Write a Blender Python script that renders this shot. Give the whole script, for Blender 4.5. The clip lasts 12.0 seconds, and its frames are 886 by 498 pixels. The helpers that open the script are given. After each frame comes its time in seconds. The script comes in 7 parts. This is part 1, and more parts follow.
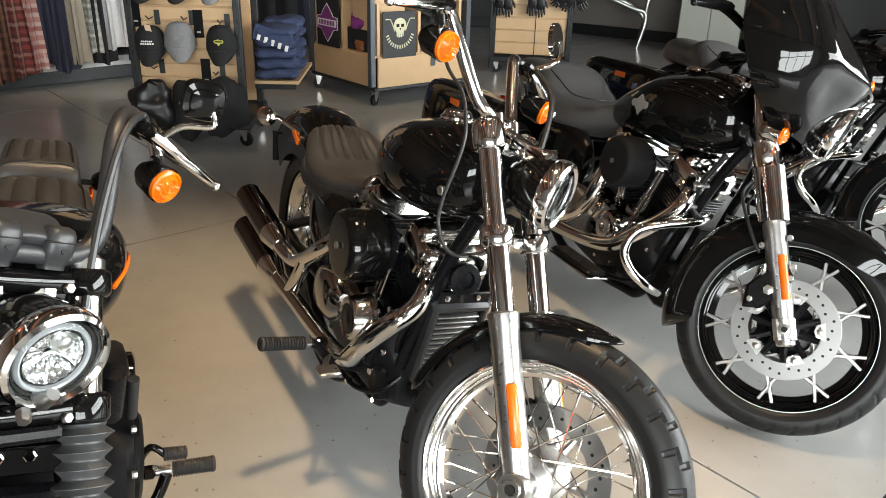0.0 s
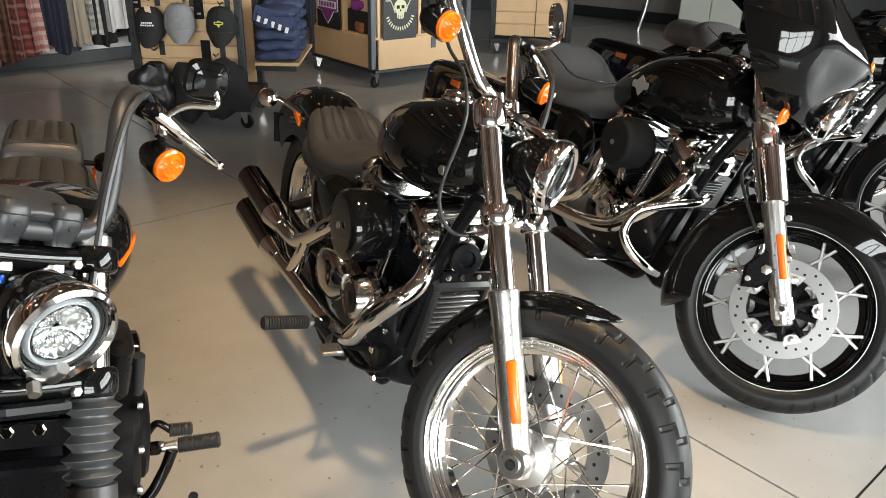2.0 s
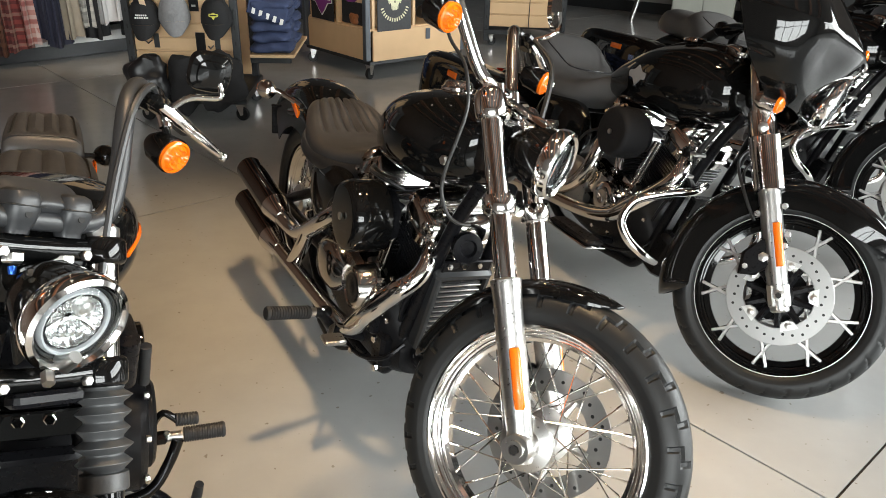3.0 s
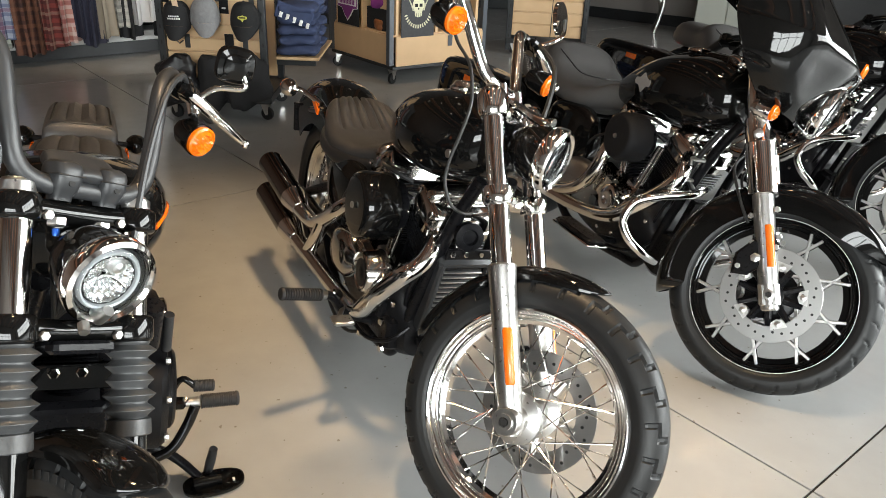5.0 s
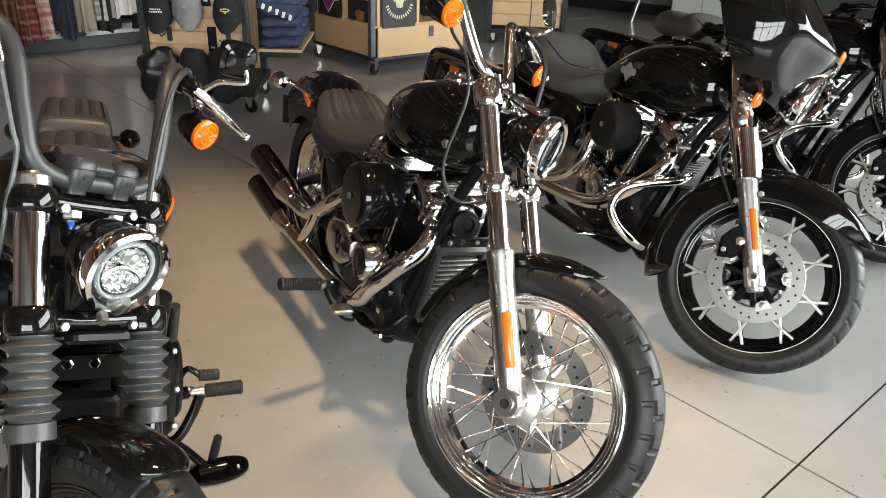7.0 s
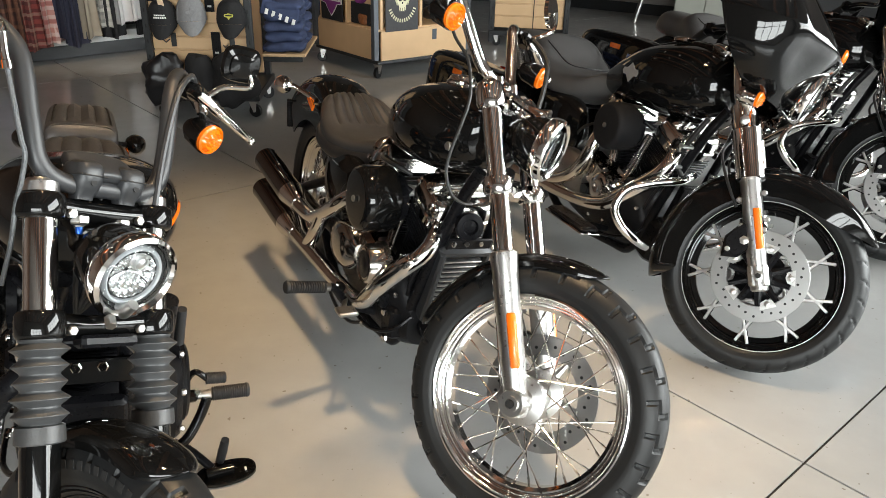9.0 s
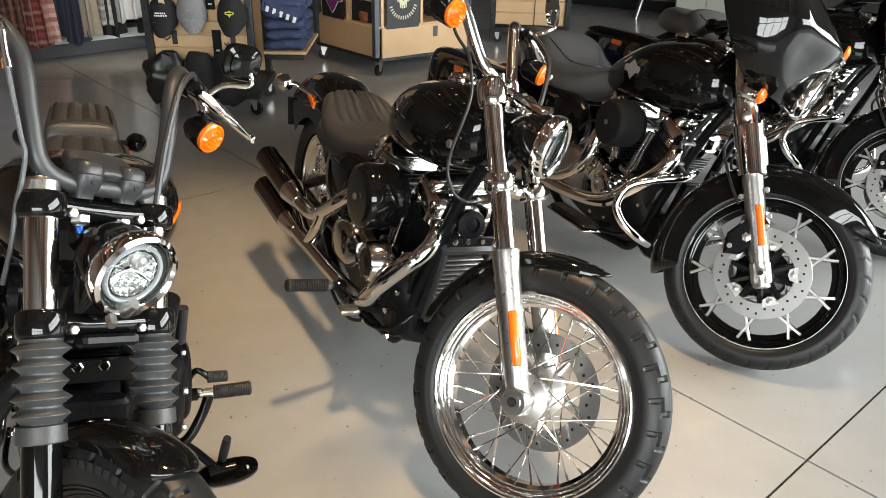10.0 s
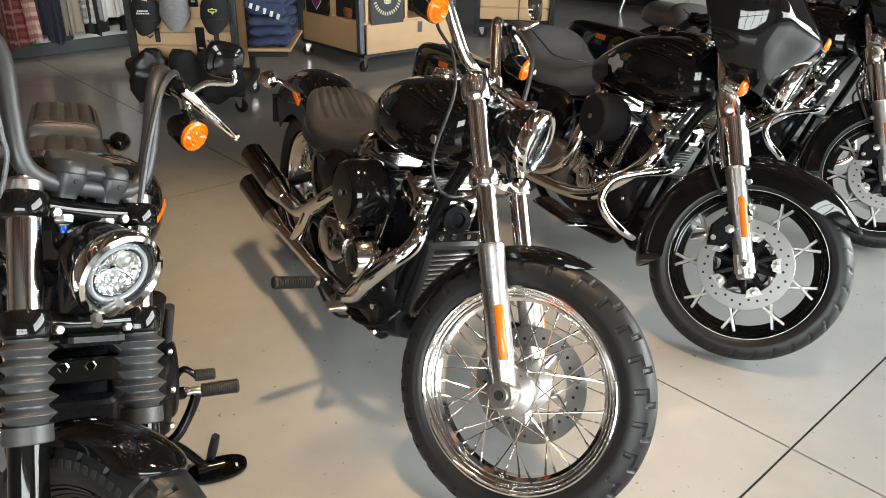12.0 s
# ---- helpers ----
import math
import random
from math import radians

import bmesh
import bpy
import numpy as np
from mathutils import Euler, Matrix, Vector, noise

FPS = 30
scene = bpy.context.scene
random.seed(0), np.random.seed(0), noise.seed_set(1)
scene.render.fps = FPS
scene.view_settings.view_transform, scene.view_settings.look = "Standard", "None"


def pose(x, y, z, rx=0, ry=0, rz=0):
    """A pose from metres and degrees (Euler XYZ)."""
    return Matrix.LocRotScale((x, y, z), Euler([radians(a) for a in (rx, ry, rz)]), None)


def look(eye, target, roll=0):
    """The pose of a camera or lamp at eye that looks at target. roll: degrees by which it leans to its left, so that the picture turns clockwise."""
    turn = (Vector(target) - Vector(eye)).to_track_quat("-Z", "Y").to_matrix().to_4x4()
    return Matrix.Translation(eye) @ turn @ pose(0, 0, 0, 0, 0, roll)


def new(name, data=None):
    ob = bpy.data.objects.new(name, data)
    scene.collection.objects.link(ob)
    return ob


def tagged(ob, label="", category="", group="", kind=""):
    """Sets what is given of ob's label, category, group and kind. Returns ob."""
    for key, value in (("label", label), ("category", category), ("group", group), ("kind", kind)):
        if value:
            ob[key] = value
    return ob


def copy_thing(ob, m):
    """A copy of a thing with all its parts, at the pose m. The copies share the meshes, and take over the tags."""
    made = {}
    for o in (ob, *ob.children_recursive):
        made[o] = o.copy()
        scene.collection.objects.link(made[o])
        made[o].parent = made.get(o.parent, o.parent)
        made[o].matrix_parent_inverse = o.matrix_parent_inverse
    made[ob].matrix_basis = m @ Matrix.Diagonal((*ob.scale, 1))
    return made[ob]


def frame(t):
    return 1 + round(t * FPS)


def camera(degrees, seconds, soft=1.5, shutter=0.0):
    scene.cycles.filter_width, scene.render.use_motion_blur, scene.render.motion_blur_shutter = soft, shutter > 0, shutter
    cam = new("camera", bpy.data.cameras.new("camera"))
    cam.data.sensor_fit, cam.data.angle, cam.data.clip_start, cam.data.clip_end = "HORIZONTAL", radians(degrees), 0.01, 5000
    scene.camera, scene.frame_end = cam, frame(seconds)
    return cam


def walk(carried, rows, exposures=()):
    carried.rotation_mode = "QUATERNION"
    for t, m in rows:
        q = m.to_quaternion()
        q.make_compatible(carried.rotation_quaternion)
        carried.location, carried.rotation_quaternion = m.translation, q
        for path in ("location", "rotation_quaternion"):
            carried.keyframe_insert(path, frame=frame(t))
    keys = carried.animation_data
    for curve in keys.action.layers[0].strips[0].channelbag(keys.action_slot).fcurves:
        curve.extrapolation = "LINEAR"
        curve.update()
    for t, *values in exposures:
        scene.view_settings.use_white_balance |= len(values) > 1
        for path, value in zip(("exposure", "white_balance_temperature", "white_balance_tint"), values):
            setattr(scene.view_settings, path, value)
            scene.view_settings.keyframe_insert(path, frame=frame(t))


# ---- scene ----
cam = camera(61.2, 12.0, 0.85)
PATH = [
    (0, (0.023, 0.232, 1.399), (-0.033, 2.07, 0.612), 1.7),
    (0.5, (0.026, 0.229, 1.403), (-0.036, 2.066, 0.613), 1.6),
    (1, (0.025, 0.225, 1.4), (-0.038, 2.058, 0.602), 1.7),
    (1.5, (0.025, 0.222, 1.395), (-0.037, 2.047, 0.579), 1.8),
    (2, (0.022, 0.212, 1.397), (-0.033, 2.032, 0.57), 1.7),
    (2.5, (0.012, 0.205, 1.4), (-0.032, 2.022, 0.564), 1.6),
    (3, (0.004, 0.194, 1.398), (-0.034, 2.005, 0.552), 1.5),
    (5, (0.054, 0.059, 1.406), (-0.04, 1.877, 0.578), 2.5),
    (5.5, (0.033, 0.055, 1.41), (-0.048, 1.87, 0.574), 2.2),
    (6, (0.019, 0.04, 1.413), (-0.044, 1.853, 0.57), 2.2),
    (6.5, (0.01, 0.026, 1.413), (-0.032, 1.837, 0.564), 2.4),
    (7, (0.009, 0.013, 1.417), (-0.029, 1.824, 0.568), 2.3),
    (9, (0.012, 0.003, 1.42), (-0.04, 1.815, 0.577), 1.6),
    (9.5, (0.012, 0.004, 1.421), (-0.047, 1.814, 0.572), 1.5),
    (10, (0.012, 0.007, 1.42), (-0.044, 1.816, 0.57), 1.4),
    (10.5, (0.011, 0.007, 1.423), (-0.024, 1.82, 0.579), 1.5),
    (11, (0.013, 0.002, 1.422), (-0.017, 1.816, 0.579), 1.4),
    (11.5, (0.015, 0.001, 1.421), (-0.013, 1.81, 0.568), 1.2),
    (12, (0.018, 0.0, 1.422), (-0.006, 1.806, 0.562), 1.1),
]
walk(cam, [(t, look(eye, target, roll)) for t, eye, target, roll in PATH])

# ---------------------------------------------------------------- world and light
world = bpy.data.worlds.new("daylight")
scene.world = world
world.use_nodes = True
wn = world.node_tree
sky = wn.nodes.new("ShaderNodeTexSky")
sky.sky_type, sky.sun_disc, sky.sun_elevation, sky.sun_rotation = "NISHITA", False, radians(40), radians(100)
wn.links.new(sky.outputs[0], wn.nodes["Background"].inputs[0])
wn.nodes["Background"].inputs[1].default_value = 0.12
scene.view_settings.exposure = 0.24

ROOM = (-6.5, 6.0, -4.5, 12.4, 5.2)  # x0, x1, y0, y1, height


def area(name, m, sx, sy, watts, colour):
    d = bpy.data.lights.new(name, "AREA")
    d.shape, d.size, d.size_y, d.energy, d.color = "RECTANGLE", sx, sy, watts, colour
    ob = new(name, d)
    ob.matrix_world = m
    return ob


area("window_light_right", look((6.4, 1.3, 1.9), (0, 1.3, 1.3)), 7.2, 2.6, 1080, (0.94, 0.985, 0.97))
area("window_light_front", look((0.9, -4.9, 1.95), (0.9, 3, 1.4)), 5.0, 2.1, 620, (0.94, 0.985, 0.97))
key = bpy.data.lights.new("ceiling_spot_light", "SPOT")
key.energy, key.color, key.shadow_soft_size, key.spot_size, key.spot_blend = 1180, (1.0, 0.69, 0.38), 0.26, radians(62), 0.7
new("ceiling_spot_light", key).matrix_world = look((0.20, 2.12, 5.0), (-1.10, 1.42, 0))
for lx, ly, w in ((-1.7, 3.9, 80), (-3.2, 5.4, 210), (-0.7, 5.2, 120)):
    d = bpy.data.lights.new("ceiling_lamp_light", "SPOT")
    d.energy, d.color, d.shadow_soft_size, d.spot_size, d.spot_blend = w, (1.0, 0.76, 0.52), 0.12, radians(38), 0.7
    new("ceiling_lamp_light", d).matrix_world = look((lx, ly, 4.9), (lx - 0.2, ly + 1.6, 1.4))

# ---------------------------------------------------------------- materials


def material(name, base, rough=0.5, metal=0.0, vary=0.15, scale=12.0, bump=0.0, bump_scale=60.0, coat=0.0, rough_vary=0.1, spec=0.5):
    m = bpy.data.materials.new(name)
    m.use_nodes = True
    nt = m.node_tree
    b = nt.nodes["Principled BSDF"]
    tc = nt.nodes.new("ShaderNodeTexCoord")
    n1 = nt.nodes.new("ShaderNodeTexNoise")
    n1.inputs["Scale"].default_value, n1.inputs["Detail"].default_value = scale, 6
    nt.links.new(tc.outputs["Object"], n1.inputs["Vector"])
    mix = nt.nodes.new("ShaderNodeMix")
    mix.data_type = "RGBA"
    lo = [c * (1 - vary) for c in base]
    hi = [min(1, c * (1 + vary)) for c in base]
    mix.inputs[6].default_value, mix.inputs[7].default_value = (*lo, 1), (*hi, 1)
    nt.links.new(n1.outputs[0], mix.inputs[0])
    nt.links.new(mix.outputs[2], b.inputs["Base Color"])
    mr = nt.nodes.new("ShaderNodeMapRange")
    mr.inputs[3].default_value, mr.inputs[4].default_value = max(0.0, rough - rough_vary * rough), rough + rough_vary * rough
    n2 = nt.nodes.new("ShaderNodeTexNoise")
    n2.inputs["Scale"].default_value, n2.inputs["Detail"].default_value = scale * 4.3, 3
    nt.links.new(tc.outputs["Object"], n2.inputs["Vector"])
    nt.links.new(n2.outputs[0], mr.inputs[0])
    nt.links.new(mr.outputs[0], b.inputs["Roughness"])
    b.inputs["Metallic"].default_value = metal
    b.inputs["Coat Weight"].default_value = coat
    b.inputs["Coat Roughness"].default_value = 0.03
    b.inputs["Specular IOR Level"].default_value = spec
    if bump:
        n3 = nt.nodes.new("ShaderNodeTexNoise")
        n3.inputs["Scale"].default_value, n3.inputs["Detail"].default_value = bump_scale, 4
        nt.links.new(tc.outputs["Object"], n3.inputs["Vector"])
        bp = nt.nodes.new("ShaderNodeBump")
        bp.inputs["Strength"].default_value, bp.inputs["Distance"].default_value = bump, 0.002
        nt.links.new(n3.outputs[0], bp.inputs["Height"])
        nt.links.new(bp.outputs[0], b.inputs["Normal"])
    return m


def emitter(name, colour, strength):
    m = bpy.data.materials.new(name)
    m.use_nodes = True
    b = m.node_tree.nodes["Principled BSDF"]
    b.inputs["Base Color"].default_value = (*colour, 1)
    b.inputs["Emission Color"].default_value = (*colour, 1)
    b.inputs["Emission Strength"].default_value = strength
    return m


def glass(name, colour, rough=0.02):
    """Thin clear sheet: it lets light through and mirrors by its angle."""
    m = bpy.data.materials.new(name)
    m.use_nodes = True
    nt = m.node_tree
    nt.nodes.remove(nt.nodes["Principled BSDF"])
    tr, gl, fr, mx = nt.nodes.new("ShaderNodeBsdfTransparent"), nt.nodes.new("ShaderNodeBsdfGlossy"), nt.nodes.new("ShaderNodeFresnel"), nt.nodes.new("ShaderNodeMixShader")
    tr.inputs[0].default_value = (*colour, 1)
    gl.inputs["Roughness"].default_value = rough
    fr.inputs[0].default_value = 1.22
    nt.links.new(fr.outputs[0], mx.inputs[0])
    nt.links.new(tr.outputs[0], mx.inputs[1])
    nt.links.new(gl.outputs[0], mx.inputs[2])
    nt.links.new(mx.outputs[0], nt.nodes["Material Output"].inputs[0])
    return m


BLACK = material("gloss_black_paint", (0.004, 0.004, 0.004), 0.07, 0, 0.2, 9, coat=0.5, spec=0.1)
CHROME = material("chrome", (0.80, 0.78, 0.755), 0.09, 1.0, 0.03, 14, rough_vary=0.3)
ALU = material("polished_aluminium", (0.58, 0.57, 0.555), 0.30, 1.0, 0.05, 25, bump=0.05, bump_scale=300, rough_vary=0.25)
STEEL = material("brushed_steel", (0.55, 0.54, 0.52), 0.32, 1.0, 0.08, 40, bump=0.06, bump_scale=240)
SATIN = material("satin_black_metal", (0.006, 0.006, 0.007), 0.28, 0, 0.2, 30, bump=0.10, bump_scale=420, spec=0.15)
DARKCASE = material("wrinkle_black_casing", (0.007, 0.007, 0.008), 0.34, 0.0, 0.25, 40, bump=0.3, bump_scale=700, spec=0.18)
RUBBER = material("tyre_rubber", (0.012, 0.0125, 0.013), 0.44, 0, 0.25, 18, bump=0.1, bump_scale=260, spec=0.3)
BOOT = material("fork_boot_rubber", (0.040, 0.041, 0.042), 0.44, 0, 0.4, 22, bump=0.2, bump_scale=180)
GRIPR = material("grip_rubber", (0.02, 0.02, 0.021), 0.6, 0, 0.25, 40, bump=0.3, bump_scale=300)
SMOOTHSEAT = material("smooth_seat_vinyl", (0.075, 0.073, 0.072), 0.36, 0, 0.15, 16, bump=0.2, bump_scale=420)
SEATM = material("seat_vinyl", (0.034, 0.033, 0.0335), 0.42, 0, 0.22, 16, bump=0.2, bump_scale=420)
SEATS = material("seat_skirt_vinyl", (0.016, 0.016, 0.017), 0.36, 0, 0.2, 16, bump=0.15, bump_scale=420)
GREYBAR = material("matte_grey_bar", (0.024, 0.025, 0.027), 0.42, 0.1, 0.1, 20, bump=0.08, bump_scale=500)
AMBER = material("amber_lens", (1.0, 0.155, 0.003), 0.16, 0, 0.35, 70, bump=1.0, bump_scale=75, coat=0.4)
AMBERR = material("amber_reflector", (0.95, 0.17, 0.006), 0.25, 0, 0.1, 60, bump=0.4, bump_scale=500, coat=0.5)
REDR = material("red_reflector", (0.6, 0.03, 0.01), 0.2, 0, 0.1, 60, coat=0.5)
LAMPG = glass("headlamp_glass", (0.97, 0.99, 1.0))
CLEARG = glass("tinted_windshield", (0.25, 0.26, 0.28))
REFLECT = material("headlamp_reflector", (0.68, 0.68, 0.67), 0.22, 1.0, 0.08, 60, bump=0.25, bump_scale=60)
RINGM = material("frosted_ring", (0.30, 0.305, 0.31), 0.22, 0, 0.08, 60, coat=0.5)
AIRMESH = material("air_filter_sock", (0.007, 0.007, 0.008), 0.7, 0, 0.3, 50, bump=0.5, bump_scale=600, spec=0.2)
MACHINED = material("machined_alloy", (0.52, 0.51, 0.50), 0.34, 1.0, 0.05, 40, bump=0.05, bump_scale=300)
BLACKCHROME = material("black_chrome", (0.20, 0.19, 0.185), 0.08, 1.0, 0.06, 20, rough_vary=0.3)
POLISHED = material("polished_casting", (0.50, 0.485, 0.46), 0.13, 1.0, 0.06, 30, bump=0.04, bump_scale=60, rough_vary=0.3)
DISC = material("brake_disc_steel", (0.33, 0.325, 0.318), 0.34, 1.0, 0.05, 30, rough_vary=0.2)
CABLE = material("cable_sheath", (0.012, 0.012, 0.012), 0.4, 0, 0.2, 40)
BADGE = material("pewter_badge", (0.32, 0.31, 0.30), 0.45, 0.6, 0.1, 60, bump=0.3, bump_scale=300)
BRAID = material("braided_line", (0.10, 0.105, 0.11), 0.35, 0.5, 0.5, 300, bump=0.6, bump_scale=500)
# near-black standing in for shade in holes, sockets and slots; also for dark marks
HOLE = material("hole_shade_and_mark_black", (0.008, 0.008, 0.008), 0.8, 0, 0.2, 40)
PRINTW = material("white_stamp", (0.6, 0.6, 0.58), 0.5, 0, 0.1, 60)
BLUE = material("blue_fitting", (0.02, 0.10, 0.45), 0.3, 0.6, 0.1, 40)
BRASSY = material("bronze_caliper", (0.40, 0.33, 0.26), 0.3, 1.0, 0.1, 40)

MAPLE = material("maple_laminate", (0.60, 0.40, 0.22), 0.38, 0, 0.10, 7, bump=0.05, bump_scale=60)
RACK = material("black_rack_steel", (0.022, 0.024, 0.026), 0.42, 0.2, 0.2, 30)
POSTG = material("slate_post_steel", (0.075, 0.085, 0.10), 0.4, 0.2, 0.12, 25)
WHITEW = material("white_laminate", (0.70, 0.70, 0.69), 0.4, 0, 0.05, 6)
FLOCK = material("cap_cotton_black", (0.010, 0.010, 0.011), 0.85, 0, 0.3, 60, bump=0.5, bump_scale=500)
CAPG = material("cap_cotton_grey", (0.20, 0.20, 0.205), 0.85, 0, 0.2, 60, bump=0.5, bump_scale=500)
NAVY = material("navy_jersey", (0.035, 0.05, 0.11), 0.85, 0, 0.35, 18, bump=0.6, bump_scale=90)
PRINT = material("white_print", (0.75, 0.75, 0.72), 0.6, 0, 0.08, 60)
CREAM = material("cream_print", (0.62, 0.60, 0.42), 0.7, 0, 0.1, 60)
PURPLE = material("purple_print", (0.20, 0.03, 0.19), 0.6, 0, 0.1, 40)
YELLOW = material("yellow_patch", (0.52, 0.50, 0.08), 0.6, 0, 0.15, 90)
WALLP = material("wall_paint_grey", (0.27, 0.25, 0.235), 0.6, 0, 0.06, 3, bump=0.08, bump_scale=150)
WALLD = material("wall_paint_charcoal", (0.03, 0.03, 0.032), 0.6, 0, 0.12, 4, bump=0.1, bump_scale=120)
WALLW = material("wall_timber_brown", (0.09, 0.05, 0.032), 0.5, 0, 0.2, 4, bump=0.1, bump_scale=60)
BEAM = material("timber_beam_brown", (0.21, 0.088, 0.045), 0.5, 0, 0.25, 4, bump=0.1, bump_scale=50)
CEIL = material("ceiling_dark_paint", (0.03, 0.029, 0.028), 0.55, 0, 0.2, 3, bump=0.1, bump_scale=50)
FRAMEM = material("window_frame_black", (0.02, 0.02, 0.022), 0.4, 0.3, 0.15, 10)
GREYCAB = material("beige_cabinet_paint", (0.42, 0.43, 0.38), 0.45, 0, 0.05, 8)
LAMPE = emitter("lamp_glow", (1.0, 0.86, 0.68), 14)
PANE = glass("window_pane", (1, 1, 1), 0.0)


def concrete():
    m = bpy.data.materials.new("polished_concrete")
    m.use_nodes = True
    nt = m.node_tree
    b = nt.nodes["Principled BSDF"]
    tc = nt.nodes.new("ShaderNodeTexCoord")

    def noise_node(scale, detail, rough=0.6):
        n = nt.nodes.new("ShaderNodeTexNoise")
        n.inputs["Scale"].default_value, n.inputs["Detail"].default_value, n.inputs["Roughness"].default_value = scale, detail, rough
        nt.links.new(tc.outputs["Object"], n.inputs["Vector"])
        return n
    big, mid, fine = noise_node(1.1, 5), noise_node(7, 8), noise_node(130, 4)
    ramp = nt.nodes.new("ShaderNodeValToRGB")
    e = ramp.color_ramp.elements
    e[0].position, e[0].color = 0.25, (0.325, 0.325, 0.318, 1)
    e[1].position, e[1].color = 0.78, (0.375, 0.375, 0.366, 1)
    nt.links.new(big.outputs[0], ramp.inputs[0])
    r2 = nt.nodes.new("ShaderNodeMapRange")
    r2.inputs[1].default_value, r2.inputs[2].default_value, r2.inputs[3].default_value, r2.inputs[4].default_value = 0.25, 0.75, 0.95, 1.05
    nt.links.new(mid.outputs[0], r2.inputs[0])
    mul = nt.nodes.new("ShaderNodeVectorMath")
    mul.operation = "MULTIPLY"
    nt.links.new(ramp.outputs[0], mul.inputs[0])
    nt.links.new(r2.outputs[0], mul.inputs[1])
    pit = noise_node(46, 2, 0.4)
    pr = nt.nodes.new("ShaderNodeValToRGB")
    pr.color_ramp.elements[0].position, pr.color_ramp.elements[0].color = 0.71, (1, 1, 1, 1)
    pr.color_ramp.elements[1].position, pr.color_ramp.elements[1].color = 0.76, (0.6, 0.55, 0.5, 1)
    nt.links.new(pit.outputs[0], pr.inputs[0])
    mul2 = nt.nodes.new("ShaderNodeVectorMath")
    mul2.operation = "MULTIPLY"
    nt.links.new(mul.outputs[0], mul2.inputs[0])
    nt.links.new(pr.outputs[0], mul2.inputs[1])
    nt.links.new(mul2.outputs[0], b.inputs["Base Color"])
    rr = nt.nodes.new("ShaderNodeMapRange")
    rr.inputs[1].default_value, rr.inputs[2].default_value, rr.inputs[3].default_value, rr.inputs[4].default_value = 0.2, 0.8, 0.13, 0.21
    nt.links.new(mid.outputs[0], rr.inputs[0])
    nt.links.new(rr.outputs[0], b.inputs["Roughness"])
    b.inputs["Specular IOR Level"].default_value = 0.5
    bp = nt.nodes.new("ShaderNodeBump")
    bp.inputs["Strength"].default_value, bp.inputs["Distance"].default_value = 0.08, 0.001
    nt.links.new(fine.outputs[0], bp.inputs["Height"])
    nt.links.new(bp.outputs[0], b.inputs["Normal"])
    return m


CONCRETE = concrete()


def plaid(name, base, line, second, scale):
    m = material(name, base, 0.85, 0, 0.15, 30, bump=0.4, bump_scale=200)
    nt = m.node_tree
    b = nt.nodes["Principled BSDF"]
    tc = nt.nodes.new("ShaderNodeTexCoord")
    src = b.inputs["Base Color"].links[0].from_socket
    for axis, colour, wide, k in (("X", line, 0.62, 1.0), ("Z", line, 0.62, 1.0), ("X", second, 0.9, 0.5), ("Z", second, 0.9, 0.5)):
        w = nt.nodes.new("ShaderNodeTexWave")
        w.bands_direction = axis
        w.inputs["Scale"].default_value = scale * k
        nt.links.new(tc.outputs["Object"], w.inputs["Vector"])
        g = nt.nodes.new("ShaderNodeMath")
        g.operation = "GREATER_THAN"
        g.inputs[1].default_value = wide
        nt.links.new(w.outputs[1], g.inputs[0])
        h = nt.nodes.new("ShaderNodeMath")
        h.operation, h.inputs[1].default_value = "MULTIPLY", 0.55
        nt.links.new(g.outputs[0], h.inputs[0])
        mx = nt.nodes.new("ShaderNodeMix")
        mx.data_type = "RGBA"
        nt.links.new(h.outputs[0], mx.inputs[0])
        nt.links.new(src, mx.inputs[6])
        mx.inputs[7].default_value = (*colour, 1)
        src = mx.outputs[2]
    nt.links.new(src, b.inputs["Base Color"])
    return m


# ---------------------------------------------------------------- mesh helpers
I4 = Matrix.Identity(4)


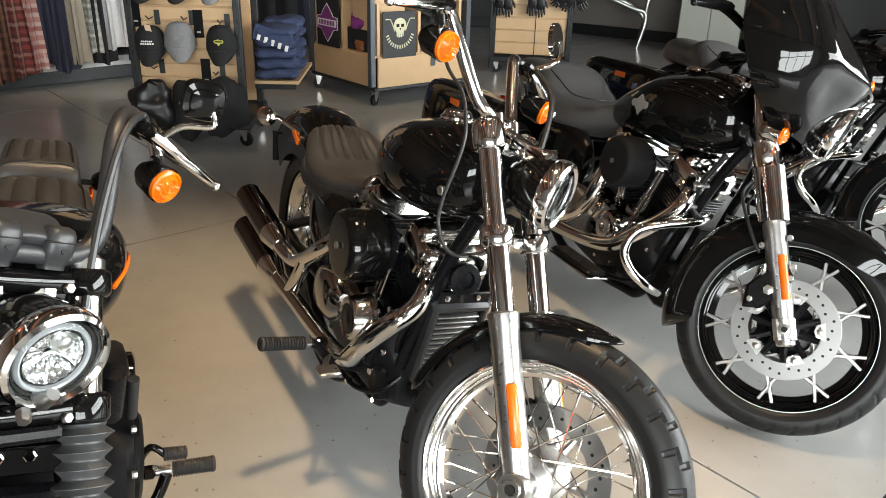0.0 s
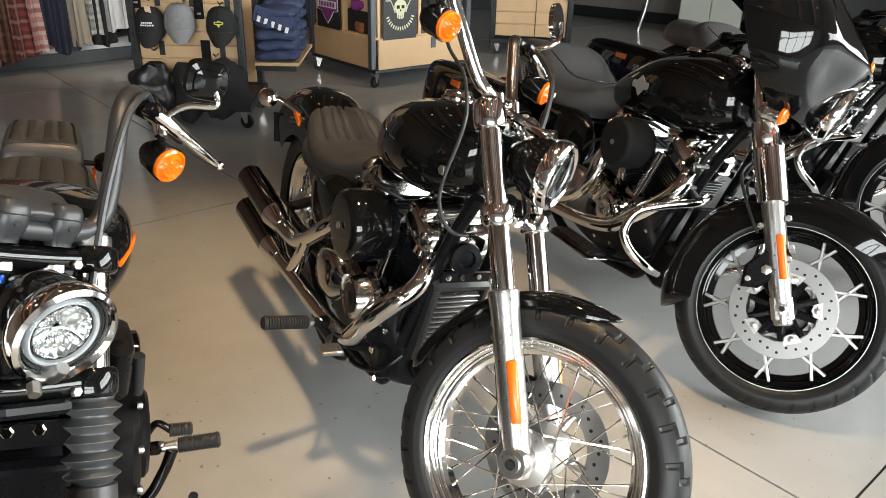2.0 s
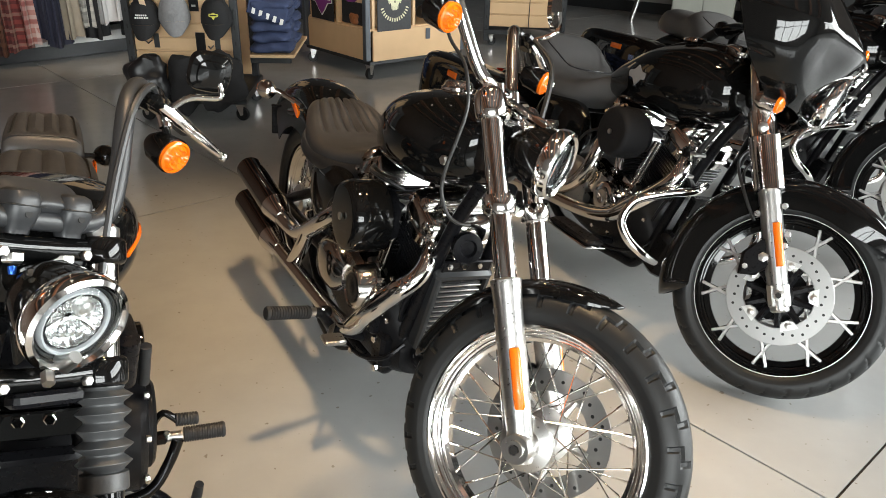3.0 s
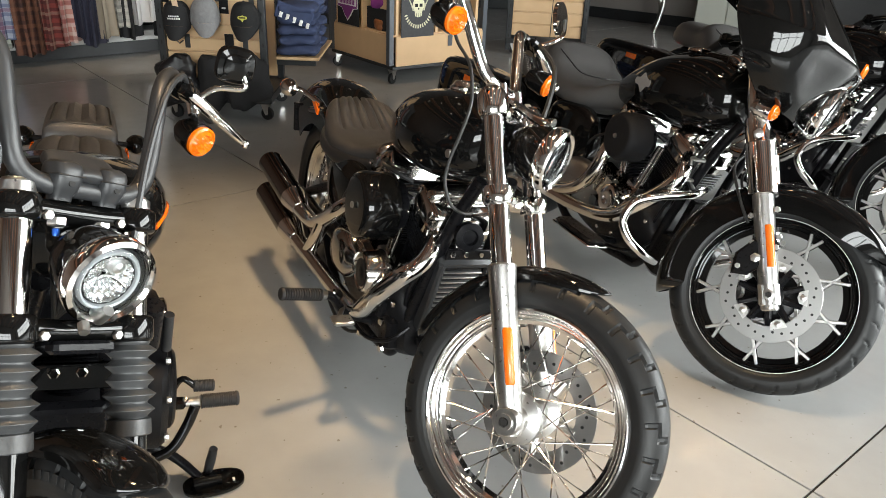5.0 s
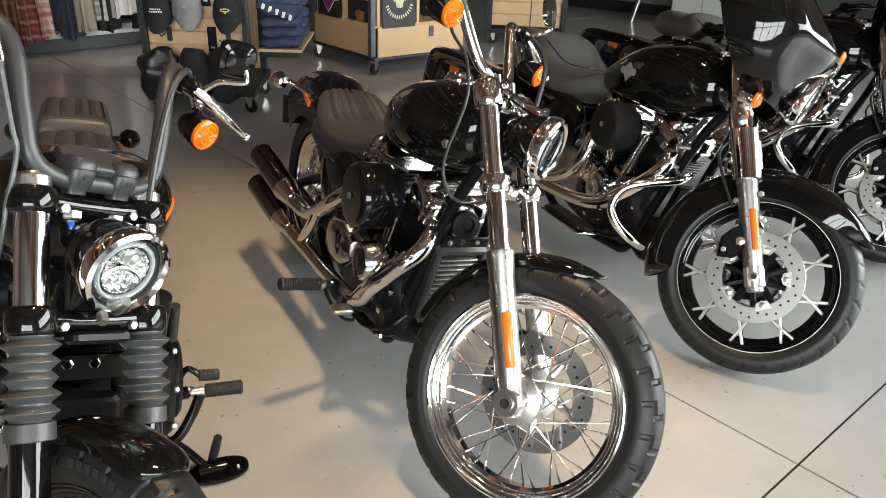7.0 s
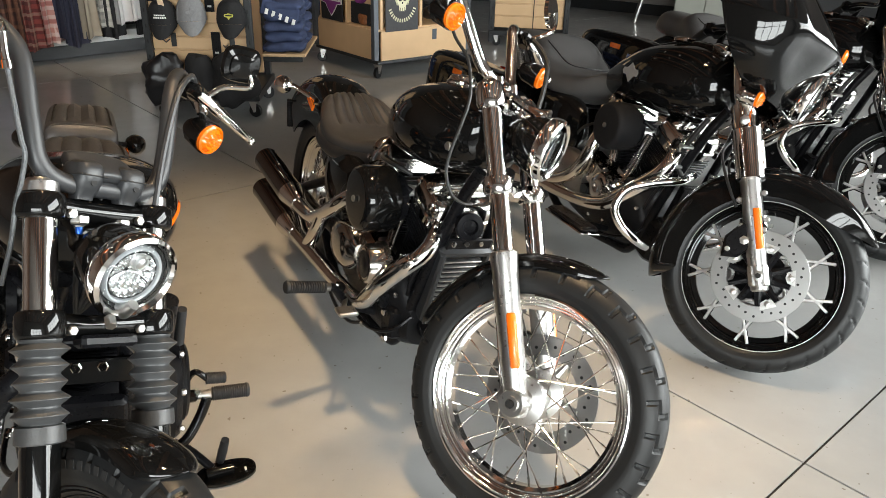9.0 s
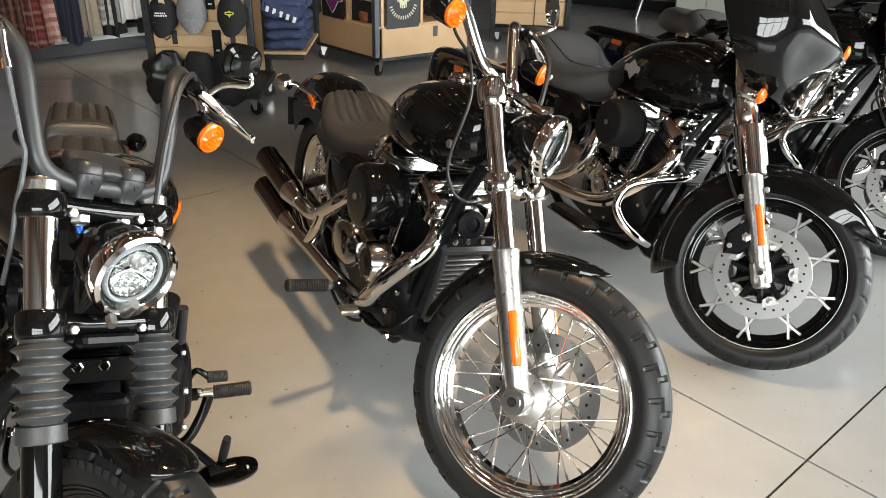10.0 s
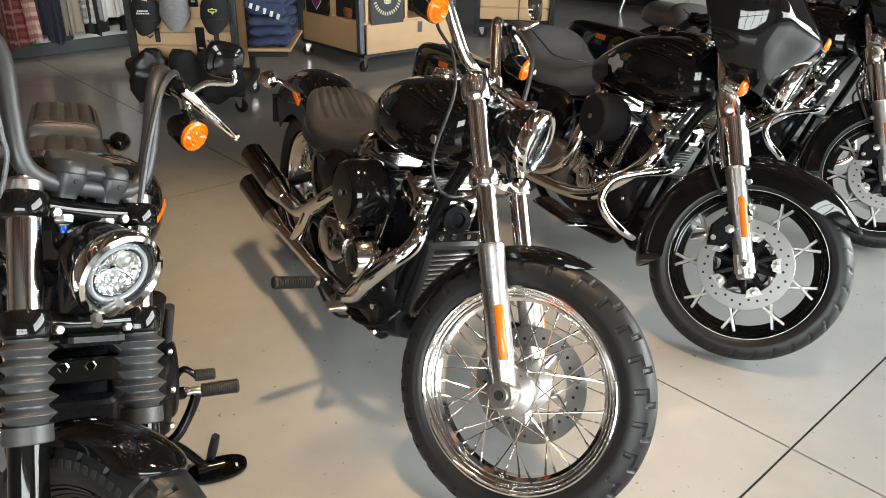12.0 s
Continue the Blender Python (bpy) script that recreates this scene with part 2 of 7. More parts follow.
class Geo:
    """Collects vertices and faces of one part."""

    def __init__(self):
        self.v, self.f, self.cut = [], [], []

    def add(self, verts, faces, m=I4):
        k = len(self.v)
        self.cut.append((k, len(self.f)))
        self.v += [m @ Vector(p) for p in verts]
        self.f += [tuple(i + k for i in q) for q in faces]
        return self

    def rings(self, rings, m=I4, caps=True, closed=True, loop=False):
        n = len(rings[0])
        verts = [p for r in rings for p in r]
        faces = []
        for i in range(len(rings) if loop else len(rings) - 1):
            j = (i + 1) % len(rings)
            for a in range(n if closed else n - 1):
                b = (a + 1) % n
                faces.append((i * n + a, i * n + b, j * n + b, j * n + a))
        if caps and not loop:
            faces.append(tuple(range(n - 1, -1, -1)))
            faces.append(tuple((len(rings) - 1) * n + a for a in range(n)))
        return self.add(verts, faces, m)

    def lathe(self, prof, m=I4, seg=32, caps=True, loop=False):
        """Turns (radius, height) round the local z axis."""
        rg = [[(r * math.cos(2 * math.pi * a / seg), r * math.sin(2 * math.pi * a / seg), z) for a in range(seg)] for r, z in prof]
        return self.rings(rg, m, caps, True, loop)

    def tube(self, pts, r, seg=10, m=I4, smooth=0, loop=False):
        pts = [Vector(p) for p in pts]
        rad = list(r) if isinstance(r, (list, tuple)) else [r] * len(pts)
        if smooth:
            q, qr = [], []
            for i in range(len(pts) - 1):
                p0, p1, p2, p3 = pts[max(i - 1, 0)], pts[i], pts[i + 1], pts[min(i + 2, len(pts) - 1)]
                for s in range(smooth):
                    t = s / smooth
                    q.append(0.5 * (2 * p1 + (p2 - p0) * t + (2 * p0 - 5 * p1 + 4 * p2 - p3) * t * t + (3 * p1 - p0 - 3 * p2 + p3) * t ** 3))
                    qr.append(rad[i] + (rad[i + 1] - rad[i]) * t)
            pts, rad = q + [pts[-1]], qr + [rad[-1]]
        rg = []
        d = (pts[1] - pts[0]).normalized()
        u = d.orthogonal().normalized()
        for i, p in enumerate(pts):
            nd = (pts[min(i + 1, len(pts) - 1)] - pts[max(i - 1, 0)]).normalized()
            u = (u - nd * u.dot(nd)).normalized()
            w = nd.cross(u)
            rg.append([p + (u * math.cos(2 * math.pi * a / seg) + w * math.sin(2 * math.pi * a / seg)) * rad[i] for a in range(seg)])
        return self.rings(rg, m, True, True, loop)

    def box(self, sx, sy, sz, m=I4, bev=0.004):
        """A box with chamfered edges, centred on m."""
        x, y, z = sx / 2, sy / 2, sz / 2
        b = min(bev, x * 0.9, y * 0.9, z * 0.9)

        def ring(i, zz):
            X, Y = x - i, y - i
            return [(X - b, -Y, zz), (X, -Y + b, zz), (X, Y - b, zz), (X - b, Y, zz), (-X + b, Y, zz), (-X, Y - b, zz), (-X, -Y + b, zz), (-X + b, -Y, zz)]
        return self.rings([ring(b * 0.9, -z), ring(0, -z + b), ring(0, z - b), ring(b * 0.9, z)], m)

    def plate(self, poly, t, m=I4):
        """A flat outline in local x, y with the thickness t along z."""
        return self.rings([[(x, y, -t / 2) for x, y in poly], [(x, y, t / 2) for x, y in poly]], m)

    def rod(self, a, b, r, seg=10, r2=None):
        return self.tube([a, b], [r, r if r2 is None else r2], seg)

    def grid(self, rows, thick, m=I4):
        """A curved sheet with thickness from rows of points."""
        nr, nc = len(rows), len(rows[0])
        P = [[Vector(p) for p in r] for r in rows]
        off = []
        for i in range(nr):
            for j in range(nc):
                du = P[min(i + 1, nr - 1)][j] - P[max(i - 1, 0)][j]
                dv = P[i][min(j + 1, nc - 1)] - P[i][max(j - 1, 0)]
                nn = du.cross(dv)
                off.append(P[i][j] - (nn.normalized() if nn.length > 1e-9 else Vector((0, 0, 1))) * thick)
        verts = [p for r in P for p in r] + off
        k, faces = nr * nc, []
        for i in range(nr - 1):
            for j in range(nc - 1):
                a, b, c, d = i * nc + j, i * nc + j + 1, (i + 1) * nc + j + 1, (i + 1) * nc + j
                faces += [(a, d, c, b), (a + k, b + k, c + k, d + k)]
        for i in range(nr - 1):
            for j, flip in ((0, 0), (nc - 1, 1)):
                a, b = i * nc + j, (i + 1) * nc + j
                faces.append((a, a + k, b + k, b) if not flip else (a, b, b + k, a + k))
        for j in range(nc - 1):
            for i, flip in ((0, 1), (nr - 1, 0)):
                a, b = i * nc + j, i * nc + j + 1
                faces.append((a, a + k, b + k, b) if not flip else (a, b, b + k, a + k))
        return self.add(verts, faces, m)


def axis_y(x, y, z):
    """Local z axis along +y, at that place."""
    return Matrix.Translation((x, y, z)) @ Matrix.Rotation(radians(-90), 4, "X")


def along(a, b):
    """Local z axis from a towards b, at a."""
    a, b = Vector(a), Vector(b)
    return Matrix.Translation(a) @ (b - a).to_track_quat("Z", "Y").to_matrix().to_4x4()


SPLIT = {"clamp_bolt", "cover_bolt", "frame_bolt", "bracket_bolt", "fender_bracket", "caliper_bolt", "fender_lug", "head_fin", "cover_screw", "stem_nut", "hub_arm", "tank_stripe", "case_bolt", "wire_clip"}


def part(name, g, mat, parent, label="", m=I4, flat=False):
    """One mesh object under a thing or a part; loose repeats become an object each."""
    if name in SPLIT and len(g.cut) > 1:
        for i, (v0, f0) in enumerate(g.cut):
            v1, f1 = g.cut[i + 1] if i + 1 < len(g.cut) else (len(g.v), len(g.f))
            one = Geo()
            one.add(g.v[v0:v1], [tuple(k - v0 for k in q) for q in g.f[f0:f1]])
            last = part(name, one, mat, parent, label, m, flat)
        return last
    me = bpy.data.meshes.new(name)
    me.from_pydata([m @ p for p in g.v], [], g.f)
    bm = bmesh.new()
    bm.from_mesh(me)
    bmesh.ops.recalc_face_normals(bm, faces=bm.faces)
    bm.to_mesh(me)
    bm.free()
    me.materials.append(mat)
    if not flat:
        me.polygons.foreach_set("use_smooth", [True] * len(me.polygons))
        me.set_sharp_from_angle(angle=radians(38))
    ob = new(name, me)
    ob.parent = parent
    if label:
        ob["label"] = label
    return ob


def thing(name, m, label, category, group=""):
    ob = new(name)
    ob.empty_display_size = 0.1
    ob.matrix_world = m
    return tagged(ob, label, category, group)


def solid(name, g, mat, label, category, group="", kind="", m=I4, flat=False):
    ob = part(name, g, mat, None, "", I4, flat)
    ob.matrix_world = m
    return tagged(ob, label, category, group, kind)


def superring(cx, cy, cz, hw, hh, p=2.6, n=24, axis="x"):
    out = []
    for a in range(n):
        t = 2 * math.pi * a / n
        c, s = math.cos(t), math.sin(t)
        y = hw * abs(c) ** (2 / p) * (1 if c >= 0 else -1)
        z = hh * abs(s) ** (2 / p) * (1 if s >= 0 else -1)
        out.append((cx, cy + y, cz + z) if axis == "x" else (cx + y, cy, cz + z))
    return out


def smooth_sections(secs, k=4):
    """Catmull-Rom between tuples of numbers."""
    out = []
    for i in range(len(secs) - 1):
        p0, p1, p2, p3 = secs[max(i - 1, 0)], secs[i], secs[i + 1], secs[min(i + 2, len(secs) - 1)]
        for s in range(k):
            t = s / k
            out.append(tuple(0.5 * (2 * b + (c - a) * t + (2 * a - 5 * b + 4 * c - d) * t * t + (3 * b - a - 3 * c + d) * t ** 3) for a, b, c, d in zip(p0, p1, p2, p3)))
    return out + [secs[-1]]

# ---------------------------------------------------------------- the showroom
X0, X1, Y0, Y1, HT = ROOM


def slab(name, sx, sy, sz, at, mat, label, cat="wall", bev=0.004):
    return solid(name, Geo().box(sx, sy, sz, I4, bev), mat, label, cat, "", "structure", Matrix.Translation(at))


# floor in bays with sawn joints between them
JT = Matrix.Translation((1.004, 1.715, 0)) @ Matrix.Rotation(radians(-46.6), 4, "Z")
JX = (-12.0, -6.1, -2.97, 0.0, 3.05, 6.1, 12.0)
JY = (-12.0, -5.5, 0.0, 5.4, 9.0, 16.0)
slab("floor", X1 - X0 + 2, Y1 - Y0 + 2, 0.2, ((X0 + X1) / 2, (Y0 + Y1) / 2, -0.108), material("joint_filler", (0.035, 0.032, 0.03), 0.8, 0, 0.2, 20), "dark filler below the concrete floor bays", "floor")
floor_ob = bpy.data.objects["floor"]
bays = Geo()
g = 0.0036
for i in range(len(JX) - 1):
    for j in range(len(JY) - 1):
        a, b, c, d = JX[i] + g, JX[i + 1] - g, JY[j] + g, JY[j + 1] - g
        bays.add([(a, c, -0.006), (b, c, -0.006), (b, d, -0.006), (a, d, -0.006), (a + 0.0003, c + 0.0003, 0), (b - 0.0003, c + 0.0003, 0), (b - 0.0003, d - 0.0003, 0), (a + 0.0003, d - 0.0003, 0)],
                 [(4, 5, 6, 7), (0, 1, 5, 4), (1, 2, 6, 5), (2, 3, 7, 6), (3, 0, 4, 7)], JT)
solid("floor_surface", bays, CONCRETE, "polished grey concrete floor with sawn joints", "floor", "", "structure", flat=True)

slab("ceiling", X1 - X0 + 0.4, Y1 - Y0 + 0.4, 0.15, ((X0 + X1) / 2, (Y0 + Y1) / 2, HT + 0.075), CEIL, "dark painted ceiling over timber beams", "ceiling")
for k in range(7):
    slab("beam", 0.34, Y1 - Y0, 0.30, (X0 + 0.9 + 1.85 * k, (Y0 + Y1) / 2, HT - 0.152), BEAM, "brown timber ceiling beam", "beam")
slab("wall_north", X1 - X0 + 0.4, 0.2, HT, ((X0 + X1) / 2, Y1 + 0.1, HT / 2), WALLD, "charcoal rear wall")
slab("wall_west", 0.2, Y1 - Y0, HT, (X0 - 0.1, (Y0 + Y1) / 2, HT / 2), WALLW, "brown timber side wall")
slab("baseboard", 7.0, 0.03, 0.16, (2.8, Y1 - 0.016, 0.082), RACK, "black skirting board", "baseboard")


def window_wall(name, horizontal, fixed, a, b, lo, hi, panes):
    """A wall with one long glazed opening from a to b along it."""
    s0, s1 = (Y0, Y1) if not horizontal else (X0, X1)

    def seg(nm, u0, u1, z0, z1, mat, t, lab, c):
        if horizontal:
            return slab(nm, u1 - u0, t, z1 - z0, ((u0 + u1) / 2, fixed, (z0 + z1) / 2), mat, lab, c)
        return slab(nm, t, u1 - u0, z1 - z0, (fixed, (u0 + u1) / 2, (z0 + z1) / 2), mat, lab, c)
    seg(name, s0, a, 0, HT, WALLP, 0.2, "painted grey wall beside the glazing", "wall")
    seg(name, b, s1, 0, HT, WALLP, 0.2, "painted grey wall beside the glazing", "wall")
    seg(name, a, b, 0, lo, WALLP, 0.2, "low wall under the glazing", "wall")
    seg(name, a, b, hi, HT, WALLP, 0.2, "wall over the glazing", "wall")
    win = thing("window_1", I4, "tall black-framed shop window", "window")
    win["kind"] = "structure"
    n = panes
    for i in range(n + 1):
        u = a + (b - a) * i / n
        at = (u, fixed, (lo + hi) / 2) if horizontal else (fixed, u, (lo + hi) / 2)
        part("mullion", Geo().box(0.07, 0.09, hi - lo, Matrix.Translation(at)), FRAMEM, win)
    for z in (lo + 0.035, lo + (hi - lo) * 0.62, hi - 0.035):
        at = ((a + b) / 2, fixed, z) if horizontal else (fixed, (a + b) / 2, z)
        part("transom", Geo().box(b - a if horizontal else 0.08, 0.08 if horizontal else b - a, 0.07, Matrix.Translation(at)), FRAMEM, win)


window_wall("wall_east", False, X1 + 0.1, -2.3, 4.9, 0.60, 3.20, 5)
window_wall("wall_south", True, Y0 - 0.1, -1.6, 3.4, 0.90, 3.00, 4)

# ceiling downlights
lamp = thing("ceiling_downlight", Matrix.Translation((0, 0, HT)), "round warm ceiling downlight", "ceiling light", "ceiling downlights")
part("trim_ring", Geo().lathe([(0.085, 0.0), (0.10, -0.004), (0.10, -0.012), (0.085, -0.012)], I4, 28, False, True), WHITEW, lamp)
part("diffuser", Geo().lathe([(0.084, -0.004), (0.05, -0.010), (0.004, -0.011)], I4, 24), LAMPE, lamp, "glowing diffuser")
for lx, ly in ((-2.8, 0.4), (-0.95, -1.2), (0.9, 0.4), (2.75, -1.2), (-2.8, 3.0), (-0.95, 3.4), (0.9, 3.0), (2.75, 3.4), (-2.8, 6.2), (-0.95, 6.0), (2.75, 6.4), (-4.65, 9.0), (-0.95, 9.2), (2.75, 9.2)):
    copy_thing(lamp, Matrix.Translation((lx, ly, HT)))
lamp.matrix_world = Matrix.Translation((4.6, 1.2, HT))

# ---------------------------------------------------------------- motorcycles: shared pieces


def tyre_geo(R, w, rim_r, pattern, seg=360):
    """A tyre round the local y axis with cut tread grooves."""
    nv = 43
    H = R - rim_r
    rc = rim_r + H * 0.42
    rings = []
    for a in range(seg):
        u = a / seg
        ring = []
        for k in range(nv):
            ph = radians(-128 + 256 * k / (nv - 1))
            s, c = math.sin(ph), math.cos(ph)
            y = w / 2 * abs(s) ** 0.95 * (1 if s >= 0 else -1)
            r = rc + (H * 0.58 if c >= 0 else H * 0.55) * abs(c) ** 1.0 * (1 if c >= 0 else -1)
            v = ph / radians(78)
            d = 0.0
            if abs(v) < 1.0 and pattern:
                side = 0.0 if v >= 0 else 0.5
                av = abs(v)
                if pattern == 1:
                    fr = (u * 26 + side + 0.001) % 1.0
                    if (0.22 < av < 0.60 and fr < 0.15) or (0.50 < av < 0.62 and fr < 0.55) or (0.50 < av < 0.97 and 0.40 < fr < 0.55):
                        d = 0.0055
                else:
                    fr = (u * 30 + side - 0.5 * int(av * 10) / 10 + 0.001) % 1.0
                    if 0.25 < av < 0.95 and fr < 0.09:
                        d = 0.004
            if 1.28 < abs(v) < 1.34:
                d = 0.0012
            rr = math.hypot(r - rc, y)
            f = (rr - d) / rr if rr > 1e-6 else 1
            r, y = rc + (r - rc) * f, y * f
            ring.append((r * math.cos(2 * math.pi * u), y, r * math.sin(2 * math.pi * u)))
        rings.append(ring)
    return Geo().rings(rings, caps=False, closed=False, loop=True)


def rim_geo(rim_r, w, deep=0.022):
    """A rim profile round the local y axis: two flanges and a dropped well."""
    h = w / 2
    side = [(0.0125, 0.006), (0.0125, 0.002), (0.0105, -0.0006), (0.0065, -0.0014), (0.003, 0.0004), (0.0015, 0.005), (-0.0015, 0.0095), (-0.0055, 0.012), (-0.0085, 0.013), (-0.0095, 0.0155), (-0.0125, 0.0175), (-0.0165, 0.0185), (-0.0180, 0.021), (-0.0195, 0.0255)]
    inner = [(rim_r + dr, -h + dy) for dr, dy in side] + [(rim_r - deep - 0.006, -h * 0.30)]
    outer = [(rim_r - deep + 0.002, -h * 0.28), (rim_r + 0.001, -h + 0.028), (rim_r + 0.004, -h + 0.008)]
    prof = inner + [(q, -y) for q, y in reversed(inner)] + [(q, -y) for q, y in reversed(outer)] + outer
    return Geo().lathe(prof, Matrix.Rotation(radians(-90), 4, "X"), 120, False, True)


def disc_geo(ro, ri, t):
    return Geo().lathe([(ri, -t / 2), (ro - 0.001, -t / 2), (ro, -t / 2 + 0.001), (ro, t / 2 - 0.001), (ro - 0.001, t / 2), (ri, t / 2)], Matrix.Rotation(radians(-90), 4, "X"), 72, False, True)


# dark plugs through an uncut disc, coloured as the shade inside drilled holes
def disc_hole_shades(ro, ri, t, n=30):
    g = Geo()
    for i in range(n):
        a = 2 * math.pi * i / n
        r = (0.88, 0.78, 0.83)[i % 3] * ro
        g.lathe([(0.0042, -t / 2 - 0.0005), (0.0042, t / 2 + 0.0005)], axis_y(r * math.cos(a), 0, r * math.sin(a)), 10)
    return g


def hex_bolt(g, at, d, r=0.008, h=0.006):
    g.lathe([(r, 0), (r, h * 0.8), (r * 0.8, h)], along(at, Vector(at) + Vector(d)), 6)


def laced_wheel(bike, name, at, S, R, w, rim_r, rim_w, rim_mat, spoke_mat, hub_mat, disc_side, tread=1, fine=True):
    """A wire-spoked wheel, built round its axle, then turned by S."""
    m = S @ Matrix.Translation(at)
    wheel = part(name, rim_geo(rim_r, rim_w), rim_mat, bike, "", m)
    part("tyre", tyre_geo(R, w, rim_r + 0.002, tread, 520 if fine else 156), RUBBER, wheel, "black rubber tyre", m)
    hub = Geo().lathe([(0.018, -0.095), (0.030, -0.093), (0.034, -0.075), (0.060, -0.068), (0.062, -0.056), (0.036, -0.048), (0.030, -0.02), (0.030, 0.02), (0.036, 0.045),
                       (0.062, 0.053), (0.060, 0.062), (0.034, 0.072), (0.018, 0.09)], Matrix.Rotation(radians(-90), 4, "X"), 40)
    part("hub", hub, hub_mat, wheel, "", m)
    if disc_side:
        y = 0.068 * disc_side
        d = part("brake_disc", disc_geo(0.150, 0.098, 0.005), DISC, wheel, "drilled steel brake disc", m @ Matrix.Translation((0, y, 0)))
        part("disc_hole", disc_hole_shades(0.150, 0.098, 0.005), HOLE, d, "", m @ Matrix.Translation((0, y, 0)))["kind"] = "stuff"
        c = Geo()
        for i in range(5):
            a = 2 * math.pi * i / 5
            c.tube([(0.04 * math.cos(a), y, 0.04 * math.sin(a)), (0.104 * math.cos(a), y, 0.104 * math.sin(a))], [0.014, 0.008], 8)
        part("disc_carrier", c, ALU, d, "", m)
    n = 40
    for i in range(n):
        side = -1 if i % 2 else 1
        lean = 1 if (i // 2) % 2 else -1
        a = 2 * math.pi * (i + 0.5) / n
        b = a + lean * radians(58)
        p = Vector((0.056 * math.cos(b), 0.058 * side, 0.056 * math.sin(b)))
        q = Vector(((rim_r - 0.026) * math.cos(a), 0.008 * side, (rim_r - 0.026) * math.sin(a)))
        g = Geo().tube([p, q + (p - q).normalized() * 0.02, q + (p - q).normalized() * 0.019, q], [0.0020, 0.0020, 0.0034, 0.0034], 6)
        part("spoke", g, spoke_mat, wheel, "", m)
    return wheel


def cast_wheel(bike, name, at, S, R, w, rim_r, rim_w):
    """A black cast wheel with machined crossed spokes and two discs."""
    m = S @ Matrix.Translation(at)
    wheel = part(name, rim_geo(rim_r, rim_w, 0.03), BLACK, bike, "black cast alloy wheel with machined edges", m)
    part("tyre", tyre_geo(R, w, rim_r + 0.002, 2, 360), RUBBER, wheel, "black rubber tyre", m)
    for sd in (-1, 1):
        h = rim_w / 2
        lip = Geo().lathe([(rim_r + 0.0125, sd * (h + 0.0005)), (rim_r + 0.0125, sd * (h + 0.002)), (rim_r + 0.0060, sd * (h + 0.002)), (rim_r + 0.0060, sd * (h + 0.0005))], Matrix.Rotation(radians(-90), 4, "X"), 96, False, True)
        part("rim_edge", lip, MACHINED, wheel, "machined bright rim edge", m)
        y = 0.086 * sd
        d = part("brake_disc", disc_geo(0.150, 0.100, 0.005), DISC, wheel, "drilled floating brake disc", m @ Matrix.Translation((0, y, 0)))
        part("disc_hole", disc_hole_shades(0.150, 0.1, 0.005, 30), HOLE, d, "", m @ Matrix.Translation((0, y, 0)))["kind"] = "stuff"
        for i in range(5):
            a = 2 * math.pi * (i + 0.3) / 5
            tab = Geo().plate([(0.085, -0.018), (0.108, -0.026), (0.108, 0.026), (0.085, 0.018), (0.078, 0)], 0.006, Matrix.Rotation(-a, 4, "Y") @ Matrix.Rotation(radians(-90), 4, "X"))
            part("disc_tab", tab, ALU, d, "", m @ Matrix.Translation((0, y + 0.002 * sd, 0)))
            hexb = Geo()
            hex_bolt(hexb, (0.094 * math.cos(a), y + 0.005 * sd, 0.094 * math.sin(a)), (0, sd, 0), 0.010, 0.005)
            part("disc_bolt", hexb, STEEL, d, "", m)
    hub = Geo().lathe([(0.02, -0.088), (0.040, -0.084), (0.045, -0.03), (0.045, 0.03), (0.040, 0.084), (0.02, 0.088)], Matrix.Rotation(radians(-90), 4, "X"), 40)
    part("hub", hub, SATIN, wheel, "black cast hub", m)
    hub = Geo().lathe([(0.084, -0.026), (0.084, 0.026), (0.074, 0.030), (0.03, 0.032), (0.03, -0.032), (0.074, -0.030)], Matrix.Rotation(radians(-90), 4, "X"), 40, False, True)
    for i in range(10):
        a = 2 * math.pi * (i + 0.1) / 10
        hub.tube([(0.035 * math.cos(a), -0.07, 0.035 * math.sin(a)), (0.098 * math.cos(a), -0.078, 0.098 * math.sin(a))], [0.014, 0.009], 6)
        hub.tube([(0.035 * math.cos(a), 0.07, 0.035 * math.sin(a)), (0.098 * math.cos(a), 0.078, 0.098 * math.sin(a))], [0.014, 0.009], 6)
    part("hub_arm", hub, SATIN, wheel, "", m)
    n = 9
    for i in range(n):
        a0 = 2 * math.pi * i / n
        for sgn in (-1, 1):
            a, b = a0 - sgn * radians(40), a0 + sgn * radians(5)
            for sd in (-1, 1):
                p = (0.080 * math.cos(a), 0.024 * sd, 0.080 * math.sin(a))
                q = ((rim_r - 0.012) * math.cos(b), 0.020 * sd, (rim_r - 0.012) * math.sin(b))
                bar = Geo().box(0.010, 0.014, (Vector(q) - Vector(p)).length, Matrix.Translation((Vector(p) + Vector(q)) / 2) @ Matrix.Rotation(math.atan2(q[0] - p[0], q[2] - p[2]), 4, "Y"), 0.002)
                part("spoke", bar, MACHINED if sd < 0 else BLACK, wheel, "machined cast spoke" if sd < 0 else "", m)
    return wheel


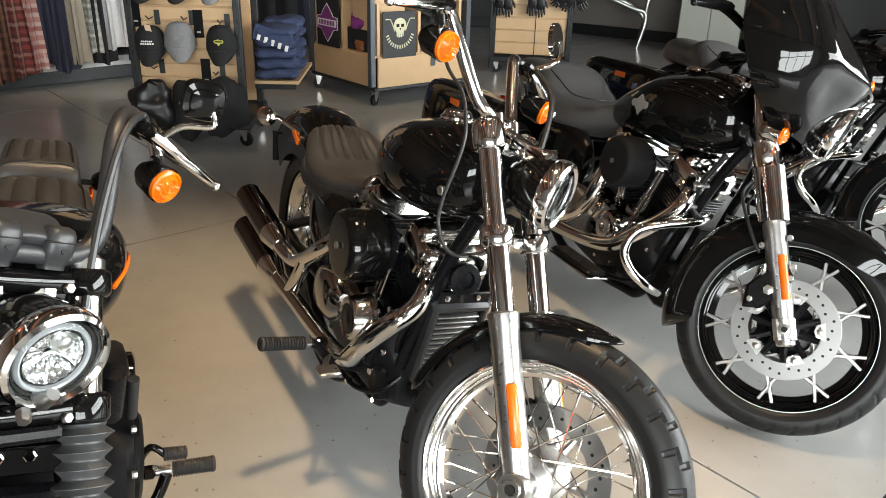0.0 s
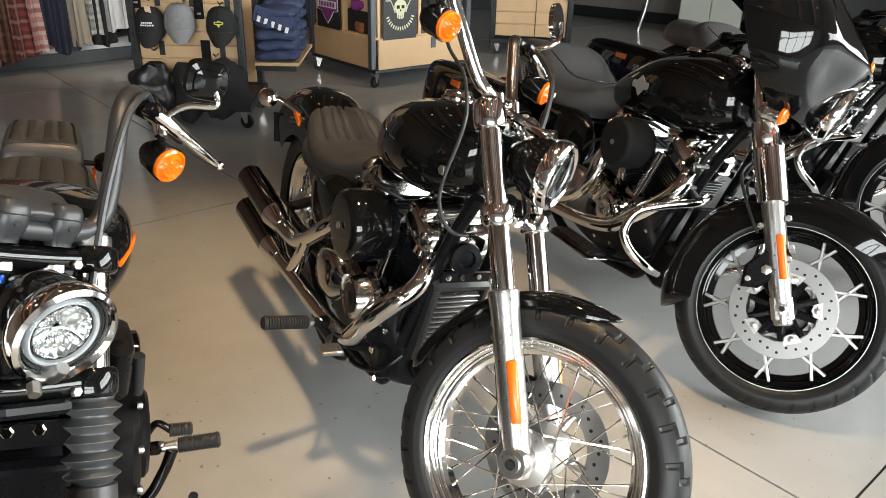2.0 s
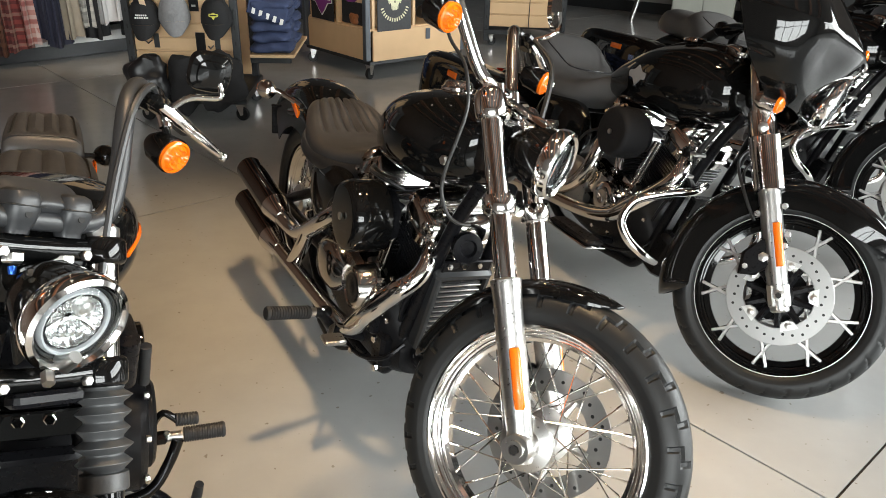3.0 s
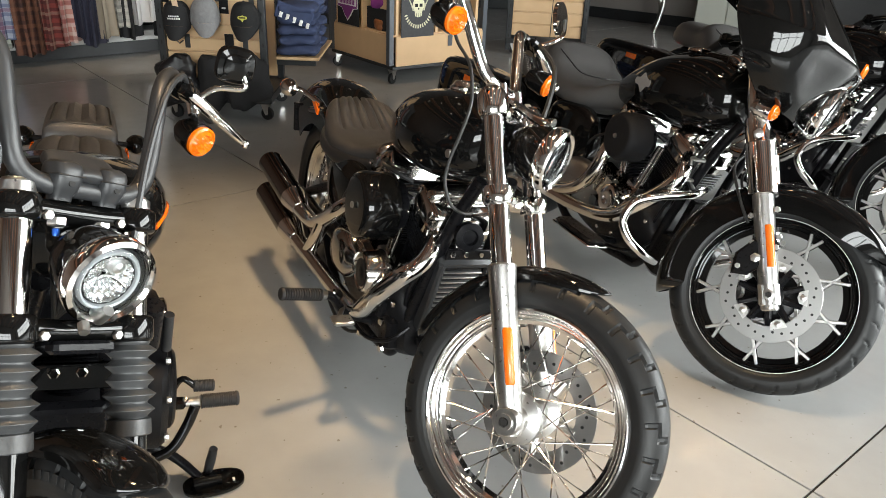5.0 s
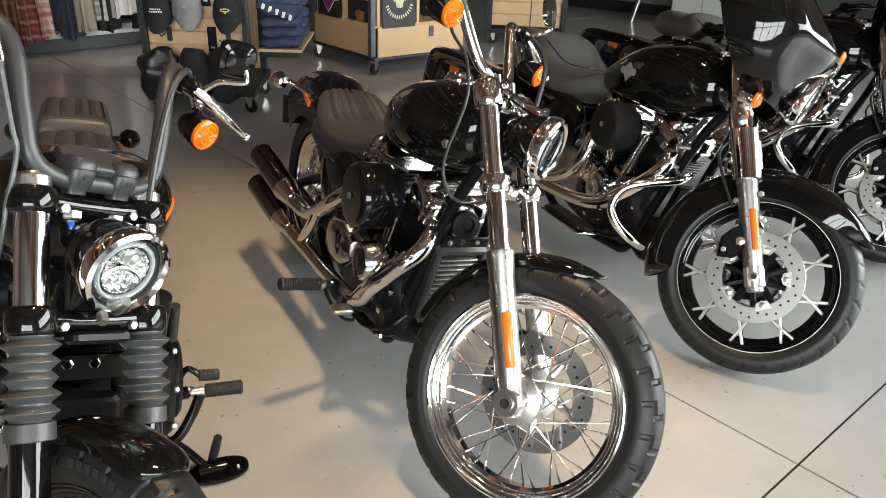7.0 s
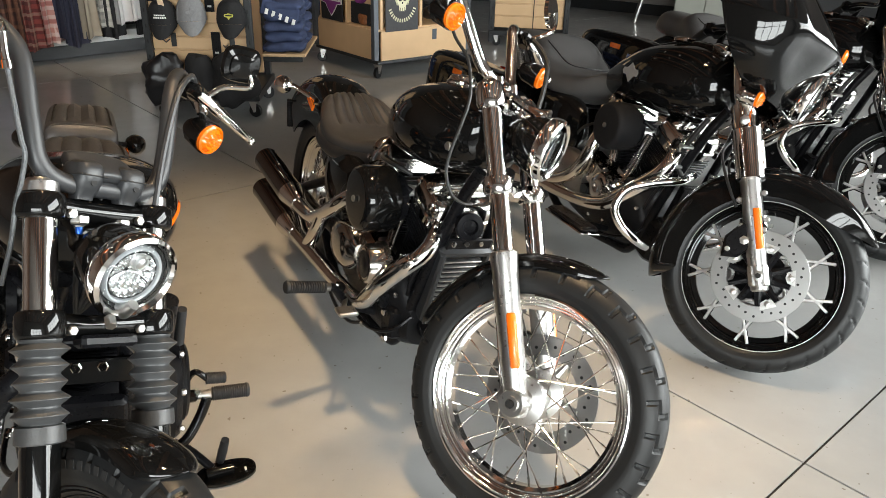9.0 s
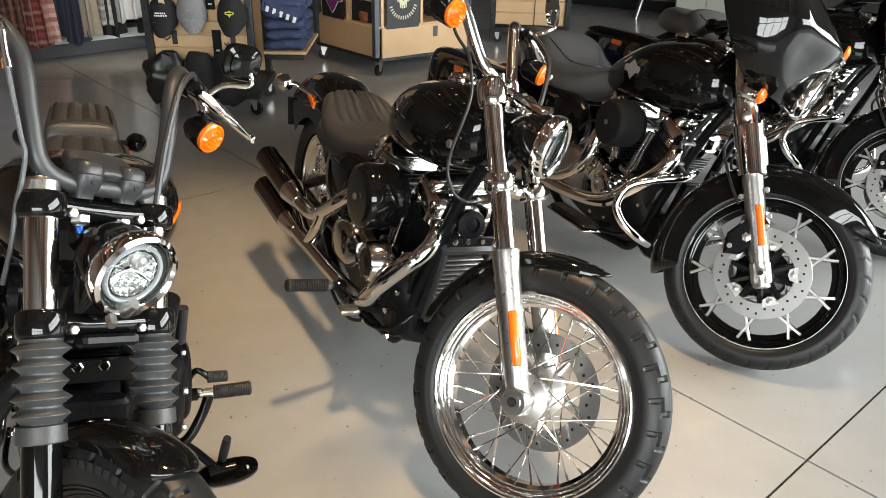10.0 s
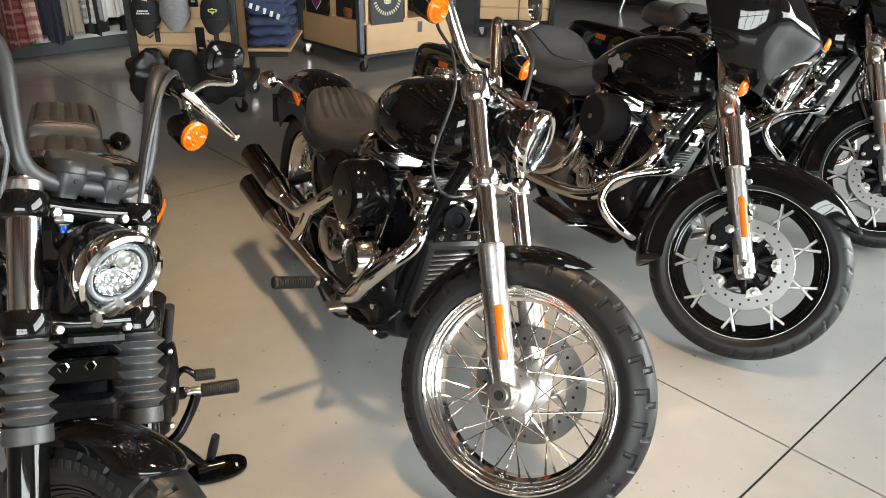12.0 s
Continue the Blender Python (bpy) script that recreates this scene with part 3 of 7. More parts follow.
def fender_geo(cx, cz, R, a0, a1, half, skirt, n=56, thick=0.003, crown=0.035, tips=(0.14, 0.10)):
    """A mudguard round (cx, cz): a0 to a1 degrees from forward, going up; its sides drop by skirt and its ends are rounded over the lengths tips."""
    rows = []
    for i in range(n + 1):
        t = 0.5 - 0.5 * math.cos(math.pi * i / n)
        a = radians(a0 + (a1 - a0) * t)
        u, v = min(1.0, t / tips[0]), min(1.0, (1 - t) / tips[1])
        k = max(0.04, math.sqrt(1 - (1 - u) ** 2)) * max(0.04, math.sqrt(1 - (1 - v) ** 2))
        row = []
        for j in range(21):
            q = -1 + j / 10
            e = abs(q)
            bend = min(1.0, e / 0.75) * math.pi / 2 * (0.35 + 0.65 * k)
            y = half * k * math.sin(min(1.0, e / 0.75) * math.pi / 2) * (1 if q >= 0 else -1)
            r = R - crown * (1 - math.cos(bend)) - skirt * k * k * max(0.0, (e - 0.75) / 0.25)
            row.append((cx + r * math.cos(a), y, cz + r * math.sin(a)))
        rows.append(row)
    return Geo().grid(rows, -thick)


def turn_signal(bike, at, d, S, mat_body, stalk=None, r=0.038):
    """A bullet indicator at a place, looking along d; with an amber lens."""
    m = S @ along(at, Vector(at) + Vector(d))
    body = part("turn_signal", Geo().lathe([(0.004, -0.062), (0.020, -0.056), (0.031, -0.038), (r, -0.012), (r + 0.002, 0.0), (r + 0.002, 0.006), (r - 0.003, 0.006)], m, 32), mat_body, bike)
    rings = []
    for i, (q, z) in enumerate(((r - 0.001, 0.004), (r - 0.001, 0.014), (r - 0.005, 0.017), (r - 0.007, 0.013), (r * 0.74, 0.015), (r * 0.60, 0.022), (r * 0.45, 0.016), (r * 0.30, 0.022), (r * 0.16, 0.018), (0.003, 0.024))):
        rings.append([(q * math.cos(2 * math.pi * a / 48), q * math.sin(2 * math.pi * a / 48), z + (0.0022 * math.sin(2 * math.pi * a * 10 / 48 + i) if 3 < i < 9 else 0)) for a in range(48)])
    part("lens", Geo().rings(rings, m), AMBER, body, "amber plastic lens")
    if stalk:
        part("stalk", Geo().tube([at, stalk], 0.008, 10), mat_body, body, "", S)
    return body


def headlight(bike, at, d, r, S, shell, bezel, depth=0.12):
    m = S @ along(at, Vector(at) + Vector(d))
    k = r / 0.085
    h = part("headlight", Geo().lathe([(0.012, -depth), (0.045 * k, -depth * 0.9), (0.072 * k, -depth * 0.6), (0.083 * k, -depth * 0.25), (0.086 * k, 0.0), (0.070 * k, 0.0)], m, 48, False), shell, bike)
    part("bezel", Geo().lathe([(0.086 * k, -0.022), (0.090 * k, -0.016), (0.091 * k, 0.0), (0.088 * k, 0.010), (0.080 * k, 0.014), (0.074 * k, 0.008), (0.074 * k, -0.01)], m, 56, False, True), bezel, h, "polished bezel ring")
    part("shadow_ring", Geo().lathe([(0.0745 * k, 0.006), (0.072 * k, -0.002), (0.066 * k, -0.004), (0.064 * k, -0.010)], m, 48, False), HOLE, h, "dark inner ring")
    bowl = []
    for rr, zz in ((0.049, -0.004), (0.047, -0.008), (0.042, -0.012), (0.035, -0.016), (0.026, -0.019), (0.016, -0.021), (0.006, -0.022)):
        bowl.append([(rr * k * math.cos(2 * math.pi * a / 72), rr * k * math.sin(2 * math.pi * a / 72), zz + (0.0022 if (a // 2) % 2 else -0.0008) * (rr / 0.049)) for a in range(72)])
    part("reflector", Geo().rings(bowl, m, False), REFLECT, h, "bright fluted reflector")
    part("light_ring", Geo().lathe([(0.064 * k, -0.008), (0.063 * k, -0.001), (0.059 * k, 0.003), (0.055 * k, 0.001), (0.053 * k, -0.006)], m, 48, False), RINGM, h, "frosted running-light ring")
    part("inner_rim", Geo().lathe([(0.053 * k, -0.007), (0.051 * k, -0.002), (0.049 * k, -0.007)], m, 48, False), HOLE, h, "dark inner rim")
    part("lamp_projector", Geo().lathe([(0.016 * k, -0.024), (0.017 * k, -0.008), (0.014 * k, -0.004), (0.012 * k, -0.007), (0.003, -0.004)], m @ Matrix.Translation((0.014 * k, 0.022 * k, 0)), 24), ALU, h)
    div = [(-0.044 * k, -0.018 * k, -0.008), (-0.020 * k, -0.008 * k, -0.014), (0.004 * k, 0.002 * k, -0.016), (0.026 * k, -0.004 * k, -0.013), (0.044 * k, -0.016 * k, -0.008)]
    part("lamp_divider", Geo().tube(div, 0.0035, 8, m, smooth=5), CHROME, h)
    for q in range(4):
        part("lamp_cell", Geo().box(0.014 * k, 0.020 * k, 0.010, m @ Matrix.Translation(((-0.024 + 0.016 * q) * k, -0.026 * k, -0.014)), 0.003), REFLECT, h)
    g = part("lens", Geo().lathe([(0.074 * k, 0.006), (0.066 * k, 0.014), (0.040 * k, 0.021), (0.003, 0.024)], m, 48), LAMPG, h, "clear glass lens")
    g.visible_shadow = False
    return h


def grip_and_lever(bike, a, b, S, bar_mat, lever_mat, out, fwd=(0.75, 0, -0.12)):
    """Rubber grip from a to b with a control housing, a perch and a lever in front."""
    a, b = Vector(a), Vector(b)
    u = (b - a).normalized()
    g = Geo()
    n = 26
    L = (b - a).length
    pts = [a + u * (L * i / n) for i in range(n + 1)]
    g.tube(pts, [0.0175 + 0.0015 * (i % 2) for i in range(n + 1)], 16)
    gr = part("grip", g, GRIPR, bike, "black ribbed rubber grip", S)
    f = Vector(fwd).normalized()
    c = a - u * 0.025
    hs = Geo().box(0.05, 0.046, 0.05, Matrix.Translation(c) @ u.to_track_quat("Y", "Z").to_matrix().to_4x4(), 0.012)
    hs.box(0.042, 0.055, 0.034, Matrix.Translation(c + f * 0.034) @ u.to_track_quat("Y", "Z").to_matrix().to_4x4(), 0.010)
    part("switch_housing", hs, bar_mat, gr, "", S)
    p0 = c + f * 0.05
    w = u.cross(f).normalized()
    rg = []
    for d, fw, hw, hh in ((-0.020, -0.004, 0.010, 0.009), (0.0, 0.004, 0.013, 0.012), (0.035, 0.016, 0.0135, 0.013), (0.075, 0.031, 0.012, 0.0115), (0.120, 0.044, 0.0105, 0.010), (0.165, 0.055, 0.009, 0.0085), (0.180, 0.059, 0.007, 0.007)):
        o = p0 + u * d + f * fw
        rg.append([o + f * (hw * abs(math.cos(2 * math.pi * a / 20)) ** 0.7 * (1 if math.cos(2 * math.pi * a / 20) >= 0 else -1)) + w * (hh * abs(math.sin(2 * math.pi * a / 20)) ** 0.7 * (1 if math.sin(2 * math.pi * a / 20) >= 0 else -1)) for a in range(20)])
    lv = Geo().rings(rg)
    lv.lathe([(0.002, -0.010), (0.008, -0.007), (0.010, 0), (0.008, 0.007), (0.002, 0.010)], Matrix.Translation(p0 + u * 0.187 + f * 0.061), 16)
    part("lever", lv, lever_mat, gr, "polished lever with a ball end", S)
    part("perch", Geo().box(0.030, 0.085, 0.026, Matrix.Translation(p0 - u * 0.012 - f * 0.006) @ u.to_track_quat("Y", "Z").to_matrix().to_4x4(), 0.009), bar_mat, gr, "", S)
    return gr


def loft_body(secs, p, k=5, n=28, y0=0.0):
    """Closed body along x from (x, half width, bottom, top)."""
    rg = [superring(x, y0, (b + t) / 2, w, (t - b) / 2, p, n) for x, w, b, t in smooth_sections(secs, k)]
    return Geo().rings(rg)


def ribbed_seat(secs, p, ribs, depth, x_from, x_to, k=10, n=168):
    """A seat along x whose top has rolls running along it between x_from and x_to."""
    rg = []
    for x, w, b, t in smooth_sections(secs, k):
        ring = []
        for (px, py, pz) in superring(x, 0, (b + t) / 2, w, (t - b) / 2, p, n):
            if pz > (b + t) / 2 and x_to < x < x_from:
                edge = min(1, (x_from - x) / 0.03, (x - x_to) / 0.03)
                pz -= depth * edge * (1 - abs(math.sin(py / w * ribs * math.pi / 2)) ** 0.45) * (1 if abs(py) < w * 0.82 else 0)
            ring.append((px, py, pz))
        rg.append(ring)
    return Geo().rings(rg)


def cylinder_fins(bike, base, top, r, mat, cover_mat, name="cylinder"):
    """A finned barrel from base to top with a rounded rocker cover on it."""
    base, top = Vector(base), Vector(top)
    m = along(base, top)
    L = (top - base).length
    n, prof = int(L / 0.011), []
    for i in range(n):
        z = L * (i + 0.5) / n
        k = r * (1.0 + 0.12 * (i / n))
        prof += [(r * 0.8, z - 0.0030), (k, z - 0.0018), (k, z + 0.0018), (r * 0.8, z + 0.0030)]
    g = Geo().lathe(prof, m, 28)
    c = part(name, g, mat, bike, "black finned cylinder barrel")
    return c


def frame_tubes(bike, sets, mat=SATIN, r=0.018):
    for pts in sets:
        part("frame_tube", Geo().tube(pts, r, 12, smooth=5), mat, bike)


def foot_peg(bike, a, b, name="foot_peg"):
    a, b = Vector(a), Vector(b)
    u = (b - a).normalized()
    peg = part(name, Geo().tube([a - u * 0.045, a - u * 0.005], [0.010, 0.013], 10), ALU, bike)
    part("clevis", Geo().box(0.030, 0.030, 0.034, along(a - u * 0.052, a), 0.008), BLACK, peg)
    part("pivot_bolt", Geo().lathe([(0.008, 0.0), (0.008, 0.006), (0.006, 0.008)], along(a - u * 0.040, a - u * 0.040 + Vector((0.5, 0, 0.9))) @ Matrix.Translation((0, 0, 0.014)), 14), CHROME, peg)
    n, pts, rr = 15, [], []
    for i in range(n):
        p = a + u * ((b - a).length * i / n)
        h = (b - a).length / n
        pts += [p, p + u * h * 0.5, p + u * h * 0.53, p + u * h * 0.96]
        rr += [0.0185, 0.0185, 0.015, 0.015]
    g = Geo().tube(pts + [b, b + u * 0.004, b + u * 0.008], rr + [0.0195, 0.0195, 0.0165], 14)
    part("rubber_sleeve", g, GRIPR, peg, "ribbed black rubber sleeve")
    return peg


def steer(rake, trail, degrees):
    r = radians(rake)
    ax = Vector((-math.sin(r), 0, math.cos(r)))
    return Matrix.Translation((trail, 0, 0)) @ Matrix.Rotation(radians(degrees), 4, ax) @ Matrix.Translation((-trail, 0, 0))


def bike_pose(x, y, z, heading, lean):
    return pose(x, y, z, 0, 0, heading) @ pose(0, 0, 0, -lean, 0, 0)


def v_twin(bike, cover_mat, air_at, air_r, air_mat, case_mat=DARKCASE):
    """Crankcase, gearbox, two finned barrels, covers, push rods, air cleaner; right side bright."""
    eng = part("engine", loft_body([(-0.50, 0.10, 0.20, 0.34), (-0.58, 0.14, 0.17, 0.44), (-0.72, 0.15, 0.16, 0.47), (-0.86, 0.15, 0.17, 0.46), (-1.0, 0.14, 0.19, 0.47), (-1.10, 0.11, 0.22, 0.45), (-1.14, 0.05, 0.26, 0.40)], 3.4), case_mat, bike, "black V-twin crankcase and gearbox")
    for nm, bx, tx in (("front", -0.66, -0.52), ("rear", -0.76, -0.90)):
        cylinder_fins(eng, (bx, 0, 0.40), (bx + (tx - bx) * 0.62, 0, 0.60), 0.080, SATIN, cover_mat)
        hd = Vector((tx, 0, 0.665))
        ang = 24 if nm == "front" else -24
        mm = Matrix.Translation(hd) @ Matrix.Rotation(radians(ang), 4, "Y")
        g = Geo()
        rg = []
        for z, hx, hy in ((-0.060, 0.074, 0.090), (-0.052, 0.086, 0.108), (-0.022, 0.088, 0.112), (-0.018, 0.084, 0.107), (-0.014, 0.084, 0.107), (-0.010, 0.088, 0.111), (0.022, 0.084, 0.106), (0.034, 0.074, 0.094), (0.040, 0.060, 0.080)):
            rg.append([(hx * abs(math.cos(2 * math.pi * a / 32)) ** 0.55 * (1 if math.cos(2 * math.pi * a / 32) >= 0 else -1),
                        hy * abs(math.sin(2 * math.pi * a / 32)) ** 0.55 * (1 if math.sin(2 * math.pi * a / 32) >= 0 else -1), z) for a in range(32)])
        g.rings(rg, mm)
        rc = part("rocker_cover", g, POLISHED if cover_mat == ALU else cover_mat, eng, "polished rocker cover")
        rib = Geo().tube([(0, -0.092, 0.026), (0, -0.070, 0.044), (0, 0.0, 0.050), (0, 0.070, 0.044), (0, 0.092, 0.026)], [0.020, 0.026, 0.028, 0.026, 0.020], 14, mm, smooth=4)
        part("cover_rib", rib, POLISHED if cover_mat == ALU else cover_mat, rc)
        for sx in (-0.055, 0.055):
            part("bolt_boss", Geo().lathe([(0.017, -0.03), (0.017, 0.006), (0.013, 0.011)], mm @ Matrix.Translation((sx, -0.088, 0.010)) @ Matrix.Rotation(radians(70), 4, "X"), 18), POLISHED if cover_mat == ALU else cover_mat, rc)
        b = Geo()
        for sx in (-0.05, 0.05):
            hex_bolt(b, mm @ Vector((sx, -0.098, 0.013)), mm.to_3x3() @ Vector((0, -1, 0.35)), 0.010, 0.011)
            hex_bolt(b, mm @ Vector((sx, -0.06, 0.052)), mm.to_3x3() @ Vector((0, -0.3, 1)), 0.009, 0.008)
        part("cover_bolt", b, CHROME, rc)
        for k in (0, 1):
            x0 = -0.70 + (0.035 if nm == "front" else -0.055) + 0.02 * k
            part("push_rod_tube", Geo().tube([(x0, -0.135, 0.42), (x0 + (tx - bx) * 0.40, -0.115, 0.63)], [0.012, 0.010], 10), CHROME, eng)
        fin = Geo()
        for i in range(7):
            fin.box(0.15, 0.20, 0.005, mm @ Matrix.Translation((0, 0, -0.065 - 0.012 * i)), 0.002)
        part("head_fin", fin, SATIN, eng)
    air = part("air_cleaner", Geo().lathe([(air_r * 0.8, 0.0), (air_r * 0.97, 0.012), (air_r, 0.03), (air_r, 0.088), (air_r * 0.975, 0.102), (air_r * 0.92, 0.112), (air_r * 0.84, 0.117), (air_r * 0.78, 0.1175), (0.012, 0.116)],
                                          Matrix.Translation(air_at) @ Matrix.Rotation(radians(90), 4, "X"), 48), air_mat, eng, "round black air cleaner cover")
    hb = Geo()
    hex_bolt(hb, Vector(air_at) + Vector((0, -0.121, 0)), (0, -1, 0), 0.010, 0.006)
    part("centre_bolt", hb, STEEL, air)
    back = Geo().lathe([(air_r * 0.55, -0.03), (air_r * 0.75, -0.02), (air_r * 0.78, 0.0)], Matrix.Translation(air_at) @ Matrix.Rotation(radians(90), 4, "X"), 32)
    part("backplate", back, SATIN, air)
    bl = Geo()
    for x, y, z in ((-0.53, -0.135, 0.36), (-0.60, -0.150, 0.30), (-0.68, -0.155, 0.25), (-0.78, -0.155, 0.24), (-0.88, -0.155, 0.26), (-0.97, -0.150, 0.30), (-1.04, -0.135, 0.36), (-0.74, -0.155, 0.47), (-0.86, -0.152, 0.47), (-0.56, -0.12, 0.47)):
        hex_bolt(bl, (x, y, z), (0, -1, 0), 0.008, 0.010)
    part("case_bolt", bl, CHROME, eng)
    for k, pts in enumerate(([(-0.62, -0.10, 0.70), (-0.66, -0.15, 0.72), (-0.76, -0.14, 0.71), (-0.84, -0.10, 0.70)], [(-0.50, -0.09, 0.30), (-0.52, -0.14, 0.25), (-0.62, -0.17, 0.21), (-0.76, -0.17, 0.20)],
                             [(-0.92, -0.10, 0.60), (-0.98, -0.15, 0.56), (-1.02, -0.16, 0.48), (-1.0, -0.15, 0.42)], [(-0.46, -0.06, 0.60), (-0.44, -0.11, 0.52), (-0.48, -0.12, 0.44), (-0.53, -0.10, 0.36)])):
        part("engine_hose", Geo().tube(pts, 0.006 + 0.001 * (k % 2), 8, smooth=5), CABLE if k % 2 == 0 else SATIN, eng)
    part("spark_plug_cap", Geo().tube([(-0.60, -0.105, 0.655), (-0.625, -0.135, 0.675)], [0.010, 0.008], 10), SATIN, eng)
    part("intake", Geo().tube([(-0.71, -0.02, 0.60), (-0.71, -0.13, 0.61)], [0.035, 0.040], 20), ALU, eng, "polished intake body")
    part("lifter_block", Geo().box(0.07, 0.05, 0.05, Matrix.Translation((-0.655, -0.135, 0.455)) @ Matrix.Rotation(radians(20), 4, "Y"), 0.010), cover_mat, eng)
    part("lifter_block", Geo().box(0.07, 0.05, 0.05, Matrix.Translation((-0.765, -0.135, 0.455)) @ Matrix.Rotation(radians(-20), 4, "Y"), 0.010), cover_mat, eng)
    return eng


def cable(bike, pts, r=0.0045, mat=CABLE, S=I4, name="cable"):
    return part(name, Geo().tube(pts, r, 8, smooth=6), mat, bike, "", S)

# ---------------------------------------------------------------- the middle cruiser: chrome forks, laced wheels


def fork_point(L, y, rake, axle_z):
    r = radians(rake)
    return Vector((-math.sin(r) * L, y, axle_z + math.cos(r) * L))


def cruiser():
    S = steer(30, 0.157, 34.9)
    bike = thing("motorcycle", bike_pose(0.143, 1.5, -0.008, -62.1, 8.7), "gloss black cruiser motorcycle with chrome forks and twin exhaust", "motorcycle", "motorcycles in the row")
    laced_wheel(bike, "front_wheel", (0, -0.012, 0.333), S, 0.332, 0.100, 0.243, 0.088, CHROME, CHROME, ALU, 1)
    laced_wheel(bike, "rear_wheel", (-1.60, 0, 0.325), I4, 0.325, 0.150, 0.205, 0.10, CHROME, CHROME, ALU, 0, 1, False)
    # fork
    for y in (-0.108, 0.108):
        P = lambda L: fork_point(L, y, 30, 0.333)
        leg = part("fork_leg", Geo().tube([P(-0.035), P(-0.02), P(0.05), P(0.10), P(0.30), P(0.345), P(0.352), P(0.356)], [0.020, 0.027, 0.029, 0.030, 0.0315, 0.034, 0.034, 0.027], 28), ALU, bike, "polished aluminium fork slider", S)
        part("stanchion", Geo().tube([P(0.34), P(0.755)], 0.0245, 28), CHROME, leg, "chrome fork tube", S)
        part("fork_bolt", Geo().tube([P(0.770), P(0.782), P(0.785)], [0.013, 0.013, 0.010], 6), STEEL, leg, "", S)
        boss = Geo().lathe([(0.030, -0.022), (0.032, -0.018), (0.032, 0.018), (0.028, 0.022)], axis_y(0, y * 1.12, 0.333), 28)
        part("axle_boss", boss, ALU, leg, "", S)
        nut = Geo().lathe([(0.019, 0), (0.019, 0.006), (0.012, 0.006), (0.010, -0.004)], along((0, y * 1.12 + (0.022 if y > 0 else -0.022), 0.333), (0, y * 3, 0.333)), 24)
        part("axle_end", nut, STEEL, leg, "", S)
        hole = Geo().lathe([(0.0105, 0.001), (0.0105, 0.0066)], along((0, y * 1.12 + (0.022 if y > 0 else -0.022), 0.333), (0, y * 3, 0.333)), 6)
        part("hex_socket", hole, HOLE, leg, "", S)
        r0, r1 = P(0.080), P(0.208)
        ofs = Vector((0.014, -0.026 if y < 0 else 0.026, 0.008))
        rf = Geo()
        rf.tube([r0 + ofs, r0 + ofs + (r1 - r0) * 0.04, r1 + ofs - (r1 - r0) * 0.04, r1 + ofs], [0.009, 0.0122, 0.0122, 0.009], 12)
        part("reflector", rf, AMBERR, leg, "amber side reflector", S)
    for L, nm, h in ((0.515, "lower_clamp", 0.042), (0.725, "upper_clamp", 0.040)):
        g = Geo()
        c0 = fork_point(L, 0, 30, 0.333)
        rot = Matrix.Rotation(radians(-30), 4, "Y")
        for y in (-0.108, 0.108):
            prof = [(0.027, -h * 0.55), (0.033, -h * 0.50), (0.0365, -h * 0.32), (0.0375, 0.0), (0.0365, h * 0.32), (0.033, h * 0.50), (0.027, h * 0.55)]
            if nm == "upper_clamp":
                prof = prof[:4] + [(0.037, h * 0.5), (0.034, h * 0.9), (0.027, h * 1.18), (0.014, h * 1.32), (0.003, h * 1.36)]
            g.lathe(prof, Matrix.Translation(fork_point(L, y, 30, 0.333)) @ rot, 28)
        g.box(0.060, 0.19, h * 0.75, Matrix.Translation(c0 + Vector((-0.018, 0, -0.01))) @ rot, 0.012)
        cl = part(nm, g, CHROME, bike, "chrome fork clamp", S)
        b = Geo()
        for y in (-0.075, 0.075):
            hex_bolt(b, c0 + Vector((0.022, y, 0.0)), (1, 0, 0.3), 0.009, 0.010)
        part("clamp_bolt", b, STEEL, cl, "", S)
    # front mudguard
    part("front_fender", fender_geo(-0.005, 0.333, 0.352, 80, 176, 0.055, 0.010, 56, crown=0.024, tips=(0.20, 0.12)), BLACK, bike, "short gloss black front mudguard", S)
    br = Geo()
    for y in (-0.078, 0.078):
        for L in (0.22, 0.25, 0.28):
            hex_bolt(br, fork_point(L, y, 30, 0.333) + Vector((-0.035, 0, -0.012)), (0, y, 0), 0.011, 0.012)
        br.box(0.022, 0.006, 0.10, Matrix.Translation(fork_point(0.25, y, 30, 0.333) + Vector((-0.035, 0, -0.012))) @ Matrix.Rotation(radians(-30), 4, "Y"), 0.005)
    part("fender_bracket", br, STEEL, bike, "", S)
    # caliper on the far side
    cal = Geo().box(0.05, 0.06, 0.11, Matrix.Translation((-0.115, 0.085, 0.40)) @ Matrix.Rotation(radians(20), 4, "Y"), 0.014)
    part("brake_caliper", cal, SATIN, bike, "black brake caliper", S)
    # headlamp
    headlight(bike, (-0.212, 0.002, 0.905), (1, 0.07, -0.05), 0.077, S, BLACK, CHROME, 0.12)
    part("headlight_bracket", Geo().tube([(-0.30, 0, 0.86), (-0.28, 0, 0.985), (-0.25, 0, 0.985)], 0.014, 12).box(0.13, 0.06, 0.022, Matrix.Translation((-0.315, 0, 0.985)) @ Matrix.Rotation(radians(12), 4, "Y"), 0.006), CHROME, bike, "", S)
    # handlebar
    ris = Geo()
    for y in (-0.045, 0.045):
        ris.tube([(-0.372, y, 0.965), (-0.392, y, 1.0), (-0.405, y, 1.02)], [0.022, 0.019, 0.021], 16)
    part("riser", ris, CHROME, bike, "chrome handlebar risers", S)
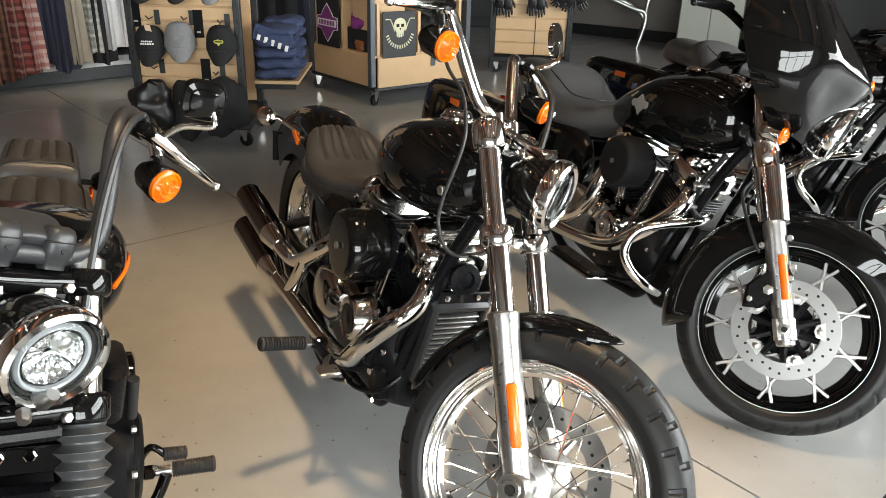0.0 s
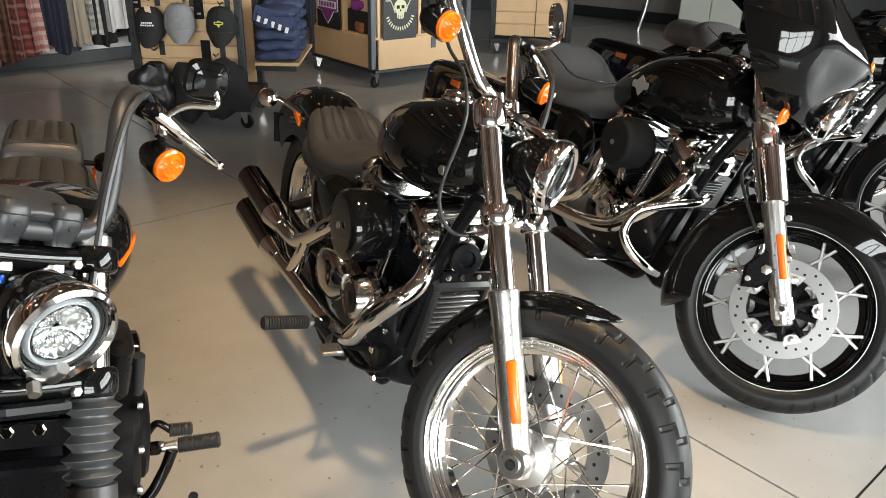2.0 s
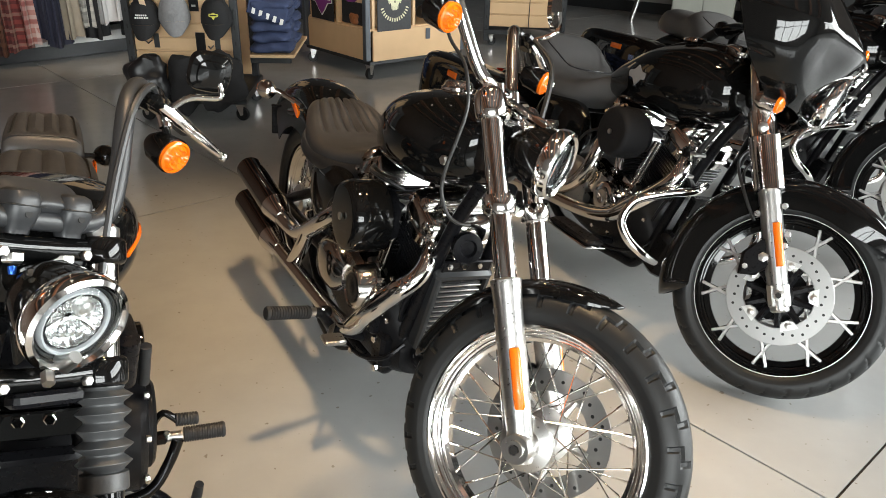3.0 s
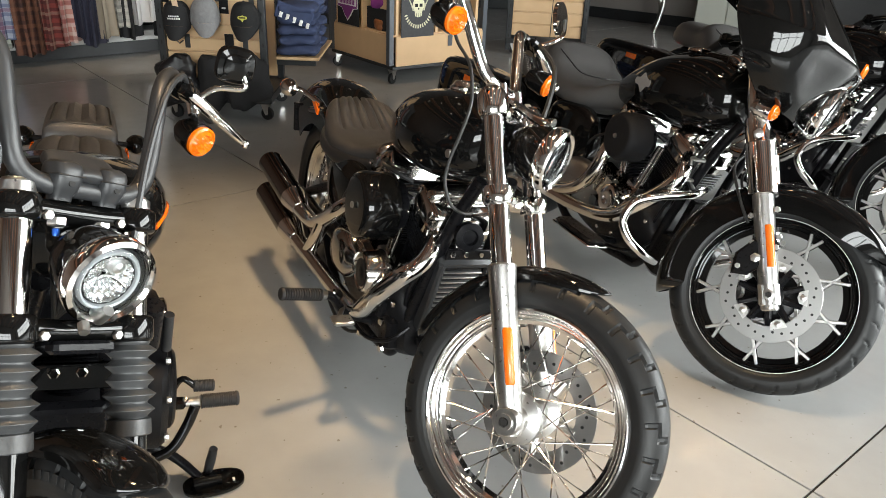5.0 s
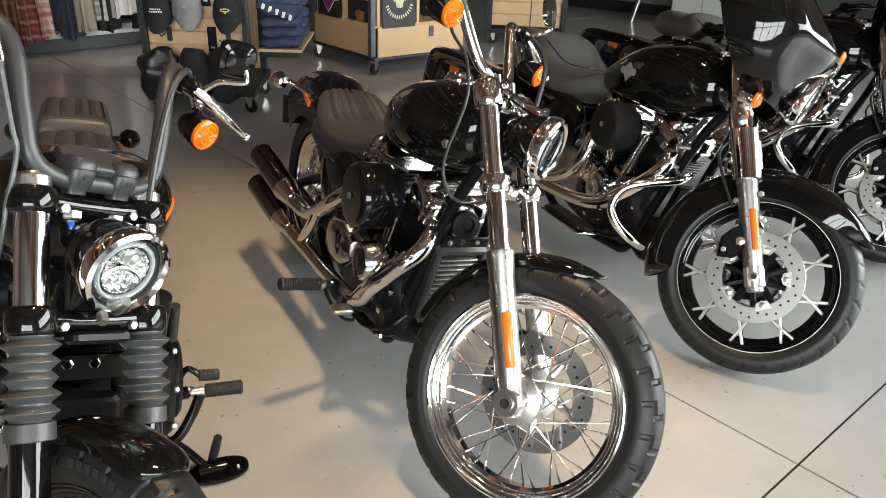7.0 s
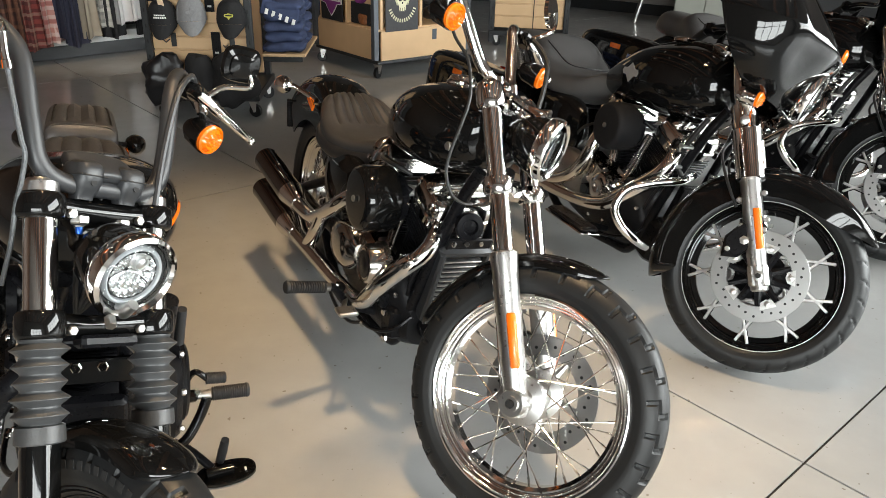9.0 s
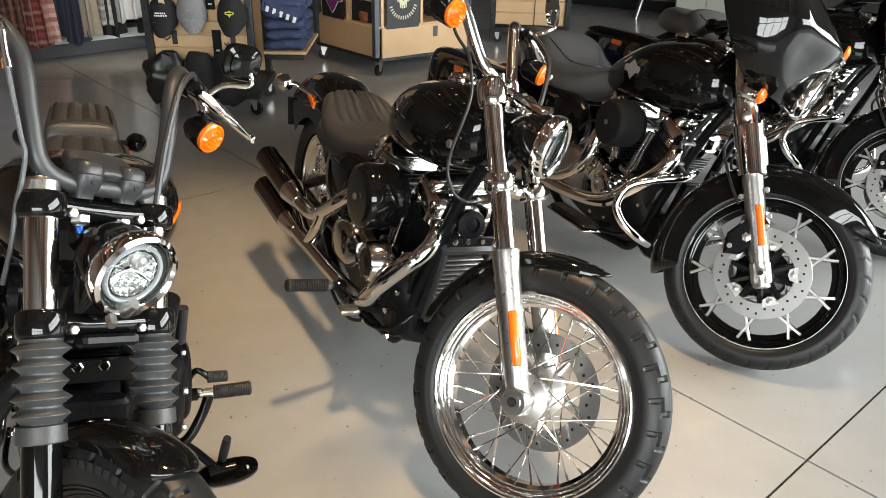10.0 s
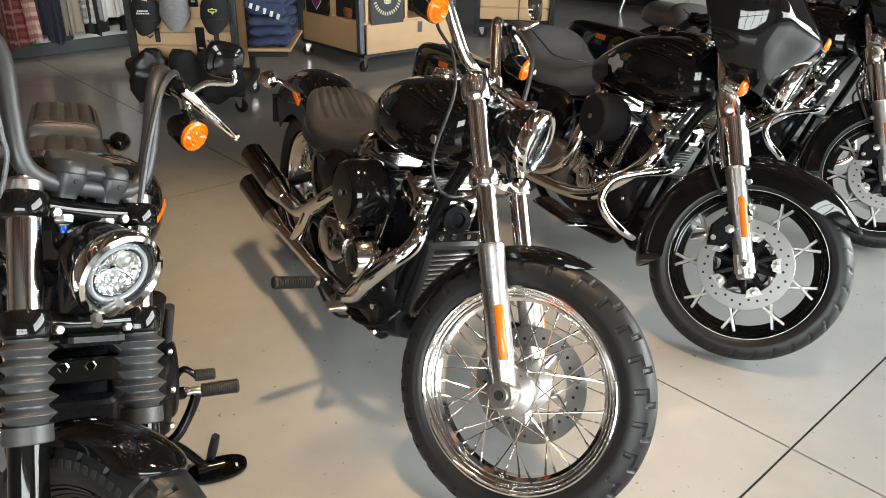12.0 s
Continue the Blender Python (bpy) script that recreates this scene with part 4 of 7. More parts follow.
    bar = [(-0.595, -0.44, 1.135), (-0.555, -0.25, 1.185), (-0.535, -0.185, 1.185), (-0.50, -0.15, 1.135), (-0.44, -0.100, 1.045), (-0.412, -0.07, 1.018), (-0.408, 0, 1.014)]
    bar += [(x, -y, z) for x, y, z in reversed(bar[:-1])]
    part("handlebar", Geo().tube(bar, 0.0158, 16, smooth=6), CHROME, bike, "tall chrome handlebar", S)
    for sg in (-1, 1):
        grip_and_lever(bike, (-0.565, 0.285 * sg, 1.178), (-0.597, 0.43 * sg, 1.138), S, BLACK, CHROME, sg)
        turn_signal(bike, (-0.450, 0.275 * sg, 1.098), (0.95, 0.12 * sg, -0.12), S, BLACK, (-0.505, 0.268 * sg, 1.160), 0.032)
    cable(bike, [(-0.53, -0.20, 1.17), (-0.495, -0.172, 1.08), (-0.434, -0.165, 1.032), (-0.397, -0.165, 0.972), (-0.385, -0.165, 0.933), (-0.382, -0.165, 0.879), (-0.382, -0.165, 0.818), (-0.377, -0.16, 0.768), (-0.361, -0.15, 0.734), (-0.345, -0.135, 0.713), (-0.327, -0.11, 0.705), (-0.318, -0.08, 0.71)], 0.0042, CABLE, S)
    cable(bike, [(-0.50, 0.25, 1.19), (-0.41, 0.22, 1.13), (-0.37, 0.19, 0.98), (-0.37, 0.16, 0.88)], 0.007, CABLE, S, "hose")
    cable(bike, [(-0.56, -0.27, 1.155), (-0.50, -0.24, 1.145), (-0.475, -0.25, 1.12)], 0.004, CABLE, S)
    mirror_at = Vector((-0.50, 0.31, 1.29))
    part("mirror", Geo().rings([[(q[0] * 0.05, q[1] * 0.055, h) for q in [(math.cos(2 * math.pi * a / 24), math.sin(2 * math.pi * a / 24) * 0.8) for a in range(24)]] for h in (-0.012, 0.0)] + [], Matrix.Translation(mirror_at) @ Matrix.Rotation(radians(70), 4, "Y")), CHROME, bike, "chrome round mirror", S)
    part("mirror_stem", Geo().tube([(-0.53, 0.28, 1.19), (-0.47, 0.29, 1.235), (-0.49, 0.31, 1.29)], 0.006, 8, smooth=4), CHROME, bike, "", S)
    # tank
    tank = part("fuel_tank", loft_body([(-0.345, 0.03, 0.85, 0.925), (-0.37, 0.085, 0.80, 0.950), (-0.44, 0.135, 0.765, 0.972), (-0.53, 0.158, 0.742, 0.982), (-0.63, 0.160, 0.730, 0.972), (-0.73, 0.142, 0.722, 0.945), (-0.83, 0.108, 0.715, 0.895), (-0.91, 0.068, 0.712, 0.835), (-0.95, 0.03, 0.715, 0.775)], 2.5, 6, 40), BLACK, bike, "gloss black teardrop fuel tank")
    part("tank_cap", Geo().lathe([(0.040, 0), (0.044, 0.004), (0.044, 0.010), (0.038, 0.014), (0.036, 0.022), (0.030, 0.027), (0.004, 0.029)], Matrix.Translation((-0.600, 0.0, 0.972)) @ Matrix.Rotation(radians(-6), 4, "Y"), 36), CHROME, tank, "chrome filler cap")
    tb = Geo()
    hex_bolt(tb, (-0.395, -0.118, 0.85), (0.3, -1, 0), 0.012, 0.010)
    part("tank_bolt", tb, STEEL, tank)
    # seat and rear end
    st = part("seat", ribbed_seat([(-0.87, 0.045, 0.66, 0.715), (-0.95, 0.090, 0.64, 0.715), (-1.06, 0.140, 0.61, 0.690), (-1.18, 0.165, 0.60, 0.688), (-1.28, 0.162, 0.60, 0.715), (-1.36, 0.145, 0.615, 0.752), (-1.43, 0.120, 0.63, 0.768), (-1.465, 0.085, 0.65, 0.745)], 2.9, 9, 0.014, -1.22, -1.455), SEATM, bike, "black vinyl solo seat with stitched rolls")
    part("seat_skirt", loft_body([(-0.90, 0.06, 0.62, 0.69), (-1.05, 0.148, 0.585, 0.66), (-1.2, 0.172, 0.57, 0.66), (-1.35, 0.16, 0.58, 0.67), (-1.46, 0.10, 0.61, 0.69)], 3.2), SEATS, st)
    part("rear_fender", fender_geo(-1.60, 0.340, 0.450, 158, 22, 0.102, 0.135, 56, crown=0.05), BLACK, bike, "gloss black rear mudguard")
    part("fender_strut", Geo().tube([(-1.30, -0.112, 0.60), (-1.45, -0.112, 0.685), (-1.66, -0.110, 0.655)], [0.016, 0.020, 0.016], 10, smooth=4), BLACK, bike)
    part("fender_reflector", Geo().box(0.085, 0.010, 0.030, Matrix.Translation((-1.46, -0.155, 0.715)) @ Matrix.Rotation(radians(24), 4, "Y"), 0.004), AMBERR, bike, "amber side reflector")
    part("signal_bar", Geo().tube([(-1.44, -0.14, 0.725), (-1.56, -0.185, 0.745), (-1.60, -0.215, 0.745)], 0.010, 10, smooth=4), CHROME, bike)
    SZ = {-1: 0.745, 1: 0.62}
    for sg in (-1, 1):
        rs = part("rear_turn_signal", Geo().lathe([(0.004, -0.05), (0.018, -0.045), (0.030, -0.02), (0.034, 0.0), (0.030, 0.018), (0.016, 0.026), (0.004, 0.028)], along((-1.60, 0.225 * sg, SZ[sg]), (-1.70, 0.235 * sg, SZ[sg])), 28), CHROME, bike, "chrome bullet rear indicator")
        part("lens", Geo().lathe([(0.030, 0.02), (0.022, 0.030), (0.004, 0.034)], along((-1.60, 0.225 * sg, SZ[sg]), (-1.70, 0.235 * sg, SZ[sg])), 24), AMBER, rs)
    part("licence_plate_holder", Geo().box(0.012, 0.19, 0.115, Matrix.Translation((-1.90, -0.02, 0.565)) @ Matrix.Rotation(radians(-18), 4, "Y"), 0.004).box(0.014, 0.21, 0.012, Matrix.Translation((-1.885, -0.02, 0.625)), 0.003), SATIN, bike, "empty black plate holder")
    # engine
    eng = v_twin(bike, ALU, (-0.655, -0.135, 0.615), 0.098, BLACK)
    part("cam_cover", Geo().lathe([(0.066, 0.0), (0.066, 0.012), (0.062, 0.016), (0.058, 0.055), (0.053, 0.062), (0.049, 0.063), (0.046, 0.059), (0.004, 0.058)], Matrix.Translation((-0.565, -0.178, 0.448)) @ Matrix.Rotation(radians(90), 4, "X"), 40), POLISHED, eng, "round polished cam cover")
    part("cover_emblem", Geo().lathe([(0.040, 0.0), (0.040, 0.002), (0.030, 0.003), (0.018, 0.003), (0.016, 0.0045), (0.003, 0.005)], Matrix.Translation((-0.565, -0.2365, 0.448)) @ Matrix.Rotation(radians(90), 4, "X"), 32), DARKCASE, eng, "dark round cover emblem")
    part("cam_case", Geo().box(0.24, 0.06, 0.15, Matrix.Translation((-0.70, -0.15, 0.41)) @ Matrix.Rotation(radians(14), 4, "Y"), 0.03), POLISHED, eng, "polished timing case")
    part("oil_filter", Geo().lathe([(0.036, 0), (0.038, 0.01), (0.038, 0.085), (0.030, 0.098), (0.004, 0.10)], along((-0.555, -0.03, 0.29), (-0.44, -0.03, 0.25)), 24), SATIN, eng)
    part("transmission_cover", loft_body([(-0.75, 0.02, 0.36, 0.43), (-0.79, 0.045, 0.325, 0.465), (-0.86, 0.05, 0.32, 0.47), (-0.92, 0.04, 0.33, 0.45), (-0.96, 0.015, 0.36, 0.41)], 3.0, 4, 16, -0.175), POLISHED, eng, "polished gearbox side cover")
    # exhaust
    ex = part("exhaust", Geo().tube([(-0.52, -0.05, 0.61), (-0.45, -0.085, 0.595), (-0.415, -0.122, 0.552), (-0.435, -0.163, 0.497), (-0.50, -0.197, 0.415), (-0.575, -0.205, 0.332), (-0.65, -0.205, 0.288), (-0.78, -0.21, 0.272), (-1.05, -0.222, 0.268), (-1.27, -0.23, 0.268)], [0.020, 0.022, 0.024, 0.025, 0.025, 0.025, 0.025, 0.025, 0.025, 0.030], 20, smooth=6), CHROME, bike, "chrome two-into-two exhaust")
    part("head_pipe", Geo().tube([(-0.88, -0.10, 0.585), (-0.85, -0.165, 0.565), (-0.90, -0.20, 0.515), (-1.02, -0.215, 0.43), (-1.12, -0.222, 0.385), (-1.27, -0.23, 0.382)], [0.024, 0.026, 0.027, 0.026, 0.026, 0.030], 20, smooth=6), CHROME, ex)
    part("cross_pipe", Geo().tube([(-1.02, -0.215, 0.425), (-1.06, -0.22, 0.35), (-1.12, -0.222, 0.275)], 0.024, 16, smooth=4), CHROME, ex)
    part("heat_shield", Geo().tube([(-0.422, -0.150, 0.520), (-0.438, -0.168, 0.495), (-0.50, -0.200, 0.415), (-0.57, -0.208, 0.336), (-0.60, -0.209, 0.312)], [0.024, 0.028, 0.029, 0.029, 0.024], 20, smooth=5), CHROME, ex)
    for z0, z1 in ((0.382, 0.428), (0.268, 0.302)):
        a, b = Vector((-1.25, -0.23, z0)), Vector((-1.655, -0.252, z1))
        u = (b - a)
        mf = part("muffler", Geo().tube([a, a + u * 0.10, a + u * 0.22, a + u * 0.24, a + u * 0.96, a + u * 0.99, b, b - u * 0.01, b - u * 0.12], [0.027, 0.032, 0.045, 0.047, 0.047, 0.049, 0.047, 0.040, 0.038], 32), BLACKCHROME, ex, "slash-cut dark chrome muffler")
        part("muffler_cone", Geo().tube([a - u * 0.02, a + u * 0.02, a + u * 0.19, a + u * 0.215], [0.030, 0.033, 0.0475, 0.0480], 32), CHROME, mf, "bright tapered collar")
    # frame, cooler, pegs, small black parts
    frame_tubes(bike, [[(-0.345, y * 0.5, 0.80), (-0.40, y * 0.8, 0.66), (-0.50, y, 0.38), (-0.565, y * 1.1, 0.20), (-0.66, y * 1.2, 0.165), (-1.0, y * 1.5, 0.165), (-1.25, y * 1.4, 0.28)] for y in (-0.085, 0.085)] + [[(-0.33, 0, 0.86), (-0.7, 0, 0.78), (-1.0, 0, 0.66), (-1.25, 0, 0.58)]] + [[(-1.0, y, 0.58), (-1.25, y, 0.48), (-1.60, y, 0.325)] for y in (-0.115, 0.115)])
    ct = Matrix.Translation((-0.462, 0, 0.425)) @ Matrix.Rotation(radians(15), 4, "Y")
    cool = part("oil_cooler", Geo().box(0.035, 0.15, 0.25, ct, 0.008), SATIN, bike, "black finned oil cooler")
    for sy in (-0.070, 0.070):
        part("cooler_side", Geo().box(0.050, 0.020, 0.25, ct @ Matrix.Translation((0.004, sy, 0)), 0.006), GREYBAR, cool)
    part("cooler_cap", Geo().box(0.056, 0.165, 0.030, ct @ Matrix.Translation((0.004, 0, 0.128)), 0.010), GREYBAR, cool, "grey cooler cap")
    for i in range(13):
        part("cooler_fin", Geo().box(0.014, 0.118, 0.0045, ct @ Matrix.Translation((0.018, 0, 0.017 * (i - 6) - 0.006)), 0.001), MACHINED, cool)
    part("horn_bracket", Geo().box(0.008, 0.14, 0.05, Matrix.Translation((-0.405, 0.0, 0.565)) @ Matrix.Rotation(radians(15), 4, "Y"), 0.003), SATIN, bike)
    part("horn", Geo().lathe([(0.01, -0.02), (0.036, -0.015), (0.040, 0.0), (0.038, 0.012), (0.022, 0.014), (0.018, 0.006), (0.004, 0.008)], along((-0.365, -0.035, 0.64), (-0.2, -0.06, 0.66)), 28), SATIN, bike, "round black horn")
    hb = Geo()
    for y, z in ((-0.055, 0.575), (-0.015, 0.575), (0.03, 0.575), (-0.04, 0.60), (0.0, 0.60)):
        hex_bolt(hb, (-0.398 - 0.27 * (z - 0.575), y, z), (1, 0, 0.2), 0.009, 0.009)
    part("bracket_bolt", hb, CHROME, bike)
    foot_peg(bike, (-0.655, -0.315, 0.335), (-0.640, -0.43, 0.348))
    part("peg_mount", Geo().tube([(-0.66, -0.14, 0.24), (-0.67, -0.23, 0.27), (-0.658, -0.275, 0.325), (-0.657, -0.295, 0.333)], [0.014, 0.014, 0.015, 0.013], 12, smooth=4), SATIN, bike)
    part("brake_pedal", Geo().tube([(-0.70, -0.22, 0.285), (-0.62, -0.26, 0.285), (-0.56, -0.285, 0.295)], 0.008, 10, smooth=4).box(0.05, 0.06, 0.014, Matrix.Translation((-0.555, -0.275, 0.302)), 0.004), ALU, bike, "polished brake pedal")
    part("engine_mount", Geo().box(0.07, 0.05, 0.10, Matrix.Translation((-0.56, -0.12, 0.26)), 0.010).box(0.05, 0.04, 0.06, Matrix.Translation((-0.60, -0.14, 0.32)), 0.008), SATIN, bike)
    mb = Geo()
    for p in ((-0.535, -0.15, 0.215), (-0.56, -0.15, 0.29), (-0.66, -0.17, 0.20), (-0.75, -0.18, 0.22)):
        hex_bolt(mb, p, (0.2, -1, 0), 0.011, 0.010)
    part("frame_bolt", mb, CHROME, bike)
    part("side_panel", loft_body([(-0.93, 0.02, 0.50, 0.62), (-1.02, 0.04, 0.42, 0.64), (-1.16, 0.04, 0.42, 0.62), (-1.25, 0.02, 0.46, 0.58)], 3.0, 4, 20, -0.125), BLACK, bike)
    cable(bike, [(-0.86, -0.09, 0.69), (-0.72, -0.12, 0.71), (-0.60, -0.13, 0.735)], 0.005)
    part("rear_brake_line", Geo().tube([(-0.67, -0.16, 0.20), (-0.74, -0.19, 0.17), (-0.9, -0.19, 0.17), (-1.1, -0.17, 0.22)], 0.006, 8, smooth=5), CABLE, bike)
    part("swing_arm", Geo().tube([(-1.10, -0.12, 0.34), (-1.35, -0.135, 0.33), (-1.60, -0.135, 0.325)], [0.03, 0.024, 0.028], 12), SATIN, bike)
    part("side_stand", Geo().tube([(-0.75, 0.12, 0.20), (-0.80, 0.24, 0.10), (-0.83, 0.33, 0.03)], 0.012, 10), SATIN, bike)
    return bike


# ---------------------------------------------------------------- the bobber beside it: black bars, gaitered forks


def bobber():
    S = steer(30, 0.157, 34.2)
    bike = thing("motorcycle", bike_pose(-0.625, 0.816, -0.008, -63.6, 9.3), "black bobber motorcycle with matte grey high bars and rubber fork gaiters", "motorcycle", "motorcycles in the row")
    laced_wheel(bike, "front_wheel", (0.003, 0, 0.327), S, 0.326, 0.114, 0.228, 0.086, BLACK, SATIN, SATIN, 1)
    laced_wheel(bike, "rear_wheel", (-1.60, 0, 0.325), I4, 0.325, 0.150, 0.205, 0.10, BLACK, SATIN, SATIN, 0, 1, False)
    tyre = [o for o in bike.children_recursive if o.name.startswith("tyre")][0]
    for k in range(14):
        a = radians(88 + 4.4 * k)
        mk = Matrix.Translation((0.003 + 0.274 * math.cos(a), -0.0572, 0.327 + 0.274 * math.sin(a))) @ Matrix.Rotation(-a, 4, "Y")
        part("sidewall_mark", Geo().box(0.016, 0.002, 0.012, mk, 0.0006), HOLE, tyre, "dark raised sidewall lettering bar", S)
    for y in (-0.108, 0.108):
        P = lambda L: fork_point(L, y, 30, 0.333)
        leg = part("fork_leg", Geo().tube([P(-0.035), P(-0.02), P(0.05), P(0.10), P(0.30), P(0.33)], [0.020, 0.027, 0.029, 0.030, 0.030, 0.030], 28), BLACK, bike, "gloss black fork slider", S)
        part("stanchion", Geo().tube([P(0.30), P(0.722)], 0.0262, 28), CHROME, leg, "bright fork tube", S)
        n, pts, rr = 5, [], []
        for i in range(n):
            t0 = 0.338 + 0.130 * i / n
            d = 0.130 / n
            pts += [P(t0), P(t0 + d * 0.10), P(t0 + d * 0.52), P(t0 + d * 0.57), P(t0 + d * 0.94)]
            k = 1 + 0.06 * math.sin(i * 2.1)
            rr += [0.0300, 0.0305, 0.0425 * k, 0.0425 * k, 0.0305]
        pts = [P(0.308), P(0.310), P(0.336)] + pts + [P(0.470), P(0.484)]
        rr = [0.036, 0.038, 0.037] + rr + [0.033, 0.032]
        part("fork_gaiter", Geo().tube(pts, rr, 32), BOOT, leg, "ribbed rubber fork gaiter", S)
        part("fork_cap", Geo().tube([P(0.712), P(0.728), P(0.731), P(0.735)], [0.0290, 0.0290, 0.023, 0.021], 24), ALU, leg, "", S)
    for L, nm, h in ((0.495, "lower_clamp", 0.048), (0.690, "upper_clamp", 0.044)):
        c0 = fork_point(L, 0, 30, 0.333)
        rot = Matrix.Rotation(radians(-30), 4, "Y")
        g = Geo()
        for y in (-0.108, 0.108):
            g.lathe([(0.031, -h / 2), (0.036, -h / 2 + 0.003), (0.0385, -h * 0.32), (0.039, 0), (0.0385, h * 0.32), (0.036, h / 2 - 0.003), (0.031, h / 2)], Matrix.Translation(fork_point(L, y, 30, 0.333)) @ rot, 32)
        g.tube([c0 + Vector((0.0, -0.09, 0)), c0 + Vector((0.004, -0.03, 0)), c0 + Vector((0.004, 0.03, 0)), c0 + Vector((0.0, 0.09, 0))], [0.021, 0.018, 0.018, 0.021], 16)
        cl = part(nm, g, BLACK, bike, "gloss black fork clamp", S)
        b = Geo()
        for y in (-0.066, 0.066):
            hex_bolt(b, c0 + Vector((0.020, y, 0.0)), (1, 0, 0.4), 0.009, 0.009)
        part("clamp_bolt", b, STEEL, cl, "", S)
    part("clamp_cover", Geo().box(0.035, 0.11, 0.022, Matrix.Translation(fork_point(0.475, 0, 30, 0.333) + Vector((0.02, 0.0, 0))) @ Matrix.Rotation(radians(-30), 4, "Y"), 0.006), SATIN, bike, "", S)
    part("front_fender", fender_geo(0.0, 0.327, 0.339, 80, 152, 0.060, 0.010, 48, crown=0.030, tips=(0.16, 0.12)), BLACK, bike, "short gloss black front mudguard", S)
    headlight(bike, (-0.208, 0.0, 0.872), (1, 0, -0.05), 0.074, S, BLACK, CHROME, 0.13)
    hb = Geo().tube([(-0.26, 0, 0.80), (-0.20, 0, 0.81), (-0.185, 0.0, 0.83)], [0.014, 0.014, 0.010], 12)
    hex_bolt(hb, (-0.195, -0.028, 0.80), (0.8, -0.3, -0.3), 0.010, 0.02)
    part("headlight_bracket", hb, STEEL, bike, "", S)
    part("blue_fitting", Geo().tube([(-0.322, -0.045, 0.908), (-0.318, -0.045, 0.902), (-0.316, -0.045, 0.898)], [0.006, 0.006, 0.005], 12), BLUE, bike, "", S)
    bn = Geo()
    for y in (-0.045, 0.035):
        hex_bolt(bn, (-0.33, y, 0.925), (0.5, 0, -1), 0.016, 0.014)
    part("stem_nut", bn, STEEL, bike, "", S)
    tilt = Matrix.Rotation(radians(-20), 4, "Y")
    for y in (-0.042, 0.042):
        rg = []
        for z, hx, hy in ((-0.034, 0.016, 0.017), (-0.026, 0.017, 0.018), (-0.016, 0.026, 0.022), (0.000, 0.033, 0.025), (0.018, 0.033, 0.025), (0.028, 0.028, 0.023), (0.033, 0.018, 0.016)):
            rg.append([(hx * abs(math.cos(2 * math.pi * a / 32)) ** 0.6 * (1 if math.cos(2 * math.pi * a / 32) >= 0 else -1), hy * abs(math.sin(2 * math.pi * a / 32)) ** 0.6 * (1 if math.sin(2 * math.pi * a / 32) >= 0 else -1), z) for a in range(32)])
        at = Matrix.Translation((-0.358, y, 0.982)) @ tilt
        ri = part("riser", Geo().rings(rg, at), GREYBAR, bike, "matte grey handlebar riser", S)
        part("riser_joint", Geo().box(0.067, 0.051, 0.0025, at @ Matrix.Translation((0, 0, 0.008)), 0.001), HOLE, ri, "", S)
        part("hex_socket", Geo().lathe([(0.0055, -0.004), (0.0055, 0.0015)], at @ Matrix.Translation((0.031, 0, -0.004)) @ Matrix.Rotation(radians(90), 4, "Y"), 12), HOLE, ri, "", S)
    rg = []
    for y in (-0.062, -0.058, -0.046, 0.0, 0.046, 0.058, 0.062):
        k = 0.55 if abs(y) > 0.061 else 0.88 if abs(y) > 0.055 else 1.0
        rg.append([(-0.378 + k * 0.036 * abs(math.cos(2 * math.pi * a / 28)) ** 0.5 * (1 if math.cos(2 * math.pi * a / 28) >= 0 else -1), y, 1.004 + k * 0.013 * abs(math.sin(2 * math.pi * a / 28)) ** 0.6 * (1 if math.sin(2 * math.pi * a / 28) >= 0 else -1) - 0.006 * (y / 0.062) ** 2) for a in range(28)])
    part("riser_cover", Geo().rings(rg, Matrix.Translation((-0.378, 0, 1.004)) @ Matrix.Rotation(radians(14), 4, "Y") @ Matrix.Translation((0.378, 0, -1.004))), GREYBAR, bike, "riser cover plate", S)
    bar = [(-0.615, -0.41, 1.120), (-0.575, -0.275, 1.170), (-0.530, -0.210, 1.186), (-0.464, -0.155, 1.155), (-0.404, -0.135, 1.060), (-0.372, -0.118, 0.998), (-0.356, -0.078, 0.974), (-0.352, 0, 0.972)]
    bar += [(x, -y, z) for x, y, z in reversed(bar[:-1])]
    part("handlebar", Geo().tube(bar, 0.0160, 20, smooth=6), GREYBAR, bike, "matte grey high handlebar", S)
    for sg in (-1, 1):
        grip_and_lever(bike, (-0.580, 0.300 * sg, 1.158), (-0.615, 0.42 * sg, 1.118), S, BLACK, CHROME, sg, (0.85, 0, -0.1))
        turn_signal(bike, (-0.490, 0.300 * sg, 1.082), (0.96, 0.10 * sg, -0.10), S, BLACK, (-0.535, 0.292 * sg, 1.14), 0.034)
        part("signal_mount", Geo().tube([(-0.538, 0.292 * sg, 1.150), (-0.520, 0.292 * sg, 1.125)], [0.016, 0.012], 12), CHROME, bike, "", S)
        stem = [(-0.530, 0.300 * sg, 1.165), (-0.520, 0.325 * sg, 1.195), (-0.495, 0.37 * sg, 1.215), (-0.500, 0.36 * sg, 1.240)]
